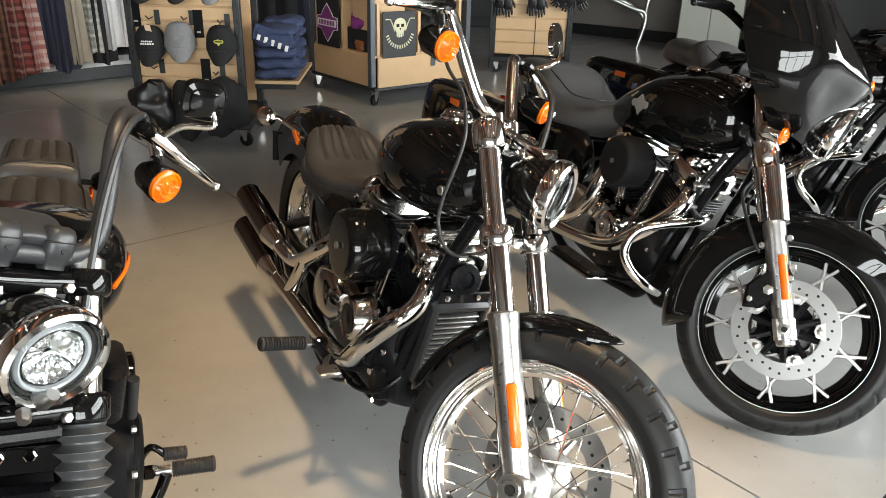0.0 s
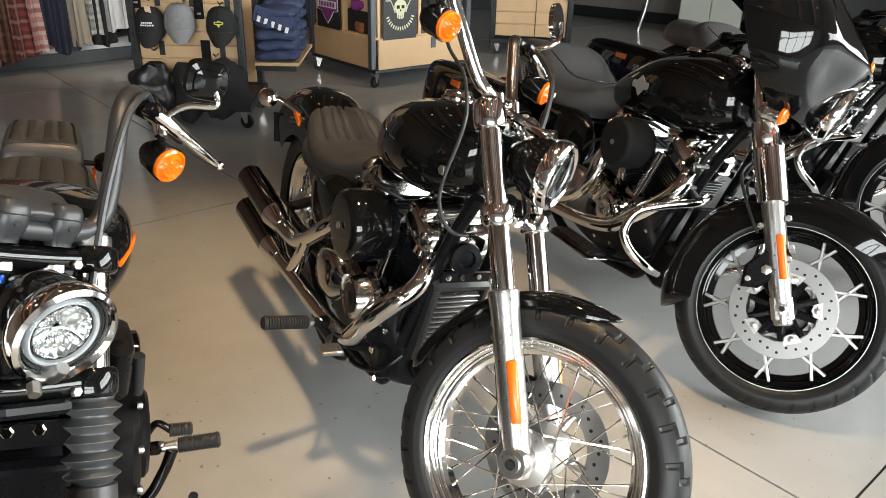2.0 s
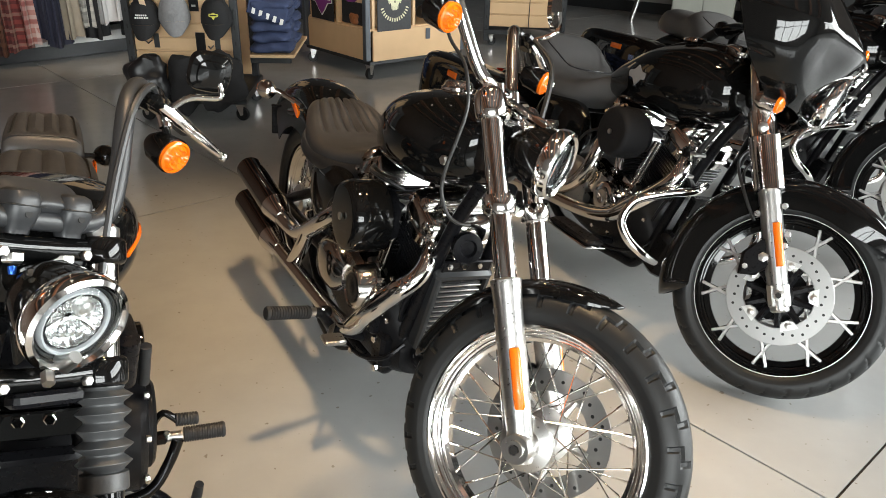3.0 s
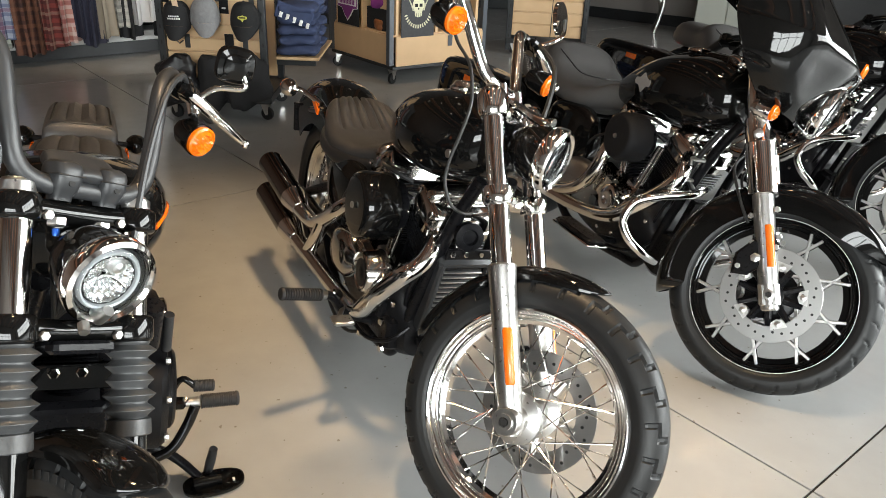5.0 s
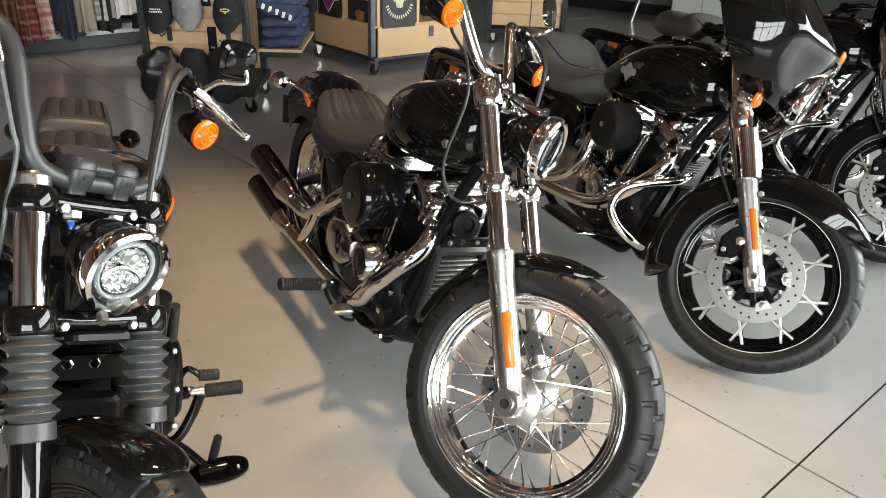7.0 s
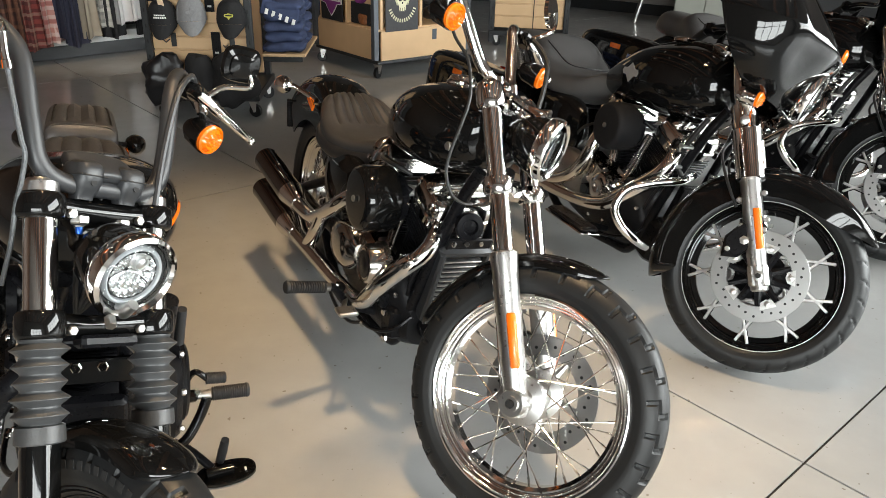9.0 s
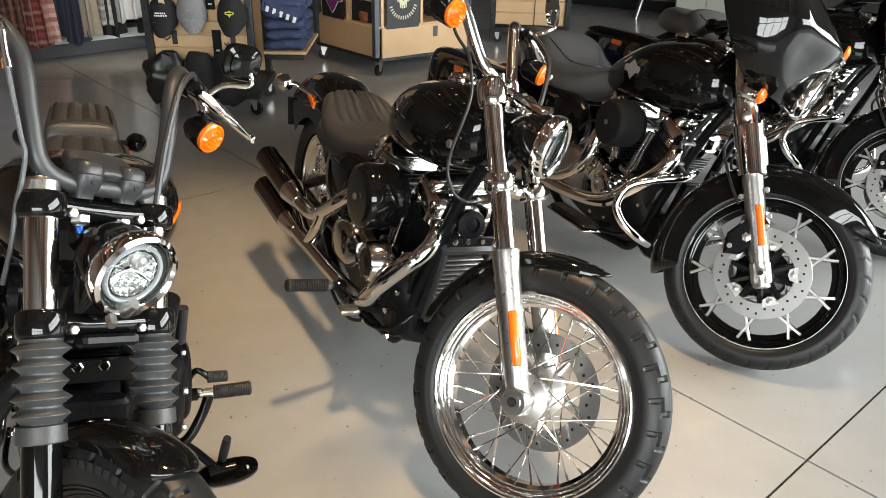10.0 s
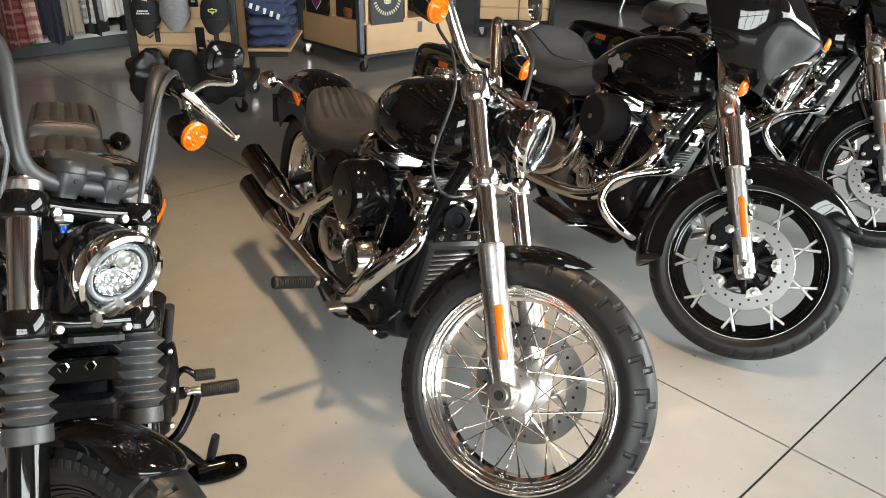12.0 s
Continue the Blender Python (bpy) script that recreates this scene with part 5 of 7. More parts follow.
        mir = part("mirror", Geo().rings([[(x * k * 0.040, y * k * 0.042, h) for x, y in [(abs(math.cos(2 * math.pi * a / 28)) ** 0.6 * (1 if math.cos(2 * math.pi * a / 28) >= 0 else -1), abs(math.sin(2 * math.pi * a / 28)) ** 0.6 * (1 if math.sin(2 * math.pi * a / 28) >= 0 else -1)) for a in range(28)]] for k, h in ((0.10, 0.017), (0.42, 0.016), (0.62, 0.013), (0.66, 0.007), (0.90, 0.004), (1.0, -0.003), (1.02, -0.009), (0.98, -0.012))],
                   S @ Matrix.Translation((-0.515, 0.345 * sg, 1.253)) @ Matrix.Rotation(radians(100), 4, "Y") @ Matrix.Rotation(radians(24 * sg), 4, "X") @ Matrix.Rotation(radians(14 * sg), 4, "Z")), BLACK, bike, "gloss black mirror on a bent stem")
        part("mirror_stem", Geo().tube(stem, 0.0065, 10, smooth=5), CHROME, mir, "", S)
    cable(bike, [(-0.545, 0.275, 1.165), (-0.498, 0.215, 1.197), (-0.445, 0.155, 1.160), (-0.388, 0.120, 1.060), (-0.338, 0.100, 0.970), (-0.305, 0.092, 0.905)], 0.0065, GREYBAR, S, "hose")
    line = cable(bike, [(-0.420, -0.184, 1.128), (-0.393, -0.172, 1.079), (-0.369, -0.160, 1.033), (-0.358, -0.151, 1.008), (-0.352, -0.147, 0.966), (-0.350, -0.144, 0.919), (-0.345, -0.136, 0.862), (-0.36, -0.12, 0.78)], 0.0042, BRAID, S, "brake_line")
    fit = Geo().tube([(-0.47, -0.206, 1.178), (-0.448, -0.196, 1.178), (-0.440, -0.193, 1.172)], [0.013, 0.013, 0.009], 14)
    fit.tube([(-0.443, -0.195, 1.176), (-0.432, -0.190, 1.152), (-0.424, -0.186, 1.136), (-0.4235, -0.1858, 1.135), (-0.418, -0.183, 1.124)], [0.007, 0.0065, 0.0065, 0.0085, 0.0085], 12)
    part("line_fitting", fit, CHROME, line, "chrome banjo fitting", S)
    part("cable_tie", Geo().lathe([(0.0185, -0.003), (0.0195, -0.003), (0.0195, 0.003), (0.0185, 0.003)], along((-0.376, -0.113, 0.985), (-0.36, -0.07, 0.974)), 24, False, True), CABLE, line, "", S)
    for k in range(4):
        cable(bike, [(-0.36 - 0.01 * k, -0.02 + 0.018 * k, 0.97), (-0.38, -0.015 + 0.02 * k, 0.90), (-0.36, -0.02 + 0.022 * k, 0.80), (-0.40, -0.02, 0.70)], 0.005)
    # tank, seats, rear
    part("fuel_tank", loft_body([(-0.345, 0.03, 0.85, 0.915), (-0.37, 0.085, 0.80, 0.940), (-0.44, 0.135, 0.765, 0.962), (-0.53, 0.170, 0.742, 0.970), (-0.63, 0.182, 0.730, 0.955), (-0.73, 0.175, 0.722, 0.925), (-0.83, 0.135, 0.715, 0.875), (-0.91, 0.068, 0.712, 0.815), (-0.95, 0.03, 0.715, 0.765)], 2.5, 6, 40), BLACK, bike, "gloss black fuel tank with an orange edge stripe")
    stripe = Geo()
    for sg in (1,):
        stripe.tube([(-0.47, 0.152 * sg, 0.86), (-0.55, 0.174 * sg, 0.86), (-0.63, 0.184 * sg, 0.85), (-0.71, 0.180 * sg, 0.83), (-0.78, 0.158 * sg, 0.80)], 0.004, 6, smooth=4)
    part("tank_stripe", stripe, AMBERR, bike, "orange pinstripe")
    st = part("seat", ribbed_seat([(-0.87, 0.05, 0.66, 0.73), (-0.95, 0.09, 0.65, 0.735), (-1.06, 0.125, 0.625, 0.735), (-1.18, 0.140, 0.61, 0.748), (-1.28, 0.140, 0.61, 0.770), (-1.37, 0.128, 0.63, 0.780), (-1.43, 0.10, 0.65, 0.755)], 2.9, 5, 0.013, -0.98, -1.41), SEATM, bike, "black vinyl rider seat with stitched rolls")
    part("pillion_pad", ribbed_seat([(-1.445, 0.080, 0.690, 0.748), (-1.455, 0.100, 0.685, 0.772), (-1.48, 0.104, 0.685, 0.792), (-1.56, 0.100, 0.70, 0.806), (-1.64, 0.092, 0.71, 0.814), (-1.69, 0.066, 0.715, 0.797)], 4.2, 5, 0.012, -1.485, -1.68), SEATM, st, "small stitched pillion pad")
    part("pad_piping", Geo().tube([(-1.462, -0.098, 0.715), (-1.466, -0.094, 0.768), (-1.472, -0.070, 0.786), (-1.474, 0.0, 0.789), (-1.472, 0.070, 0.786), (-1.466, 0.094, 0.768), (-1.462, 0.098, 0.715)], 0.0035, 8, smooth=5), SEATS, st)
    part("rear_fender", fender_geo(-1.60, 0.345, 0.395, 168, 20, 0.098, 0.115, 50, crown=0.05), BLACK, bike, "gloss black rear mudguard")
    for sg in (-1, 1):
        rs = part("rear_turn_signal", Geo().lathe([(0.004, -0.05), (0.018, -0.045), (0.030, -0.02), (0.034, 0.0), (0.030, 0.018), (0.016, 0.026), (0.004, 0.028)], along((-1.63, 0.165 * sg, 0.692), (-1.73, 0.170 * sg, 0.692)), 28), BLACK, bike, "gloss black bullet rear indicator")
        part("stalk", Geo().tube([(-1.60, 0.10 * sg, 0.70), (-1.62, 0.150 * sg, 0.692)], 0.009, 10), SATIN, rs)
        part("fender_reflector", Geo().box(0.09, 0.010, 0.030, Matrix.Translation((-1.50, 0.132 * sg, 0.69)), 0.004), AMBERR, bike, "amber side reflector")
    eng = v_twin(bike, SATIN, (-0.66, -0.15, 0.615), 0.09, BLACK)
    pr = part("primary_cover", Geo().rings([[(-0.83 + k * (0.31 * abs(math.cos(2 * math.pi * a / 40)) ** 0.75 * (1 if math.cos(2 * math.pi * a / 40) >= 0 else -1)), y, 0.36 + k * (0.125 + 0.03 * math.cos(2 * math.pi * a / 40)) * abs(math.sin(2 * math.pi * a / 40)) ** 0.8 * (1 if math.sin(2 * math.pi * a / 40) >= 0 else -1)) for a in range(40)] for k, y in ((1.0, 0.12), (1.0, 0.19), (0.95, 0.205), (0.82, 0.212), (0.5, 0.214))]), DARKCASE, eng, "black primary chain cover")
    part("derby_cover", Geo().lathe([(0.082, 0.0), (0.082, 0.012), (0.074, 0.018), (0.05, 0.020), (0.004, 0.020)], axis_y(-0.98, 0.212, 0.36), 40), BLACK, pr, "round gloss black derby cover")
    part("alternator_cover", Geo().lathe([(0.098, 0.0), (0.098, 0.010), (0.088, 0.018), (0.05, 0.022), (0.004, 0.022)], axis_y(-0.66, 0.208, 0.37), 40), DARKCASE, pr)
    pb = Geo()
    for x, z in ((-0.53, 0.42), (-0.53, 0.32), (-0.60, 0.26), (-0.60, 0.48), (-0.76, 0.25), (-0.76, 0.49)):
        hex_bolt(pb, (x, 0.200, z), (0, 1, 0), 0.008, 0.010)
    part("cover_screw", pb, STEEL, pr)
    part("cylinder_boss", Geo().tube([(-0.56, 0.15, 0.55), (-0.53, 0.16, 0.66)], [0.03, 0.024], 16), SATIN, eng)
    part("shift_grip", Geo().tube([(-0.62, 0.20, 0.50), (-0.60, 0.20, 0.60)], 0.012, 12), GRIPR, eng)
    foot_peg(bike, (-0.69, 0.300, 0.302), (-0.69, 0.385, 0.306))
    part("peg_mount", Geo().tube([(-0.63, 0.12, 0.17), (-0.64, 0.22, 0.19), (-0.665, 0.265, 0.245), (-0.68, 0.285, 0.298)], [0.013, 0.013, 0.013, 0.014], 12, smooth=5), BLACK, bike)
    sh = part("shift_lever", Geo().tube([(-0.66, 0.215, 0.31), (-0.655, 0.225, 0.36), (-0.645, 0.245, 0.40), (-0.64, 0.275, 0.381)], 0.008, 10, smooth=5), BLACK, bike)
    pts, rr = [], []
    for i in range(8):
        y0 = 0.272 + 0.006 * i
        pts += [(-0.64, y0, 0.382), (-0.64, y0 + 0.0035, 0.382), (-0.64, y0 + 0.0036, 0.382), (-0.64, y0 + 0.0058, 0.382)]
        rr += [0.015, 0.015, 0.012, 0.012]
    part("shift_rubber", Geo().tube(pts, rr, 12), GRIPR, sh)
    sd = part("side_stand", Geo().tube([(-0.72, 0.13, 0.18), (-0.72, 0.24, 0.12), (-0.67, 0.31, 0.078)], [0.014, 0.013, 0.011], 12, smooth=4), SATIN, bike, "black side stand with a flat foot")
    foot = Geo()
    rg = []
    for k, z in ((0.96, -0.005), (1.0, -0.002), (1.0, 0.006), (0.93, 0.008), (0.84, 0.003), (0.3, 0.002)):
        rg.append([(0.046 * k * abs(math.cos(2 * math.pi * a / 36)) ** 0.8 * (1 if math.cos(2 * math.pi * a / 36) >= 0 else -1), (0.074 * k + 0.004) * abs(math.sin(2 * math.pi * a / 36)) ** 0.85 * (1 if math.sin(2 * math.pi * a / 36) >= 0 else -1), z) for a in range(36)])
    mf = Matrix.Translation((-0.650, 0.345, 0.072)) @ Matrix.Rotation(radians(9), 4, "X")
    foot.rings(rg, mf)
    foot.tube([(0, -0.05, 0.010), (0, 0.02, 0.010)], [0.016, 0.012], 12, mf)
    ft = part("stand_foot", foot, BLACK, sd, "black dished stand foot")
    part("foot_mark", Geo().box(0.014, 0.006, 0.002, mf @ Matrix.Translation((0.006, 0.050, 0.0045)), 0.0005), PRINTW, ft)
    part("stand_tang", Geo().tube([(-0.70, 0.335, 0.070), (-0.69, 0.338, 0.115), (-0.678, 0.34, 0.160)], [0.012, 0.013, 0.011], 10), GRIPR, sd)
    frame_tubes(bike, [[(-0.345, y * 0.5, 0.80), (-0.40, y * 0.8, 0.66), (-0.50, y, 0.38), (-0.565, y * 1.1, 0.20), (-0.66, y * 1.2, 0.165), (-1.0, y * 1.5, 0.165), (-1.25, y * 1.4, 0.28)] for y in (-0.085, 0.085)] + [[(-0.33, 0, 0.86), (-0.7, 0, 0.78), (-1.0, 0, 0.66), (-1.25, 0, 0.58)]])
    cool = part("oil_cooler", Geo().box(0.035, 0.16, 0.25, Matrix.Translation((-0.475, 0, 0.36)) @ Matrix.Rotation(radians(15), 4, "Y"), 0.008), SATIN, bike, "black finned oil cooler")
    for i in range(12):
        part("cooler_fin", Geo().box(0.012, 0.12, 0.006, Matrix.Translation((-0.455 - 0.0048 * (i - 6), 0, 0.36 + 0.018 * (i - 6))) @ Matrix.Rotation(radians(15), 4, "Y"), 0.001), SATIN, cool)
    hbk = part("horn_bracket", Geo().box(0.010, 0.17, 0.07, Matrix.Translation((-0.40, 0.0, 0.575)) @ Matrix.Rotation(radians(15), 4, "Y"), 0.004), BLACK, bike)
    b = Geo()
    for y in (-0.02, 0.028):
        hex_bolt(b, (-0.392, y, 0.59), (1, 0, 0.2), 0.011, 0.010)
    part("bracket_bolt", b, CHROME, hbk)
    part("brake_hose", Geo().tube([(-0.36, 0.02, 0.66), (-0.33, 0.06, 0.68), (-0.32, 0.085, 0.66)], 0.008, 10, smooth=4), STEEL, bike)
    part("muffler", Geo().tube([(-0.9, -0.20, 0.26), (-1.2, -0.22, 0.27), (-1.62, -0.24, 0.30)], [0.03, 0.046, 0.046], 24), SATIN, bike)
    part("head_pipe", Geo().tube([(-0.40, -0.07, 0.60), (-0.385, -0.13, 0.56), (-0.44, -0.17, 0.47), (-0.52, -0.19, 0.36), (-0.62, -0.195, 0.28), (-0.78, -0.198, 0.262), (-0.92, -0.20, 0.26)], 0.027, 18, smooth=5), SATIN, bike, "satin black header pipe")
    return bike


# ---------------------------------------------------------------- touring machines with a fork-mounted fairing


def tourer(m, label):
    S = steer(26, 0.165, 39.0)
    bike = thing("motorcycle", m, label, "motorcycle", "motorcycles in the row")
    Z = 0.322
    cast_wheel(bike, "front_wheel", (0, 0, Z), S, 0.321, 0.112, 0.241, 0.080)
    cast_wheel(bike, "rear_wheel", (-1.625, 0, 0.32), I4, 0.320, 0.18, 0.205, 0.11)
    for y in (-0.125, 0.125):
        P = lambda L: fork_point(L, y, 29.5, Z)
        sg = -1 if y < 0 else 1
        leg = part("fork_leg", Geo().tube([P(-0.05), P(-0.045), P(0.02), P(0.07), P(0.33)], [0.022, 0.027, 0.029, 0.031, 0.0325], 28), ALU, bike, "polished aluminium fork slider", S)
        part("fork_cowl", Geo().tube([P(0.31), P(0.315), P(0.475), P(0.48), P(0.555)], [0.036, 0.045, 0.046, 0.042, 0.040], 32), CHROME, leg, "chrome fork cover", S)
        part("fork_shroud", Geo().tube([P(0.55), P(0.62), P(0.70), P(0.715)], [0.032, 0.029, 0.022, 0.010], 24), CHROME, leg, "", S)
        part("axle_boss", Geo().box(0.062, 0.052, 0.085, Matrix.Translation((0, y, Z)) @ Matrix.Rotation(radians(-29.5), 4, "Y"), 0.012), ALU, leg, "", S)
        part("axle_end", Geo().lathe([(0.016, 0.0), (0.016, 0.005), (0.010, 0.006), (0.009, 0.002)], along((0, y + 0.026 * sg, Z), (0, y * 3, Z)), 20), STEEL, leg, "", S)
        part("axle_socket", Geo().lathe([(0.009, 0.0), (0.009, 0.0065)], along((0, y + 0.026 * sg, Z), (0, y * 3, Z)), 6), HOLE, leg, "", S)
        r0, r1 = P(0.085), P(0.215)
        o = Vector((0.012, 0.0285 * sg, 0.006))
        part("reflector", Geo().tube([r0 + o, r1 + o], 0.0128, 10), AMBERR, leg, "amber side reflector", S)
        cal = part("brake_caliper", Geo().rings([[(-0.085 + k * q[0], y * 0.78 + h * sg, Z + 0.085 + k * q[1]) for q in ((-0.045, -0.075), (0.0, -0.06), (0.035, 0.0), (0.05, 0.06), (0.02, 0.085), (-0.03, 0.05), (-0.06, -0.01))] for k, h in ((0.9, 0.0), (1.0, 0.01), (1.0, 0.04), (0.85, 0.05))]), SATIN, leg, "black four-piston brake caliper", S)
        cb = Geo()
        hex_bolt(cb, (-0.085, y * 0.78 + 0.05 * sg, Z + 0.085), (0, sg, 0), 0.015, 0.007)
        hex_bolt(cb, (-0.045, y * 0.78 + 0.05 * sg, Z + 0.14), (0, sg, 0), 0.009, 0.007)
        hex_bolt(cb, (-0.12, y * 0.78 + 0.05 * sg, Z + 0.04), (0, sg, 0), 0.009, 0.007)
        part("caliper_bolt", cb, STEEL, cal, "", S)
        lug = Geo()
        for L in (0.16, 0.245):
            hex_bolt(lug, P(L) + Vector((-0.034, 0.010 * sg, -0.016)), (0, sg, 0), 0.010, 0.010)
            hex_bolt(lug, P(L + 0.02) + Vector((0.036, 0.010 * sg, 0.016)), (0, sg, 0), 0.010, 0.010)
        part("fender_lug", lug, ALU, leg, "", S)
        if sg < 0:
            turn_signal(bike, P(0.58) + Vector((0.045, 0.060 * sg, 0.0)), (0.97, 0.12 * sg, -0.05), S, CHROME, P(0.56) + Vector((0.0, 0.02 * sg, 0)), 0.026)
        lb = Geo()
        hex_bolt(lb, P(0.50) + Vector((0.0, 0.036 * sg, 0)), (0.2, sg, 0), 0.016, 0.010)
        part("cowl_bolt", lb, STEEL, leg, "", S)
        cable(bike, [P(0.42) + Vector((-0.05, 0, 0)), P(0.36) + Vector((-0.09, 0, 0)), P(0.26) + Vector((-0.075, 0.01 * sg, 0)), P(0.20) + Vector((-0.055, 0.0, 0))], 0.005, CABLE, S, "brake_hose")
    part("front_fender", fender_geo(-0.004, Z, 0.362, 40, 206, 0.094, 0.066, 72, crown=0.038, tips=(0.22, 0.05)), BLACK, bike, "long gloss black front mudguard", S)
    # fairing
    rows = []
    for z, hw, xf, xb in smooth_sections([(0.845, 0.17, -0.185, -0.27), (0.875, 0.27, -0.165, -0.31), (0.93, 0.335, -0.135, -0.36), (0.99, 0.36, -0.10, -0.40), (1.035, 0.370, -0.080, -0.425), (1.055, 0.370, -0.084, -0.43), (1.10, 0.366, -0.125, -0.435), (1.16, 0.35, -0.185, -0.445), (1.22, 0.325, -0.245, -0.46), (1.34, 0.265, -0.36, -0.50)], 4):
        row = []
        for j in range(25):
            a = -math.pi / 2 + math.pi * j / 24
            u = abs(math.sin(a))
            crease = 0.022 * math.exp(-((u - 0.62) / 0.16) ** 2) * min(1.0, max(0.0, (z - 0.88) / 0.1))
            row.append((xb + (xf - xb) * abs(math.cos(a)) ** 0.68 - crease, hw * abs(math.sin(a)) ** 0.9 * (1 if a >= 0 else -1), z))
        rows.append(row)
    fr = part("fairing", Geo().grid(rows, 0.006), BLACK, bike, "gloss black bat-wing fairing", S)
    edge = Geo()
    edge.tube([(r[0][0], r[0][1], r[0][2]) for r in rows], 0.006, 8)
    edge.tube([(r[-1][0], r[-1][1], r[-1][2]) for r in rows], 0.006, 8)
    part("fairing_edge", edge, BLACK, fr, "", S)
    dash = Geo().box(0.16, 0.56, 0.20, Matrix.Translation((-0.33, 0, 1.04)), 0.05)
    part("inner_fairing", dash, SATIN, fr, "", S)
    headlight(bike, (-0.112, -0.006, 0.918), (1, 0, -0.16), 0.090, S, BLACK, CHROME, 0.10)
    nac = Geo().tube([(-0.36, -0.32, 0.985), (-0.20, -0.25, 1.018), (-0.105, -0.12, 1.040), (-0.072, 0, 1.046), (-0.105, 0.12, 1.040), (-0.20, 0.25, 1.018), (-0.36, 0.32, 0.985)], 0.006, 10, smooth=5)
    part("fairing_trim", nac, CHROME, fr, "chrome visor trim", S)
    part("fork_brace", Geo().box(0.05, 0.24, 0.05, Matrix.Translation(fork_point(0.47, 0, 29.5, Z) + Vector((-0.02, 0, 0))), 0.012), CHROME, bike, "chrome fork brace", S)
    bar = [(-0.66, -0.42, 1.06), (-0.585, -0.30, 1.10), (-0.52, -0.22, 1.11), (-0.44, -0.10, 1.09), (-0.43, 0.0, 1.09)]
    bar += [(x, -y, z) for x, y, z in reversed(bar[:-1])]
    part("handlebar", Geo().tube(bar, 0.0135, 14, smooth=6), BLACK, bike, "", S)
    for sg in (-1, 1):
        grip_and_lever(bike, (-0.59, 0.31 * sg, 1.10), (-0.665, 0.43 * sg, 1.06), S, SATIN, SATIN, sg)
    # tank
    tank = part("fuel_tank", loft_body([(-0.35, 0.04, 0.80, 0.90), (-0.385, 0.10, 0.765, 0.945), (-0.46, 0.155, 0.735, 0.975), (-0.56, 0.178, 0.715, 0.985), (-0.68, 0.178, 0.705, 0.972), (-0.80, 0.155, 0.705, 0.940), (-0.92, 0.115, 0.705, 0.885), (-1.02, 0.075, 0.705, 0.83), (-1.09, 0.03, 0.71, 0.79)], 2.5, 6, 40), BLACK, bike, "gloss black touring fuel tank")
    part("tank_console", loft_body([(-0.42, 0.03, 0.95, 0.975), (-0.52, 0.042, 0.965, 1.0), (-0.70, 0.040, 0.95, 0.985), (-0.90, 0.03, 0.88, 0.912), (-1.04, 0.015, 0.80, 0.83)], 2.6), BLACK, tank)
    part("tank_cap", Geo().lathe([(0.040, 0), (0.044, 0.004), (0.042, 0.012), (0.034, 0.018), (0.004, 0.02)], Matrix.Translation((-0.66, -0.03, 0.982)) @ Matrix.Rotation(radians(-6), 4, "Y"), 32), CHROME, tank, "chrome filler cap")
    part("console_front", Geo().lathe([(0.05, 0.0), (0.055, 0.02), (0.04, 0.03), (0.004, 0.033)], Matrix.Translation((-0.47, 0, 0.975)) @ Matrix.Rotation(radians(8), 4, "Y"), 28), CHROME, tank)
    for sg in (-1, 1):
        shield = [(-0.035, 0.012), (-0.04, 0.0), (-0.035, -0.012), (-0.018, -0.014), (0.0, -0.038), (0.018, -0.014), (0.035, -0.012), (0.04, 0.0), (0.035, 0.012), (0.018, 0.014), (0.0, 0.034), (-0.018, 0.014)]
        part("tank_badge", Geo().plate(shield, 0.005, Matrix.Translation((-0.735, 0.1815 * sg, 0.838)) @ Matrix.Rotation(radians(-90 * sg), 4, "X") @ Matrix.Rotation(radians(8), 4, "Y") @ Matrix.Rotation(radians(0 if sg < 0 else 180), 4, "Z")), BADGE, tank, "pewter tank badge")
    # seat
    st = part("seat", loft_body([(-0.97, 0.06, 0.68, 0.79), (-1.04, 0.11, 0.66, 0.79), (-1.13, 0.165, 0.63, 0.752), (-1.24, 0.195, 0.63, 0.748), (-1.34, 0.20, 0.635, 0.785), (-1.42, 0.192, 0.65, 0.850), (-1.49, 0.178, 0.68, 0.885), (-1.58, 0.16, 0.70, 0.855), (-1.75, 0.14, 0.71, 0.865), (-1.83, 0.10, 0.72, 0.82)], 2.8, 6, 36), SMOOTHSEAT, bike, "smooth black touring seat with a bucket backrest")
    part("seat_seam", Geo().tube([(-1.42, -0.15, 0.848), (-1.36, -0.13, 0.815), (-1.26, -0.11, 0.775), (-1.22, 0.0, 0.772), (-1.26, 0.11, 0.775), (-1.36, 0.13, 0.815), (-1.42, 0.15, 0.848)], 0.003, 6, smooth=5), SEATS, st)
    part("rear_fender", fender_geo(-1.625, 0.34, 0.40, 160, 10, 0.11, 0.12, 40, crown=0.05), BLACK, bike)
    for sg in (-1, 1):
        secs = [(-1.42, 0.02, 0.50, 0.60), (-1.45, 0.075, 0.42, 0.655), (-1.60, 0.095, 0.36, 0.675), (-1.85, 0.100, 0.34, 0.675), (-2.08, 0.095, 0.34, 0.665), (-2.17, 0.075, 0.36, 0.63), (-2.20, 0.03, 0.42, 0.58)]
        bag = part("saddlebag", loft_body(secs, 4.5, 4, 32, 0.315 * sg), BLACK, bike, "gloss black hard saddlebag")
        part("bag_reflector", Geo().box(0.10, 0.008, 0.030, Matrix.Translation((-1.76, 0.412 * sg, 0.60)), 0.003), AMBERR, bag, "amber side reflector")
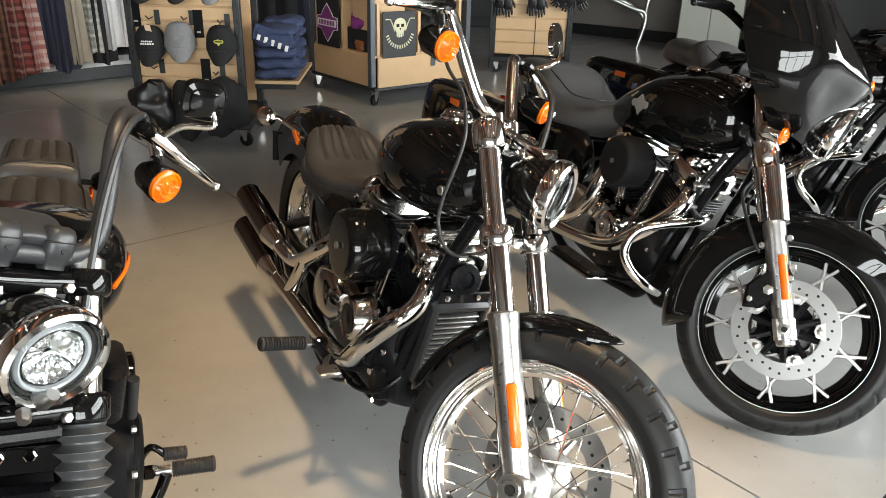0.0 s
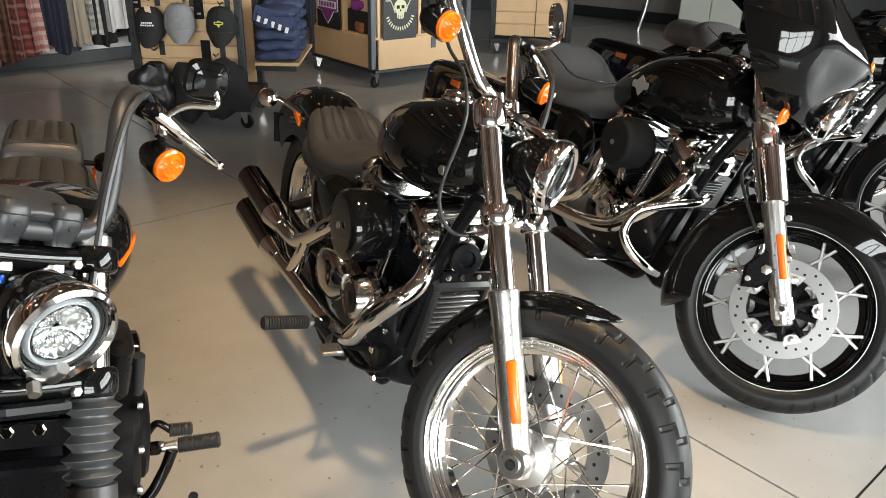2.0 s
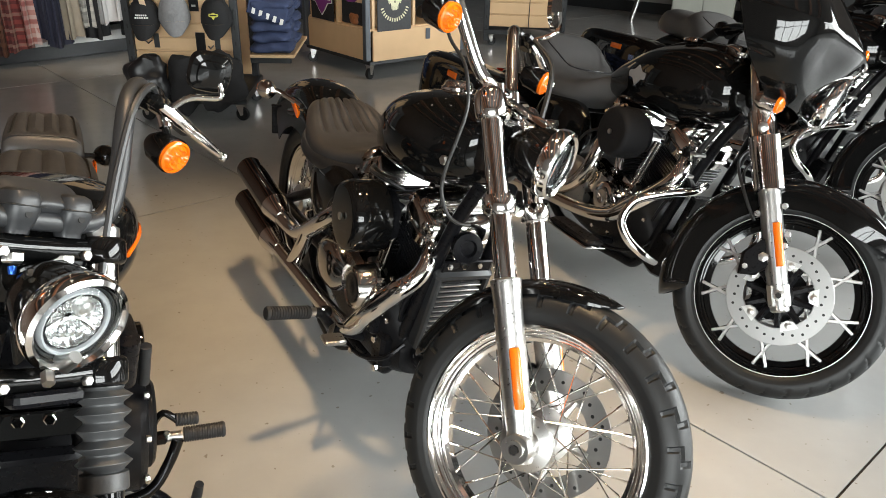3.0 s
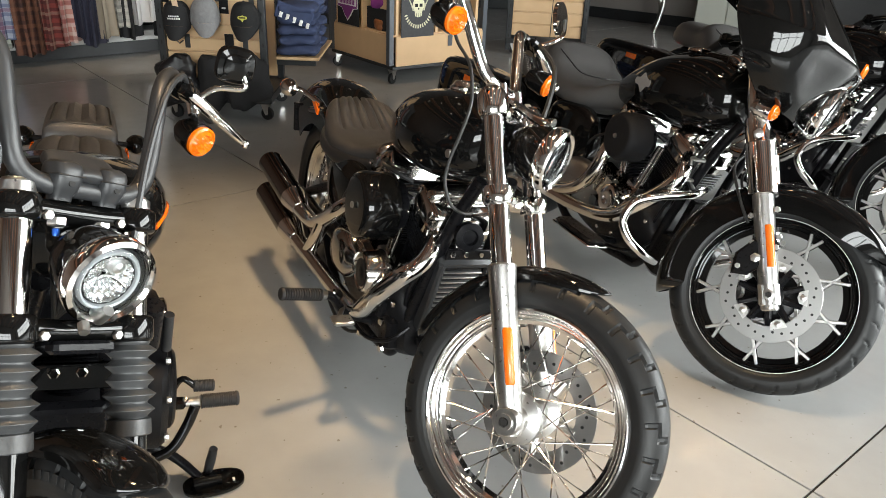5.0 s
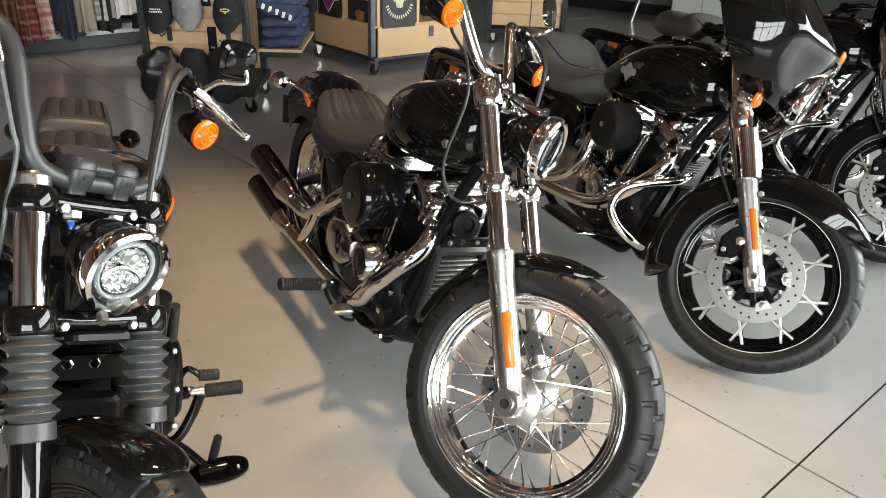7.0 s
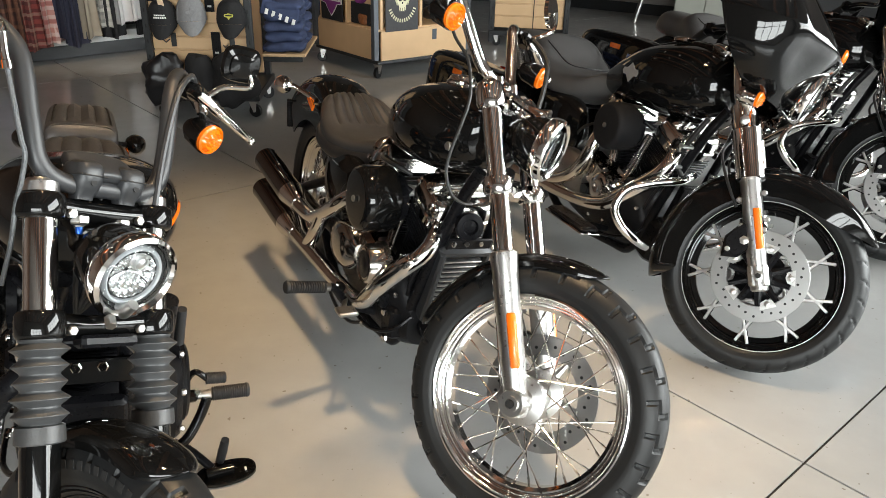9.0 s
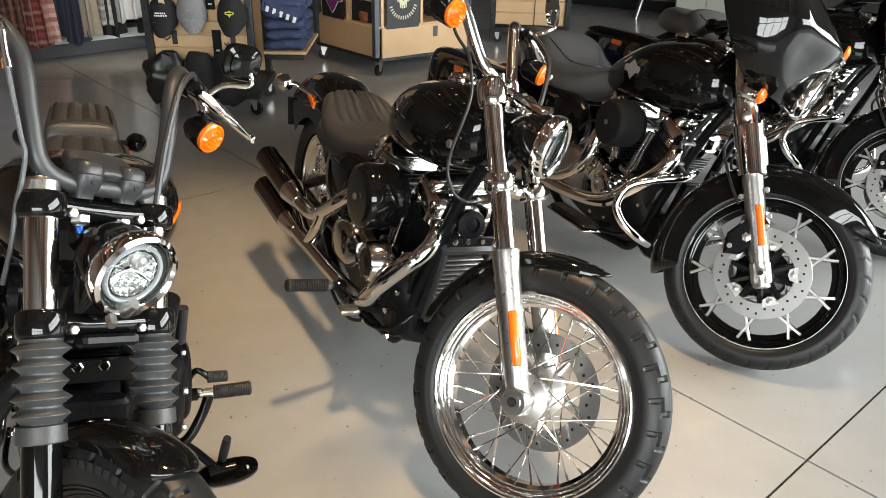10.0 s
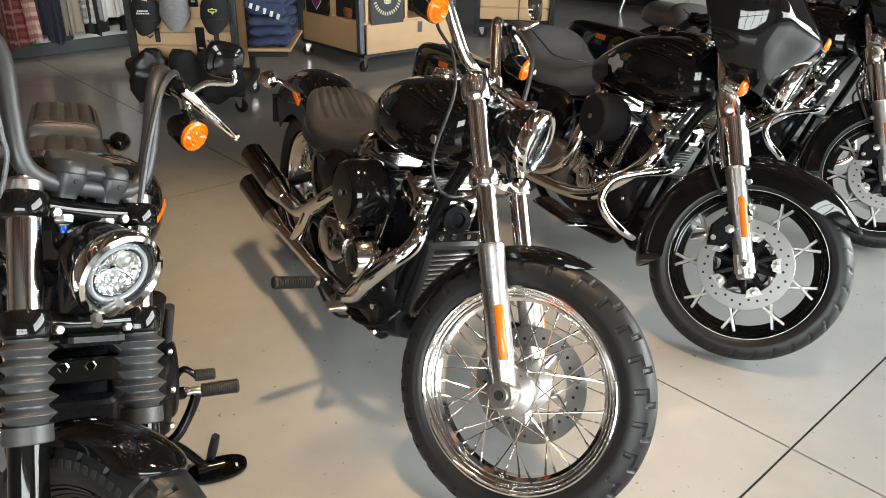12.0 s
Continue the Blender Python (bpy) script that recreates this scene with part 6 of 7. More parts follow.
        part("bag_latch", Geo().box(0.05, 0.012, 0.04, Matrix.Translation((-1.60, 0.410 * sg, 0.56)), 0.005), CHROME, bag)
    part("tail_light", Geo().box(0.05, 0.12, 0.06, Matrix.Translation((-2.0, 0, 0.60)), 0.02), REDR, bike)
    # engine
    eng = v_twin(bike, CHROME, (-0.705, -0.135, 0.630), 0.092, AIRMESH)
    part("cam_cover", Geo().lathe([(0.058, 0.0), (0.06, 0.03), (0.056, 0.05), (0.048, 0.056), (0.02, 0.056), (0.004, 0.052)], Matrix.Translation((-0.70, -0.165, 0.385)) @ Matrix.Rotation(radians(90), 4, "X"), 36), CHROME, eng, "round chrome cam cover")
    part("cam_case", Geo().box(0.26, 0.06, 0.14, Matrix.Translation((-0.76, -0.15, 0.40)) @ Matrix.Rotation(radians(14), 4, "Y"), 0.03), CHROME, eng)
    part("transmission_cover", loft_body([(-0.85, 0.02, 0.30, 0.40), (-0.92, 0.045, 0.28, 0.45), (-1.02, 0.05, 0.28, 0.46), (-1.12, 0.02, 0.32, 0.42)], 2.6, 5, 24, -0.165), ALU, eng)
    ex = part("exhaust", Geo().tube([(-0.46, -0.10, 0.64), (-0.41, -0.15, 0.60), (-0.42, -0.18, 0.53), (-0.56, -0.20, 0.40), (-0.66, -0.205, 0.33), (-0.85, -0.21, 0.29), (-1.1, -0.23, 0.28)], [0.024, 0.027, 0.030, 0.031, 0.030, 0.027, 0.030], 20, smooth=6), CHROME, bike, "chrome touring exhaust")
    part("head_pipe", Geo().tube([(-0.86, -0.13, 0.60), (-0.83, -0.18, 0.56), (-0.84, -0.20, 0.46), (-0.89, -0.21, 0.38), (-0.98, -0.22, 0.325), (-1.1, -0.225, 0.30), (-1.25, -0.23, 0.285)], [0.024, 0.028, 0.031, 0.031, 0.030, 0.029, 0.030], 20, smooth=6), CHROME, ex)
    part("muffler", Geo().tube([(-1.1, -0.235, 0.275), (-1.2, -0.24, 0.27), (-1.25, -0.24, 0.265), (-2.05, -0.25, 0.255), (-2.10, -0.25, 0.255)], [0.03, 0.045, 0.052, 0.052, 0.045], 28), CHROME, ex)
    for sg in (-1, 1):
        gd = [(-0.40, 0.04 * sg, 0.54), (-0.36, 0.12 * sg, 0.530), (-0.40, 0.22 * sg, 0.500), (-0.435, 0.29 * sg, 0.460), (-0.435, 0.32 * sg, 0.391), (-0.405, 0.30 * sg, 0.335), (-0.38, 0.24 * sg, 0.290), (-0.42, 0.14 * sg, 0.245)]
        part("engine_guard", Geo().tube(gd, 0.0155, 14, smooth=6), CHROME, bike, "chrome engine guard tube")
        part("floorboard", Geo().box(0.26, 0.085, 0.022, Matrix.Translation((-0.67, 0.315 * sg, 0.255)), 0.010), SATIN, bike, "black rubber floorboard")
        part("floorboard_trim", Geo().box(0.27, 0.095, 0.010, Matrix.Translation((-0.67, 0.315 * sg, 0.242)), 0.004), CHROME, bike)
        part("board_bracket", Geo().tube([(-0.67, 0.14 * sg, 0.22), (-0.66, 0.27 * sg, 0.24)], 0.014, 10), SATIN, bike)
    part("cooler_shroud", Geo().box(0.10, 0.20, 0.17, Matrix.Translation((-0.47, 0, 0.255)) @ Matrix.Rotation(radians(15), 4, "Y"), 0.02), SATIN, bike, "black cooler shroud")
    cool = part("oil_cooler", Geo().box(0.03, 0.15, 0.16, Matrix.Translation((-0.42, 0, 0.42)) @ Matrix.Rotation(radians(15), 4, "Y"), 0.006), SATIN, bike)
    for i in range(9):
        part("cooler_fin", Geo().box(0.012, 0.14, 0.005, Matrix.Translation((-0.402 - 0.0045 * (i - 4), 0, 0.42 + 0.017 * (i - 4))) @ Matrix.Rotation(radians(15), 4, "Y"), 0.001), STEEL, cool)
    frame_tubes(bike, [[(-0.33, y * 0.5, 0.80), (-0.38, y * 0.8, 0.68), (-0.47, y, 0.42), (-0.54, y * 1.1, 0.20), (-0.66, y * 1.2, 0.165), (-1.0, y * 1.5, 0.165), (-1.25, y * 1.4, 0.28)] for y in (-0.085, 0.085)] + [[(-0.33, 0, 0.86), (-0.7, 0, 0.76), (-1.0, 0, 0.66), (-1.3, 0, 0.60)]])
    part("wiring", Geo().tube([(-0.36, -0.09, 0.76), (-0.40, -0.11, 0.66), (-0.43, -0.10, 0.58), (-0.40, -0.08, 0.52)], 0.010, 10, smooth=5), CABLE, bike)
    part("wire_clip", Geo().box(0.035, 0.05, 0.012, Matrix.Translation((-0.405, -0.105, 0.645)), 0.003).box(0.03, 0.045, 0.012, Matrix.Translation((-0.425, -0.10, 0.565)), 0.003), STEEL, bike)
    part("side_cover", loft_body([(-1.0, 0.02, 0.48, 0.62), (-1.08, 0.05, 0.40, 0.66), (-1.28, 0.05, 0.40, 0.65), (-1.36, 0.02, 0.45, 0.60)], 3.0, 4, 20, -0.15), BLACK, bike)
    part("side_stand", Geo().tube([(-0.72, 0.13, 0.18), (-0.76, 0.26, 0.10), (-0.78, 0.36, 0.07)], 0.012, 10), SATIN, bike)
    return bike


cruiser()
bobber()
t1 = tourer(bike_pose(0.962, 2.259, -0.012, -65.07, 10.4), "gloss black touring motorcycle with a fairing and saddlebags on its stand")
turn_signal(t1, (-0.120, 0.440, 1.190), (0.97, 0.05, -0.05), steer(26, 0.165, 39.0), BLACK, (-0.36, 0.34, 1.10), 0.032)
t2 = copy_thing(t1, bike_pose(1.894, 3.187, -0.012, -65.07, 10.4))
tagged(t2, "gloss black touring motorcycle parked beyond the others in the row")

# ---------------------------------------------------------------- shop fittings behind the motorcycles
slab("wall_partition", 6.3, 0.15, HT, (-3.4, 9.9, HT / 2), WALLD, "charcoal partition wall behind the clothing")
solid("wall_angled", Geo().box(3.2, 0.12, HT, I4, 0.004), WALLP, "pale painted wall behind the parked machines", "wall", "", "structure", Matrix.Translation((2.35, 11.55, HT / 2)) @ Matrix.Rotation(radians(-32.6), 4, "Z"))
solid("baseboard", Geo().box(3.2, 0.03, 0.15, I4, 0.004), RACK, "black skirting board", "baseboard", "", "structure", Matrix.Translation((2.31, 11.485, 0.075)) @ Matrix.Rotation(radians(-32.6), 4, "Z"))


def caster(parent, x, y, turn=0.0):
    m = Matrix.Translation((x, y, 0)) @ Matrix.Rotation(turn, 4, "Z")
    w = part("caster", Geo().lathe([(0.012, -0.014), (0.043, -0.014), (0.046, -0.008), (0.046, 0.008), (0.043, 0.014), (0.012, 0.014)], m @ Matrix.Translation((0.02, 0, 0.047)) @ Matrix.Rotation(radians(90), 4, "X"), 28), RUBBER, parent, "swivel caster with a dark wheel")
    fk = Geo()
    for s in (-0.019, 0.019):
        fk.plate([(-0.022, 0.115), (0.040, 0.115), (0.030, 0.042), (0.012, 0.036)], 0.003, m @ Matrix.Translation((0, s, 0)) @ Matrix.Rotation(radians(90), 4, "X"))
    fk.box(0.075, 0.055, 0.012, m @ Matrix.Translation((0.006, 0, 0.118)), 0.003)
    fk.lathe([(0.008, -0.024), (0.008, 0.024)], m @ Matrix.Translation((0.02, 0, 0.047)) @ Matrix.Rotation(radians(90), 4, "X"), 10)
    part("fork", fk, ALU, w, "zinc caster fork")
    return w


def slat_panel(parent, x0, x1, y, z0, z1, face=-1, pitch=0.088):
    n = int((z1 - z0) / pitch)
    for i in range(n):
        z = z0 + pitch * (i + 0.5)
        part("slat", Geo().box(x1 - x0, 0.018, pitch - 0.010, Matrix.Translation(((x0 + x1) / 2, y, z)), 0.003), MAPLE, parent)
    part("slat_backing", Geo().box(x1 - x0, 0.012, z1 - z0, Matrix.Translation(((x0 + x1) / 2, y - face * 0.016, (z0 + z1) / 2)), 0.002), MAPLE, parent)


# cap rack on casters
RK = Matrix.Translation((-1.80, 5.06, 0)) @ Matrix.Rotation(radians(5), 4, "Z")
rack = thing("display_rack", RK, "black steel slatwall rack on casters, hung with caps", "display rack")
for x in (-0.34, 0.33):
    for y in (0.03, 0.62):
        ps = Geo().box(0.045, 0.05, 1.75, Matrix.Translation((x, y, 1.01)), 0.004)
        part("post", ps, RACK, rack, "slotted black steel post")
        if y < 0.1:
            for k in range(16):
                # dark strip on the post face, painting the shade of an uncut slot
                part("slot", Geo().box(0.008, 0.003, 0.025, Matrix.Translation((x, y - 0.0265, 0.22 + 0.1 * k)), 0.001), HOLE, rack)
        caster(rack, x * 0.93, y + (0.03 if y < 0.1 else -0.03), radians(-20 if y < 0.1 else 35))
part("base", Geo().box(0.74, 0.68, 0.06, Matrix.Translation((0, 0.325, 0.155)), 0.006), RACK, rack, "black base tray")
slat_panel(rack, -0.315, 0.305, 0.04, 0.20, 1.80)
slat_panel(rack, -0.315, 0.305, 0.61, 0.20, 1.80, 1)
part("top_rail", Geo().box(0.70, 0.03, 0.04, Matrix.Translation((0, 0.04, 1.86)), 0.005), RACK, rack)
for x, z in ((-0.20, 0.835), (0.015, 0.835), (0.235, 0.82), (-0.205, 0.53), (0.18, 0.50)):
    hk = Geo().tube([(x, 0.03, z), (x, -0.05, z - 0.005), (x, -0.10, z + 0.02)], 0.004, 8).box(0.035, 0.004, 0.09, Matrix.Translation((x + 0.03, 0.026, z)), 0.002)
    part("hook", hk, RACK, rack, "black display hook")
for x, z in ((0.085, 0.80), (0.105, 0.50), (-0.30, 0.86)):
    part("hang_tag", Geo().box(0.06, 0.004, 0.17, Matrix.Translation((x, 0.018, z)), 0.002), SATIN, rack, "dark hanging tag")
    part("tag_mark", Geo().box(0.026, 0.003, 0.012, Matrix.Translation((x, 0.0145, z - 0.05)), 0.001), STEEL, rack)


def cap(at, mat, label, mark=None, tag=False, yaw=0.0):
    m = RK @ Matrix.Translation(at) @ Matrix.Rotation(yaw, 4, "Z")
    ob = thing("cap", m, label, "cap", "caps on the rack")
    rows = []
    for i in range(13):
        t = i / 12
        z = 0.15 * math.sin(t * math.pi / 2)
        k = math.cos(t * math.pi / 2) ** 0.62
        rows.append([(0.098 * k * math.cos(a), 0.02 + 0.085 * k * math.sin(a) - 0.02 * t, z) for a in [2 * math.pi * j / 32 for j in range(32)]])
    g = Geo().rings(rows)
    part("crown", g, mat, ob)
    seams = Geo()
    for a in (-90, -30, 30, 90, 150, 210):
        pts = []
        for i in range(9):
            t = i / 9
            z = 0.15 * math.sin(t * math.pi / 2)
            k = math.cos(t * math.pi / 2) ** 0.62 * 1.004
            pts.append((0.098 * k * math.cos(radians(a)), 0.02 + 0.085 * k * math.sin(radians(a)) - 0.02 * t, z))
        seams.tube(pts, 0.0018, 5)
    seams.lathe([(0.002, 0.0), (0.007, -0.002), (0.007, 0.003), (0.002, 0.006)], Matrix.Translation((0, 0.0, 0.15)), 10)
    part("seam", seams, mat, ob)
    br = []
    for i in range(9):
        t = i / 8
        br.append([((0.094 - 0.028 * t * t) * math.sin(radians(s)) * 1.0, 0.02 - 0.085 * math.cos(radians(s)) - 0.035 * t * math.cos(radians(s)) - 0.004, 0.0 - 0.088 * t * (0.35 + 0.65 * math.cos(radians(s)))) for s in range(-78, 79, 13)])
    part("brim", Geo().grid(br, 0.004), mat, ob)
    if mark == "lines":
        for k, (w, z) in enumerate(((0.07, 0.060), (0.085, 0.045))):
            n = 6
            for j in range(n):
                xx = -w / 2 + w * (j + 0.5) / n
                part("mark", Geo().box(w / n * 0.75, 0.004, 0.010, Matrix.Translation((xx, -0.0655 + 3.2 * xx * xx, z)) @ Matrix.Rotation(xx * 5, 4, "Z"), 0.001), PRINT, ob, "raised white mark")
    if mark in ("shield", "grey"):
        sh = [(-0.036, 0.014), (-0.042, 0.004), (-0.036, -0.008), (-0.014, -0.012), (0.0, -0.030), (0.014, -0.012), (0.036, -0.008), (0.042, 0.004), (0.036, 0.014), (0.016, 0.014), (0.0, 0.024), (-0.016, 0.014)]
        part("badge", Geo().plate([(x * 0.72, y * 0.8) for x, y in sh], 0.005, Matrix.Translation((0.0, -0.066, 0.055)) @ Matrix.Rotation(radians(80), 4, "X")), YELLOW if mark == "shield" else CAPG, ob, "embroidered badge")
        if mark == "shield":
            part("badge_bar", Geo().box(0.042, 0.004, 0.008, Matrix.Translation((0.0, -0.0705, 0.058)), 0.001), HOLE, ob)
    if tag:
        part("price_tag", Geo().box(0.036, 0.003, 0.055, Matrix.Translation((0.015, -0.055, 0.135)) @ Matrix.Rotation(radians(25), 4, "X"), 0.001), material("paper_tag", (0.72, 0.52, 0.36), 0.7, 0, 0.1, 30), ob)
    return ob


cap((-0.205, -0.06, 0.645), FLOCK, "black baseball cap with white lettering and a paper tag", "lines", True)
cap((-0.02, -0.06, 0.67), CAPG, "light grey baseball cap with a tone-on-tone badge", "grey", False, radians(12))
cap((0.235, -0.06, 0.655), FLOCK, "black baseball cap with a yellow shield badge", "shield")
cap((-0.205, -0.06, 1.02), FLOCK, "plain black baseball cap on the upper hooks")
cap((0.0, -0.06, 1.02), FLOCK, "plain black baseball cap on the upper hooks")
cap((0.21, -0.06, 1.02), CAPG, "light grey baseball cap on the upper hooks", None, False, radians(-8))


def sack(at, sx, sy, sz, seed, mat, label):
    rows = []
    for i in range(15):
        t = -1 + 2 * i / 14
        k = (1 - abs(t) ** 2.6) ** 0.5
        row = []
        for j in range(30):
            a = 2 * math.pi * j / 30
            p = Vector((sx * k * math.cos(a), sy * k * math.sin(a), sz * t))
            nz = noise.noise(p * 9 + Vector((seed, 0, 0))) * 0.35 + noise.noise(p * 21 + Vector((0, seed, 0))) * 0.14
            row.append(tuple(p * (1 + nz)))
        rows.append(row)
    return solid("bag", Geo().rings(rows), mat, label, "bag", "bags on the rack", "", RK @ Matrix.Translation(at))


BAGM = material("black_bag_leather", (0.008, 0.008, 0.009), 0.36, 0, 0.3, 14, bump=0.5, bump_scale=50)
sack((-0.22, -0.12, 0.30), 0.14, 0.10, 0.17, 3, BAGM, "slumped black leather bag hanging on the rack")
sack((0.0, -0.09, 0.28), 0.10, 0.08, 0.18, 8, FLOCK, "soft black cloth bag hanging on the rack")
sack((0.22, -0.10, 0.30), 0.15, 0.10, 0.20, 15, FLOCK, "black cotton backpack hanging on the rack")

# folded navy tops on a side shelf
shelf = thing("shelf", RK, "maple side shelf on the cap rack", "shelf")
part("board", Geo().box(0.30, 0.80, 0.022, Matrix.Translation((0.52, 0.62, 0.40)), 0.003), MAPLE, shelf)
part("bracket", Geo().box(0.28, 0.02, 0.05, Matrix.Translation((0.50, 0.30, 0.365)), 0.004), RACK, shelf)
part("bracket", Geo().box(0.28, 0.02, 0.05, Matrix.Translation((0.50, 0.90, 0.365)), 0.004), RACK, shelf)


def folded(at, sx, sy, sz, seed):
    rows = []
    for i in range(13):
        t = -1 + 2 * i / 12
        row = []
        for j in range(28):
            a = 2 * math.pi * j / 28
            c, s = math.cos(a), math.sin(a)
            y = sy * abs(c) ** 0.7 * (1 if c >= 0 else -1)
            z = sz * abs(s) ** 0.8 * (1 if s >= 0 else -1)
            e = (1 - abs(t) ** 5) ** 0.5
            p = Vector((sx * t, y * (0.8 + 0.2 * e), z * (0.35 + 0.65 * e)))
            q = p * 14 + Vector((seed, seed, 0))
            p += Vector((noise.noise(q) * 0.018, noise.noise(q + Vector((5, 0, 0))) * 0.018, noise.noise(q + Vector((0, 9, 0))) * 0.016))
            row.append(tuple(p))
        rows.append(row)
    return solid("sweater", Geo().rings(rows), NAVY, "navy blue folded jersey top in a stack", "clothes", "folded sweaters", "", RK @ Matrix.Translation(at))


for k, (y, z, w) in enumerate(((0.36, 0.45, 0.14), (0.37, 0.52, 0.135), (0.36, 0.59, 0.14), (0.37, 0.66, 0.13), (0.36, 0.73, 0.135), (0.70, 0.45, 0.14), (0.71, 0.53, 0.135), (0.70, 0.60, 0.14), (0.71, 0.68, 0.13), (0.70, 0.75, 0.135))):
    folded((0.52, y, z), w, 0.155, 0.040, k * 3.7)
prt = thing("printed_top", RK, "navy top with white printed lettering bars over the stack", "clothes")
for k in range(5):
    part("print_bar", Geo().box(0.022, 0.006, 0.040, Matrix.Translation((0.42 + 0.045 * k, 0.215, 0.70 - 0.018 * k)) @ Matrix.Rotation(radians(18), 4, "Y"), 0.002), PRINT, prt)
part("cloth", Geo().box(0.26, 0.012, 0.11, Matrix.Translation((0.51, 0.225, 0.70)) @ Matrix.Rotation(radians(18), 4, "Y"), 0.005), NAVY, prt)

# maple merchandise unit on casters
UN = Matrix.Translation((-0.775, 6.47, 0)) @ Matrix.Rotation(radians(42), 4, "Z")
unit = thing("merchandise_unit", UN, "maple merchandise unit with open cubbies and slate posts on casters", "display unit")
W, D, ZB = 1.02, 1.02, 0.145
part("plinth", Geo().box(W, D, 0.03, Matrix.Translation((W / 2, D / 2, ZB - 0.005)), 0.004), RACK, unit, "black base frame")
part("post", Geo().box(0.05, 0.05, 1.5, Matrix.Translation((-0.004, -0.004 + 0.04, 0.91)), 0.004), POSTG, unit, "slate grey steel post")
part("post", Geo().box(0.05, 0.05, 1.5, Matrix.Translation((-0.004, D - 0.03, 0.91)), 0.004), POSTG, unit, "slate grey steel post")
part("post", Geo().box(0.05, 0.05, 1.5, Matrix.Translation((W, 0.03, 0.91)), 0.004), POSTG, unit, "slate grey steel post")
part("core", Geo().box(W - 0.70, D - 0.70, 1.3, Matrix.Translation((W / 2, D / 2, 0.82)), 0.003), MAPLE, unit)
# long faces: lower board, cubby dividers, upper board
part("side_panel", Geo().box(0.02, D - 0.10, 0.25, Matrix.Translation((0.012, D / 2, ZB + 0.135)), 0.003), MAPLE, unit, "maple lower panel")
part("front_panel", Geo().box(W - 0.06, 0.02, 0.25, Matrix.Translation((W / 2, 0.0, ZB + 0.135)), 0.003), MAPLE, unit, "maple lower panel")
part("shelf", Geo().box(W - 0.02, D - 0.02, 0.022, Matrix.Translation((W / 2, D / 2, ZB + 0.262)), 0.003), MAPLE, unit)
part("shelf", Geo().box(W - 0.02, D - 0.02, 0.030, Matrix.Translation((W / 2, D / 2, 0.84)), 0.003), MAPLE, unit)
for y in (0.10, 0.50, 0.92):
    part("divider", Geo().box(0.36, 0.03, 0.44, Matrix.Translation((0.19, y, 0.625)), 0.003), MAPLE, unit)
for x in (0.05, 0.47, 0.92):
    part("divider", Geo().box(0.03, 0.36, 0.44, Matrix.Translation((x, 0.19, 0.625)), 0.003), MAPLE, unit)
for x, y, a in ((0.05, 0.06, 200), (0.04, D - 0.08, 150), (W - 0.06, 0.06, 20), (W - 0.06, D - 0.06, 70)):
    caster(unit, x, y, radians(a))
ban = solid("banner", Geo().box(0.010, 0.36, 0.40, I4, 0.003), FLOCK, "black cloth panel with a purple and white shield", "banner", "", "", UN @ Matrix.Translation((-0.006, 0.70, 0.615)))
shp = [(-0.17, 0.05), (-0.17, -0.05), (-0.10, -0.06), (-0.05, -0.12), (0, -0.165), (0.05, -0.12), (0.10, -0.06), (0.17, -0.05), (0.17, 0.05), (0.10, 0.06), (0.06, 0.11), (0, 0.165), (-0.06, 0.11), (-0.10, 0.06)]
mb = Matrix.Rotation(radians(90), 4, "Z") @ Matrix.Rotation(radians(90), 4, "X")
part("shield_border", Geo().plate([(x * 1.0, y) for x, y in shp], 0.004, Matrix.Translation((-0.006, 0, 0)) @ mb), PRINT, ban)
part("shield", Geo().plate([(x * 0.92, y * 0.92) for x, y in shp], 0.004, Matrix.Translation((-0.009, 0, 0)) @ mb), PURPLE, ban)
part("shield_band", Geo().box(0.004, 0.30, 0.060, Matrix.Translation((-0.011, 0, 0)), 0.001), PRINT, ban)
for k in range(10):
    part("lettering_bar", Geo().box(0.004, 0.018, 0.040, Matrix.Translation((-0.0125, 0.115 - 0.0255 * k, 0)), 0.001), PURPLE, ban)
pos = solid("shirt_panel", Geo().box(0.345, 0.012, 0.37, I4, 0.003), material("charcoal_jersey", (0.055, 0.056, 0.06), 0.85, 0, 0.2, 40, bump=0.4, bump_scale=200), "charcoal folded shirt with a cream skull print", "shirt", "", "", UN @ Matrix.Translation((0.245, -0.012, 0.58)))
fa = Matrix.Rotation(radians(90), 4, "X")
sk = [(0.062 * math.cos(a), 0.045 + 0.058 * math.sin(a)) for a in [radians(d) for d in range(-25, 206, 11)]] + [(-0.036, -0.01), (-0.034, -0.042), (-0.02, -0.052), (0.02, -0.052), (0.034, -0.042), (0.036, -0.01)]
part("skull_print", Geo().plate(sk, 0.003, Matrix.Translation((0, -0.0075, 0.03)) @ fa), CREAM, pos)
for x, z, w, h in ((-0.024, 0.073, 0.030, 0.026), (0.024, 0.073, 0.030, 0.026), (0, 0.045, 0.012, 0.016), (-0.022, -0.006, 0.003, 0.03), (0, -0.008, 0.003, 0.03), (0.022, -0.006, 0.003, 0.03)):
    part("skull_gap", Geo().box(w, 0.003, h, Matrix.Translation((x, -0.010, z)), 0.001), FLOCK, pos)
for sg in (-1, 1):
    part("bar_print", Geo().tube([(0.055 * sg, -0.008, 0.03), (0.075 * sg, -0.008, 0.08), (0.10 * sg, -0.008, 0.125), (0.15 * sg, -0.008, 0.125)], 0.005, 6), CREAM, pos)
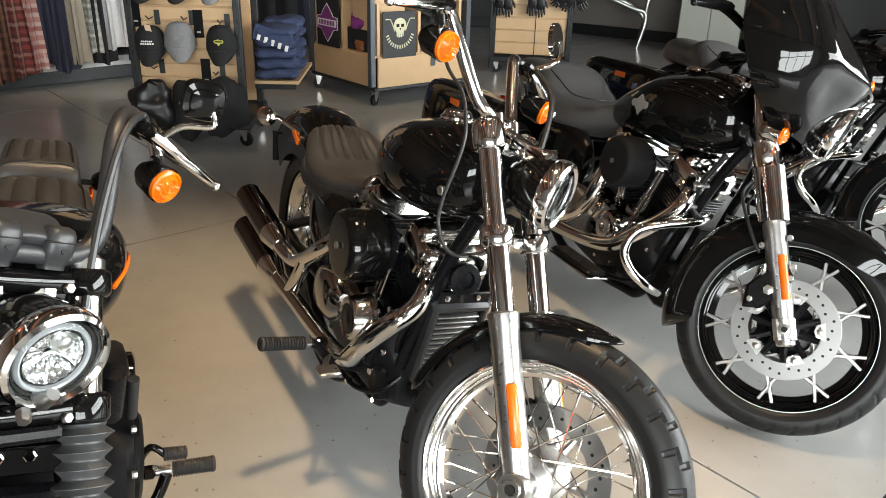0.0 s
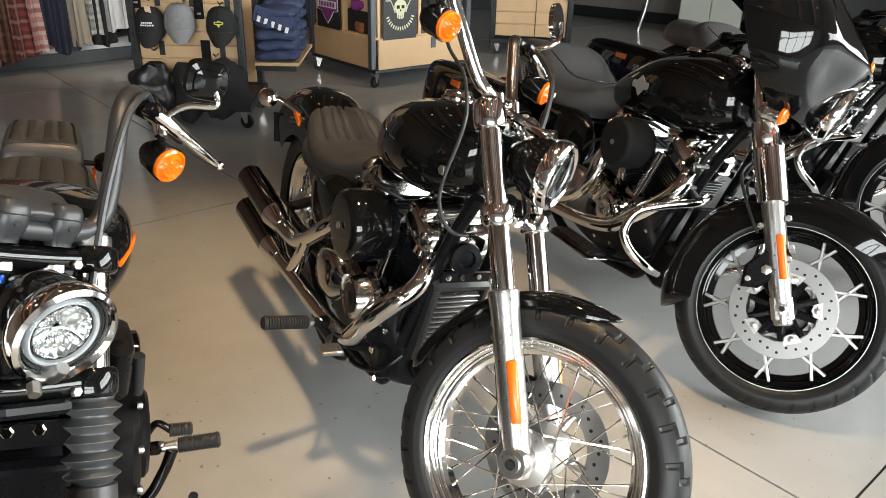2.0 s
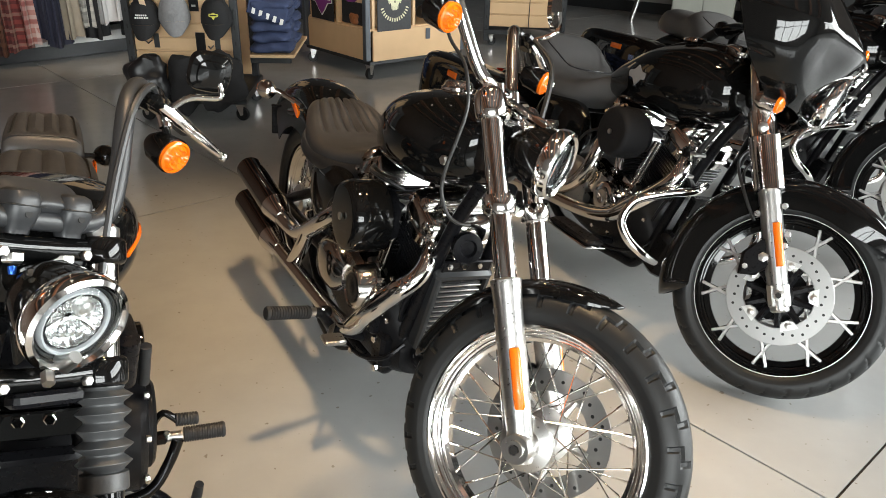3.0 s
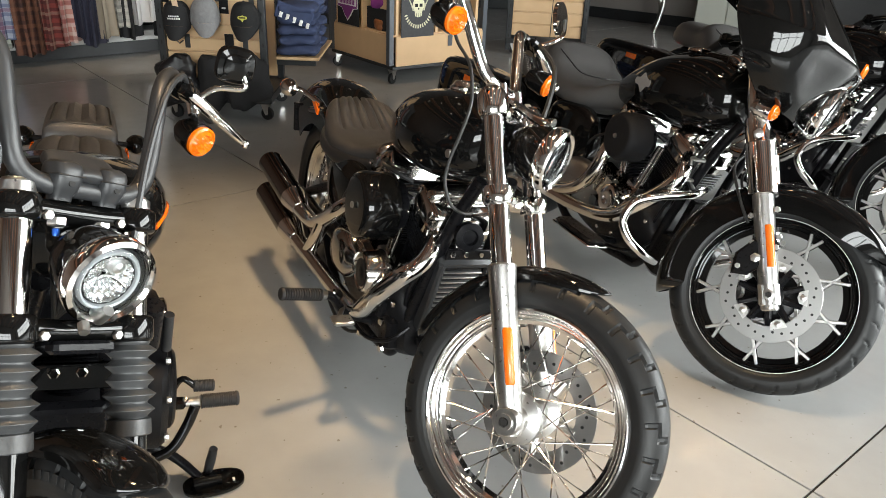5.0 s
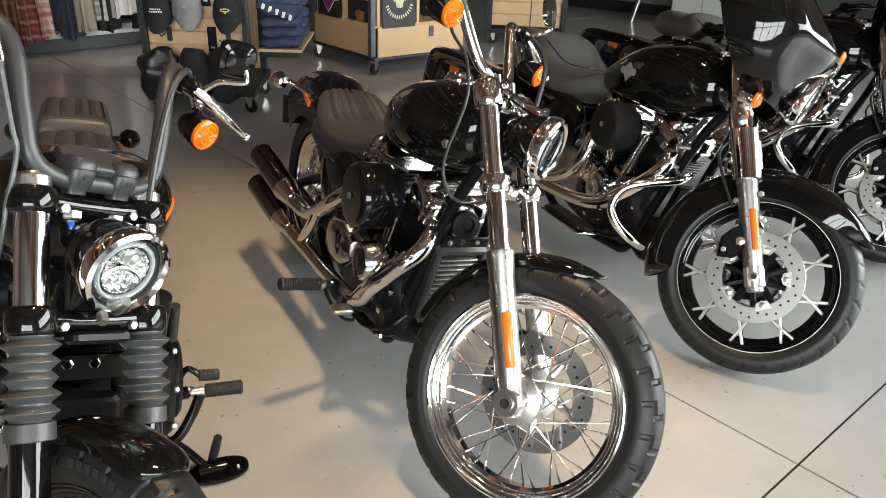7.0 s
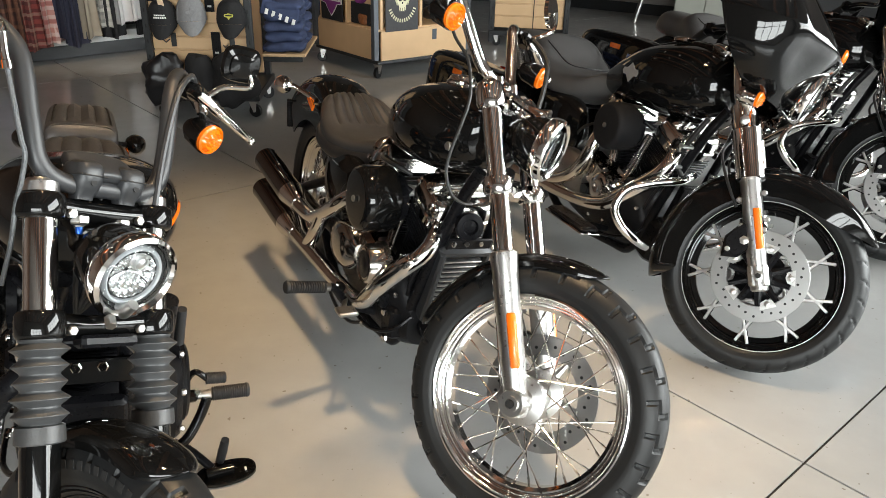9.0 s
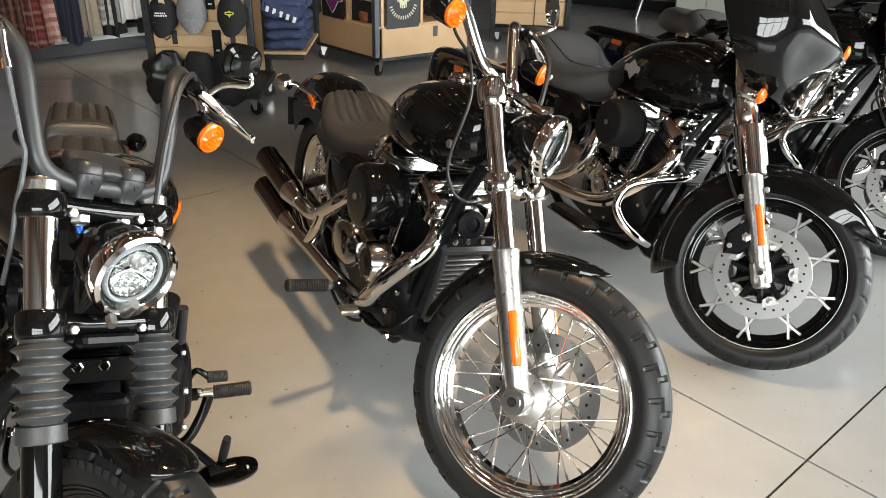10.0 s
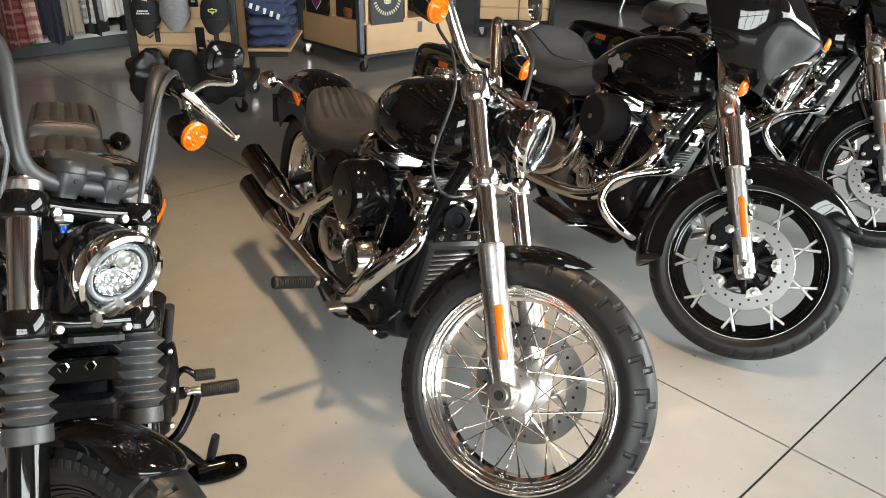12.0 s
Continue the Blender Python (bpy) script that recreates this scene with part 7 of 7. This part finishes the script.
for k in range(15):
    a = radians(198 + 144 * k / 14)
    part("lettering_bar", Geo().box(0.012, 0.003, 0.030, Matrix.Translation((0.135 * math.cos(a), -0.0075, 0.035 + 0.135 * math.sin(a))) @ Matrix.Rotation(-(a + math.pi / 2), 4, "Y"), 0.001), CREAM, pos)
part("lower_mark", Geo().box(0.05, 0.004, 0.09, Matrix.Translation((0.36, -0.004, -0.24)), 0.002), POSTG, pos)
PURC = material("purple_cloth", (0.16, 0.02, 0.15), 0.85, 0, 0.3, 20, bump=0.6, bump_scale=80)


def lump(at, s, mat, label, seed):
    rows = []
    for i in range(11):
        t = -1 + 2 * i / 10
        k = (1 - abs(t) ** 3) ** 0.5
        row = []
        for j in range(24):
            a = 2 * math.pi * j / 24
            p = Vector((s[0] * k * math.cos(a), s[1] * k * math.sin(a), s[2] * t))
            row.append(tuple(p * (1 + 0.5 * noise.noise(p * 13 + Vector((seed, 0, 0))))))
        rows.append(row)
    return solid("folded_cloth", Geo().rings(rows), mat, label, "clothes", "goods in the cubbies", "", UN @ Matrix.Translation(at))


lump((0.10, 0.30, 0.66), (0.10, 0.12, 0.07), PURC, "purple cloth item in a cubby", 2)
part("cubby_box", Geo().box(0.14, 0.30, 0.18, Matrix.Translation((0.10, 0.30, 0.515)), 0.004), FLOCK, unit, "black stock box")
lump((0.05, 0.26, 0.47), (0.05, 0.08, 0.05), material("amber_packets", (0.25, 0.09, 0.03), 0.5, 0, 0.5, 60), "dark amber packets in a cubby", 5)
lump((0.66, 0.10, 0.66), (0.12, 0.08, 0.07), FLOCK, "dark cloth item with white marks in a cubby", 9)
lump((0.70, 0.08, 0.52), (0.12, 0.08, 0.07), BAGM, "dark leather item in a cubby", 12)

# slatwall tower with gloves
TW = Matrix.Translation((0.62, 8.3, 0)) @ Matrix.Rotation(radians(-4), 4, "Z")
tower = thing("display_rack", TW, "black steel slatwall tower hung with gloves", "display rack")
for x in (-0.395, 0.395):
    part("post", Geo().box(0.055, 0.06, 1.8, Matrix.Translation((x, 0, 0.95)), 0.004), RACK, tower)
    for k in range(14):
        # slot shade as a dark strip; the post itself is solid
        part("slot", Geo().box(0.010, 0.003, 0.03, Matrix.Translation((x, -0.0315, 0.20 + 0.1 * k)), 0.001), HOLE, tower)
    caster(tower, x * 0.9, 0.05)
slat_panel(tower, -0.365, 0.365, 0.0, 0.20, 1.6, -1, 0.125)
part("divider", Geo().box(0.008, 0.004, 1.4, Matrix.Translation((0.045, -0.012, 0.90)), 0.001), RACK, tower)
part("base", Geo().box(0.84, 0.5, 0.05, Matrix.Translation((0, 0.2, 0.15)), 0.005), RACK, tower)


def glove(at, yaw, label="black leather riding glove hung fingers down"):
    ob = thing("glove", TW @ Matrix.Translation(at) @ Matrix.Rotation(yaw, 4, "Y"), label, "glove", "gloves on the tower")
    part("palm", loft_body([(-0.045, 0.02, -0.06, 0.10), (-0.03, 0.028, -0.07, 0.13), (0.0, 0.032, -0.07, 0.14), (0.03, 0.028, -0.07, 0.13), (0.045, 0.018, -0.06, 0.10)], 2.6, 3, 18), BAGM, ob)
    for k, (x, l) in enumerate(((-0.036, 0.07), (-0.013, 0.09), (0.011, 0.085), (0.034, 0.065))):
        part("finger", Geo().tube([(x, 0, -0.05), (x * 1.15, -0.008, -0.05 - l * 0.6), (x * 1.2, -0.004, -0.05 - l)], [0.013, 0.012, 0.008], 10), BAGM, ob)
    part("thumb", Geo().tube([(0.04, 0, 0.02), (0.065, -0.01, -0.02), (0.07, -0.01, -0.05)], [0.014, 0.013, 0.008], 10), BAGM, ob)


for x, z, a in ((-0.33, 0.73, 0.06), (-0.25, 0.72, -0.05), (0.0, 0.74, 0.04), (0.08, 0.73, -0.06), (0.30, 0.80, 0.9), (0.38, 0.78, 0.5), (0.22, 0.82, -0.8), (0.46, 0.80, -0.5)):
    glove((x, -0.08, z), a)


# clothes rail along the side
CR = Matrix.Translation((-3.78, 6.62, 0)) @ Matrix.Rotation(radians(48), 4, "Z")
rail = thing("clothes_rail", CR, "wall rail over a white plinth, full of hanging shirts", "clothes rail")
part("plinth", Geo().box(3.4, 0.30, 0.09, Matrix.Translation((0.3, 0.30, 0.165)), 0.004), WHITEW, rail, "white laminate plinth")
part("kickboard", Geo().box(3.4, 0.28, 0.12, Matrix.Translation((0.3, 0.31, 0.061)), 0.003), RACK, rail, "black kickboard")
part("rod", Geo().tube([(-1.4, 0.1, 1.75), (2.0, 0.1, 1.75)], 0.016, 12), CHROME, rail)
part("back_panel", Geo().box(3.4, 0.03, 2.2, Matrix.Translation((0.3, 0.46, 1.2)), 0.003), WALLD, rail)
part("bracket", Geo().box(0.03, 0.30, 0.03, Matrix.Translation((-1.2, 0.25, 1.75)), 0.004), RACK, rail)
part("bracket", Geo().box(0.03, 0.30, 0.03, Matrix.Translation((1.8, 0.25, 1.75)), 0.004), RACK, rail)


def garment(x, width, bottom, mat, label, seed, sleeve=True, y=0.1):
    ob = thing("hanging_shirt", CR @ Matrix.Translation((x, y, 0)) @ Matrix.Rotation(radians(random.uniform(50, 75)), 4, "Z"), label, "shirt", "shirts on the rail")
    rows = []
    n = 22
    for i in range(n + 1):
        t = i / n
        z = 1.62 + (bottom - 1.62) * t
        row = []
        for j in range(40):
            a = 2 * math.pi * j / 40
            fold = (0.010 + 0.022 * t) * math.sin(a * 7 + seed + 1.5 * t) + 0.012 * t * math.sin(a * 13 + seed * 2)
            w = width * (0.50 if t > 0.08 else 0.15 + 4.4 * t) * (1 + 0.03 * math.sin(3 * t + seed))
            row.append(((w + fold) * math.cos(a), (0.055 + 0.025 * t + fold) * math.sin(a), z + 0.012 * math.sin(a * 3 + seed) * t))
        rows.append(row)
    part("body", Geo().rings(rows), mat, ob)
    if sleeve:
        for s in (-1, 1):
            pts, rr = [], []
            for i in range(12):
                t = i / 11
                pts.append((s * (width * 0.50 + 0.02 + 0.02 * math.sin(4 * t + seed)), 0.02 * math.sin(3 * t + seed) - 0.03, 1.52 - (0.62 * t)))
                rr.append(0.075 - 0.018 * t + 0.006 * math.sin(12 * t + seed))
            part("sleeve", Geo().tube(pts, rr, 16), mat, ob)
    part("hanger", Geo().tube([(0, 0, 1.63), (0, 0, 1.74), (0, 0.012, 1.765), (0, 0.02, 1.75)], 0.003, 6), RACK, ob)
    return ob


PL = [plaid("plaid_green_white", (0.50, 0.52, 0.47), (0.07, 0.10, 0.08), (0.05, 0.06, 0.05), 5.5),
      plaid("plaid_blue_white", (0.42, 0.46, 0.56), (0.05, 0.07, 0.20), (0.22, 0.05, 0.12), 4.5),
      plaid("plaid_brown_maroon", (0.13, 0.05, 0.035), (0.035, 0.02, 0.02), (0.22, 0.10, 0.06), 4.5),
      plaid("plaid_red", (0.26, 0.05, 0.045), (0.05, 0.02, 0.02), (0.35, 0.25, 0.2), 5.0),
      plaid("plaid_pink", (0.45, 0.22, 0.19), (0.62, 0.52, 0.48), (0.25, 0.06, 0.06), 4.2),
      material("navy_cloth", (0.028, 0.030, 0.055), 0.85, 0, 0.25, 20, bump=0.5, bump_scale=150),
      material("khaki_cloth", (0.36, 0.31, 0.245), 0.85, 0, 0.12, 16, bump=0.5, bump_scale=150),
      plaid("plaid_grey", (0.42, 0.41, 0.38), (0.16, 0.16, 0.15), (0.6, 0.58, 0.54), 5.0),
      material("black_cloth", (0.012, 0.012, 0.014), 0.85, 0, 0.25, 20, bump=0.5, bump_scale=150),
      material("white_cloth", (0.66, 0.65, 0.65), 0.85, 0, 0.08, 16, bump=0.4, bump_scale=150)]
LB = ["green and white plaid shirt hanging on the rail", "blue and white plaid shirt hanging on the rail", "brown and maroon plaid shirt hanging on the rail", "dark red plaid shirt hanging on the rail", "faded pink plaid shirt hanging on the rail",
      "navy cloth jacket hanging on the rail", "khaki work shirt hanging on the rail", "grey checked shirt hanging on the rail", "black shirt hanging on the rail", "white shirt hanging on the rail"]
for k, (x, mi, bt) in enumerate(((-0.57, 0, 0.28), (-0.45, 0, 0.22), (-0.35, 1, 0.30), (-0.21, 2, 0.16), (-0.10, 2, 0.18), (0.01, 3, 0.20), (0.12, 4, 0.24), (0.26, 5, 0.28), (0.36, 5, 0.20), (0.49, 6, 0.26), (0.61, 7, 0.34), (0.70, 8, 0.24), (0.81, 9, 0.36), (0.92, 9, 0.38), (1.03, 8, 0.24), (1.16, 8, 0.24), (1.28, 8, 0.30))):
    garment(x, 0.40, bt - 0.06, PL[mi], LB[mi], k * 1.7)

# dark jackets on the partition and a silver work stand, cabinet and door at the back
DJ = Matrix.Translation((-2.2, 9.4, 0))
for k in range(9):
    g = Geo()
    x = -0.72 + 0.25 * k
    rows = []
    for i in range(12):
        t = i / 11
        rows.append([((0.15 + 0.012 * math.sin(6 * a + k)) * math.cos(a), (0.07 + 0.02 * t + 0.012 * math.sin(5 * a + k)) * math.sin(a), 1.5 - 1.36 * t + 0.06 * ((k * 7) % 3) * t) for a in [2 * math.pi * j / 28 for j in range(28)]])
    g.rings(rows)
    solid("hanging_jacket", g, PL[8] if k % 4 else PL[5], "black jacket hanging on a dark rail", "jacket", "dark jackets", "", DJ @ Matrix.Translation((x, 0, 0)))
dr = thing("clothes_rail", DJ, "dark clothes rail holding black jackets", "clothes rail")
part("rod", Geo().tube([(-0.8, 0, 1.52), (1.6, 0, 1.52)], 0.014, 10), RACK, dr)
for x in (-0.8, 1.6):
    part("upright", Geo().tube([(x, 0, 0.0), (x, 0, 1.53)], 0.016, 10), RACK, dr)
part("stripe_rail", Geo().box(0.02, 0.02, 1.4, Matrix.Translation((-0.40, -0.20, 0.9)), 0.003), WHITEW, dr)

ST = Matrix.Translation((2.15, 10.6, 0))
stand = thing("work_stand", ST, "bare silver tubular frame standing by the wall", "stand")
for pts in ([(-0.75, 0.0, 1.0), (-0.55, 0, 0.72), (-0.1, -0.05, 0.52), (0.12, -0.05, 0.42), (0.05, -0.05, 0.0)], [(0.55, 0, 1.0), (0.35, 0, 0.80), (0.15, 0, 0.62), (0.12, -0.05, 0.42)], [(-0.55, 0.25, 0.85), (-0.1, 0.25, 0.7), (0.35, 0.25, 0.8)], [(-0.5, 0, 0.70), (-0.45, 0.12, 0.62), (-0.1, 0.2, 0.55), (0.15, 0.2, 0.35), (0.1, 0.2, 0.0)]):
    part("tube", Geo().tube(pts, 0.028, 12, smooth=5), STEEL, stand, "silver painted tube")
cab = thing("cabinet", Matrix.Translation((3.05, 10.3, 0)) @ Matrix.Rotation(radians(-20), 4, "Z"), "tall pale beige metal cabinet", "cabinet")
part("body", Geo().box(0.75, 0.5, 1.9, Matrix.Translation((0, 0, 0.95)), 0.006), GREYCAB, cab)
part("door", Geo().box(0.36, 0.02, 1.8, Matrix.Translation((-0.185, -0.262, 0.96)), 0.004), GREYCAB, cab)
part("door", Geo().box(0.36, 0.02, 1.8, Matrix.Translation((0.185, -0.262, 0.96)), 0.004), GREYCAB, cab)
part("handle", Geo().box(0.02, 0.03, 0.14, Matrix.Translation((-0.03, -0.285, 1.0)), 0.004), RACK, cab)
slab("wall_dark_bay", 2.2, 0.12, HT, (4.7, 10.0, HT / 2), WALLD, "charcoal wall beside the cabinet")
slab("door_1", 0.5, 0.06, 2.2, (3.72, 9.95, 1.1), FRAMEM, "dark door in the charcoal wall", "door")
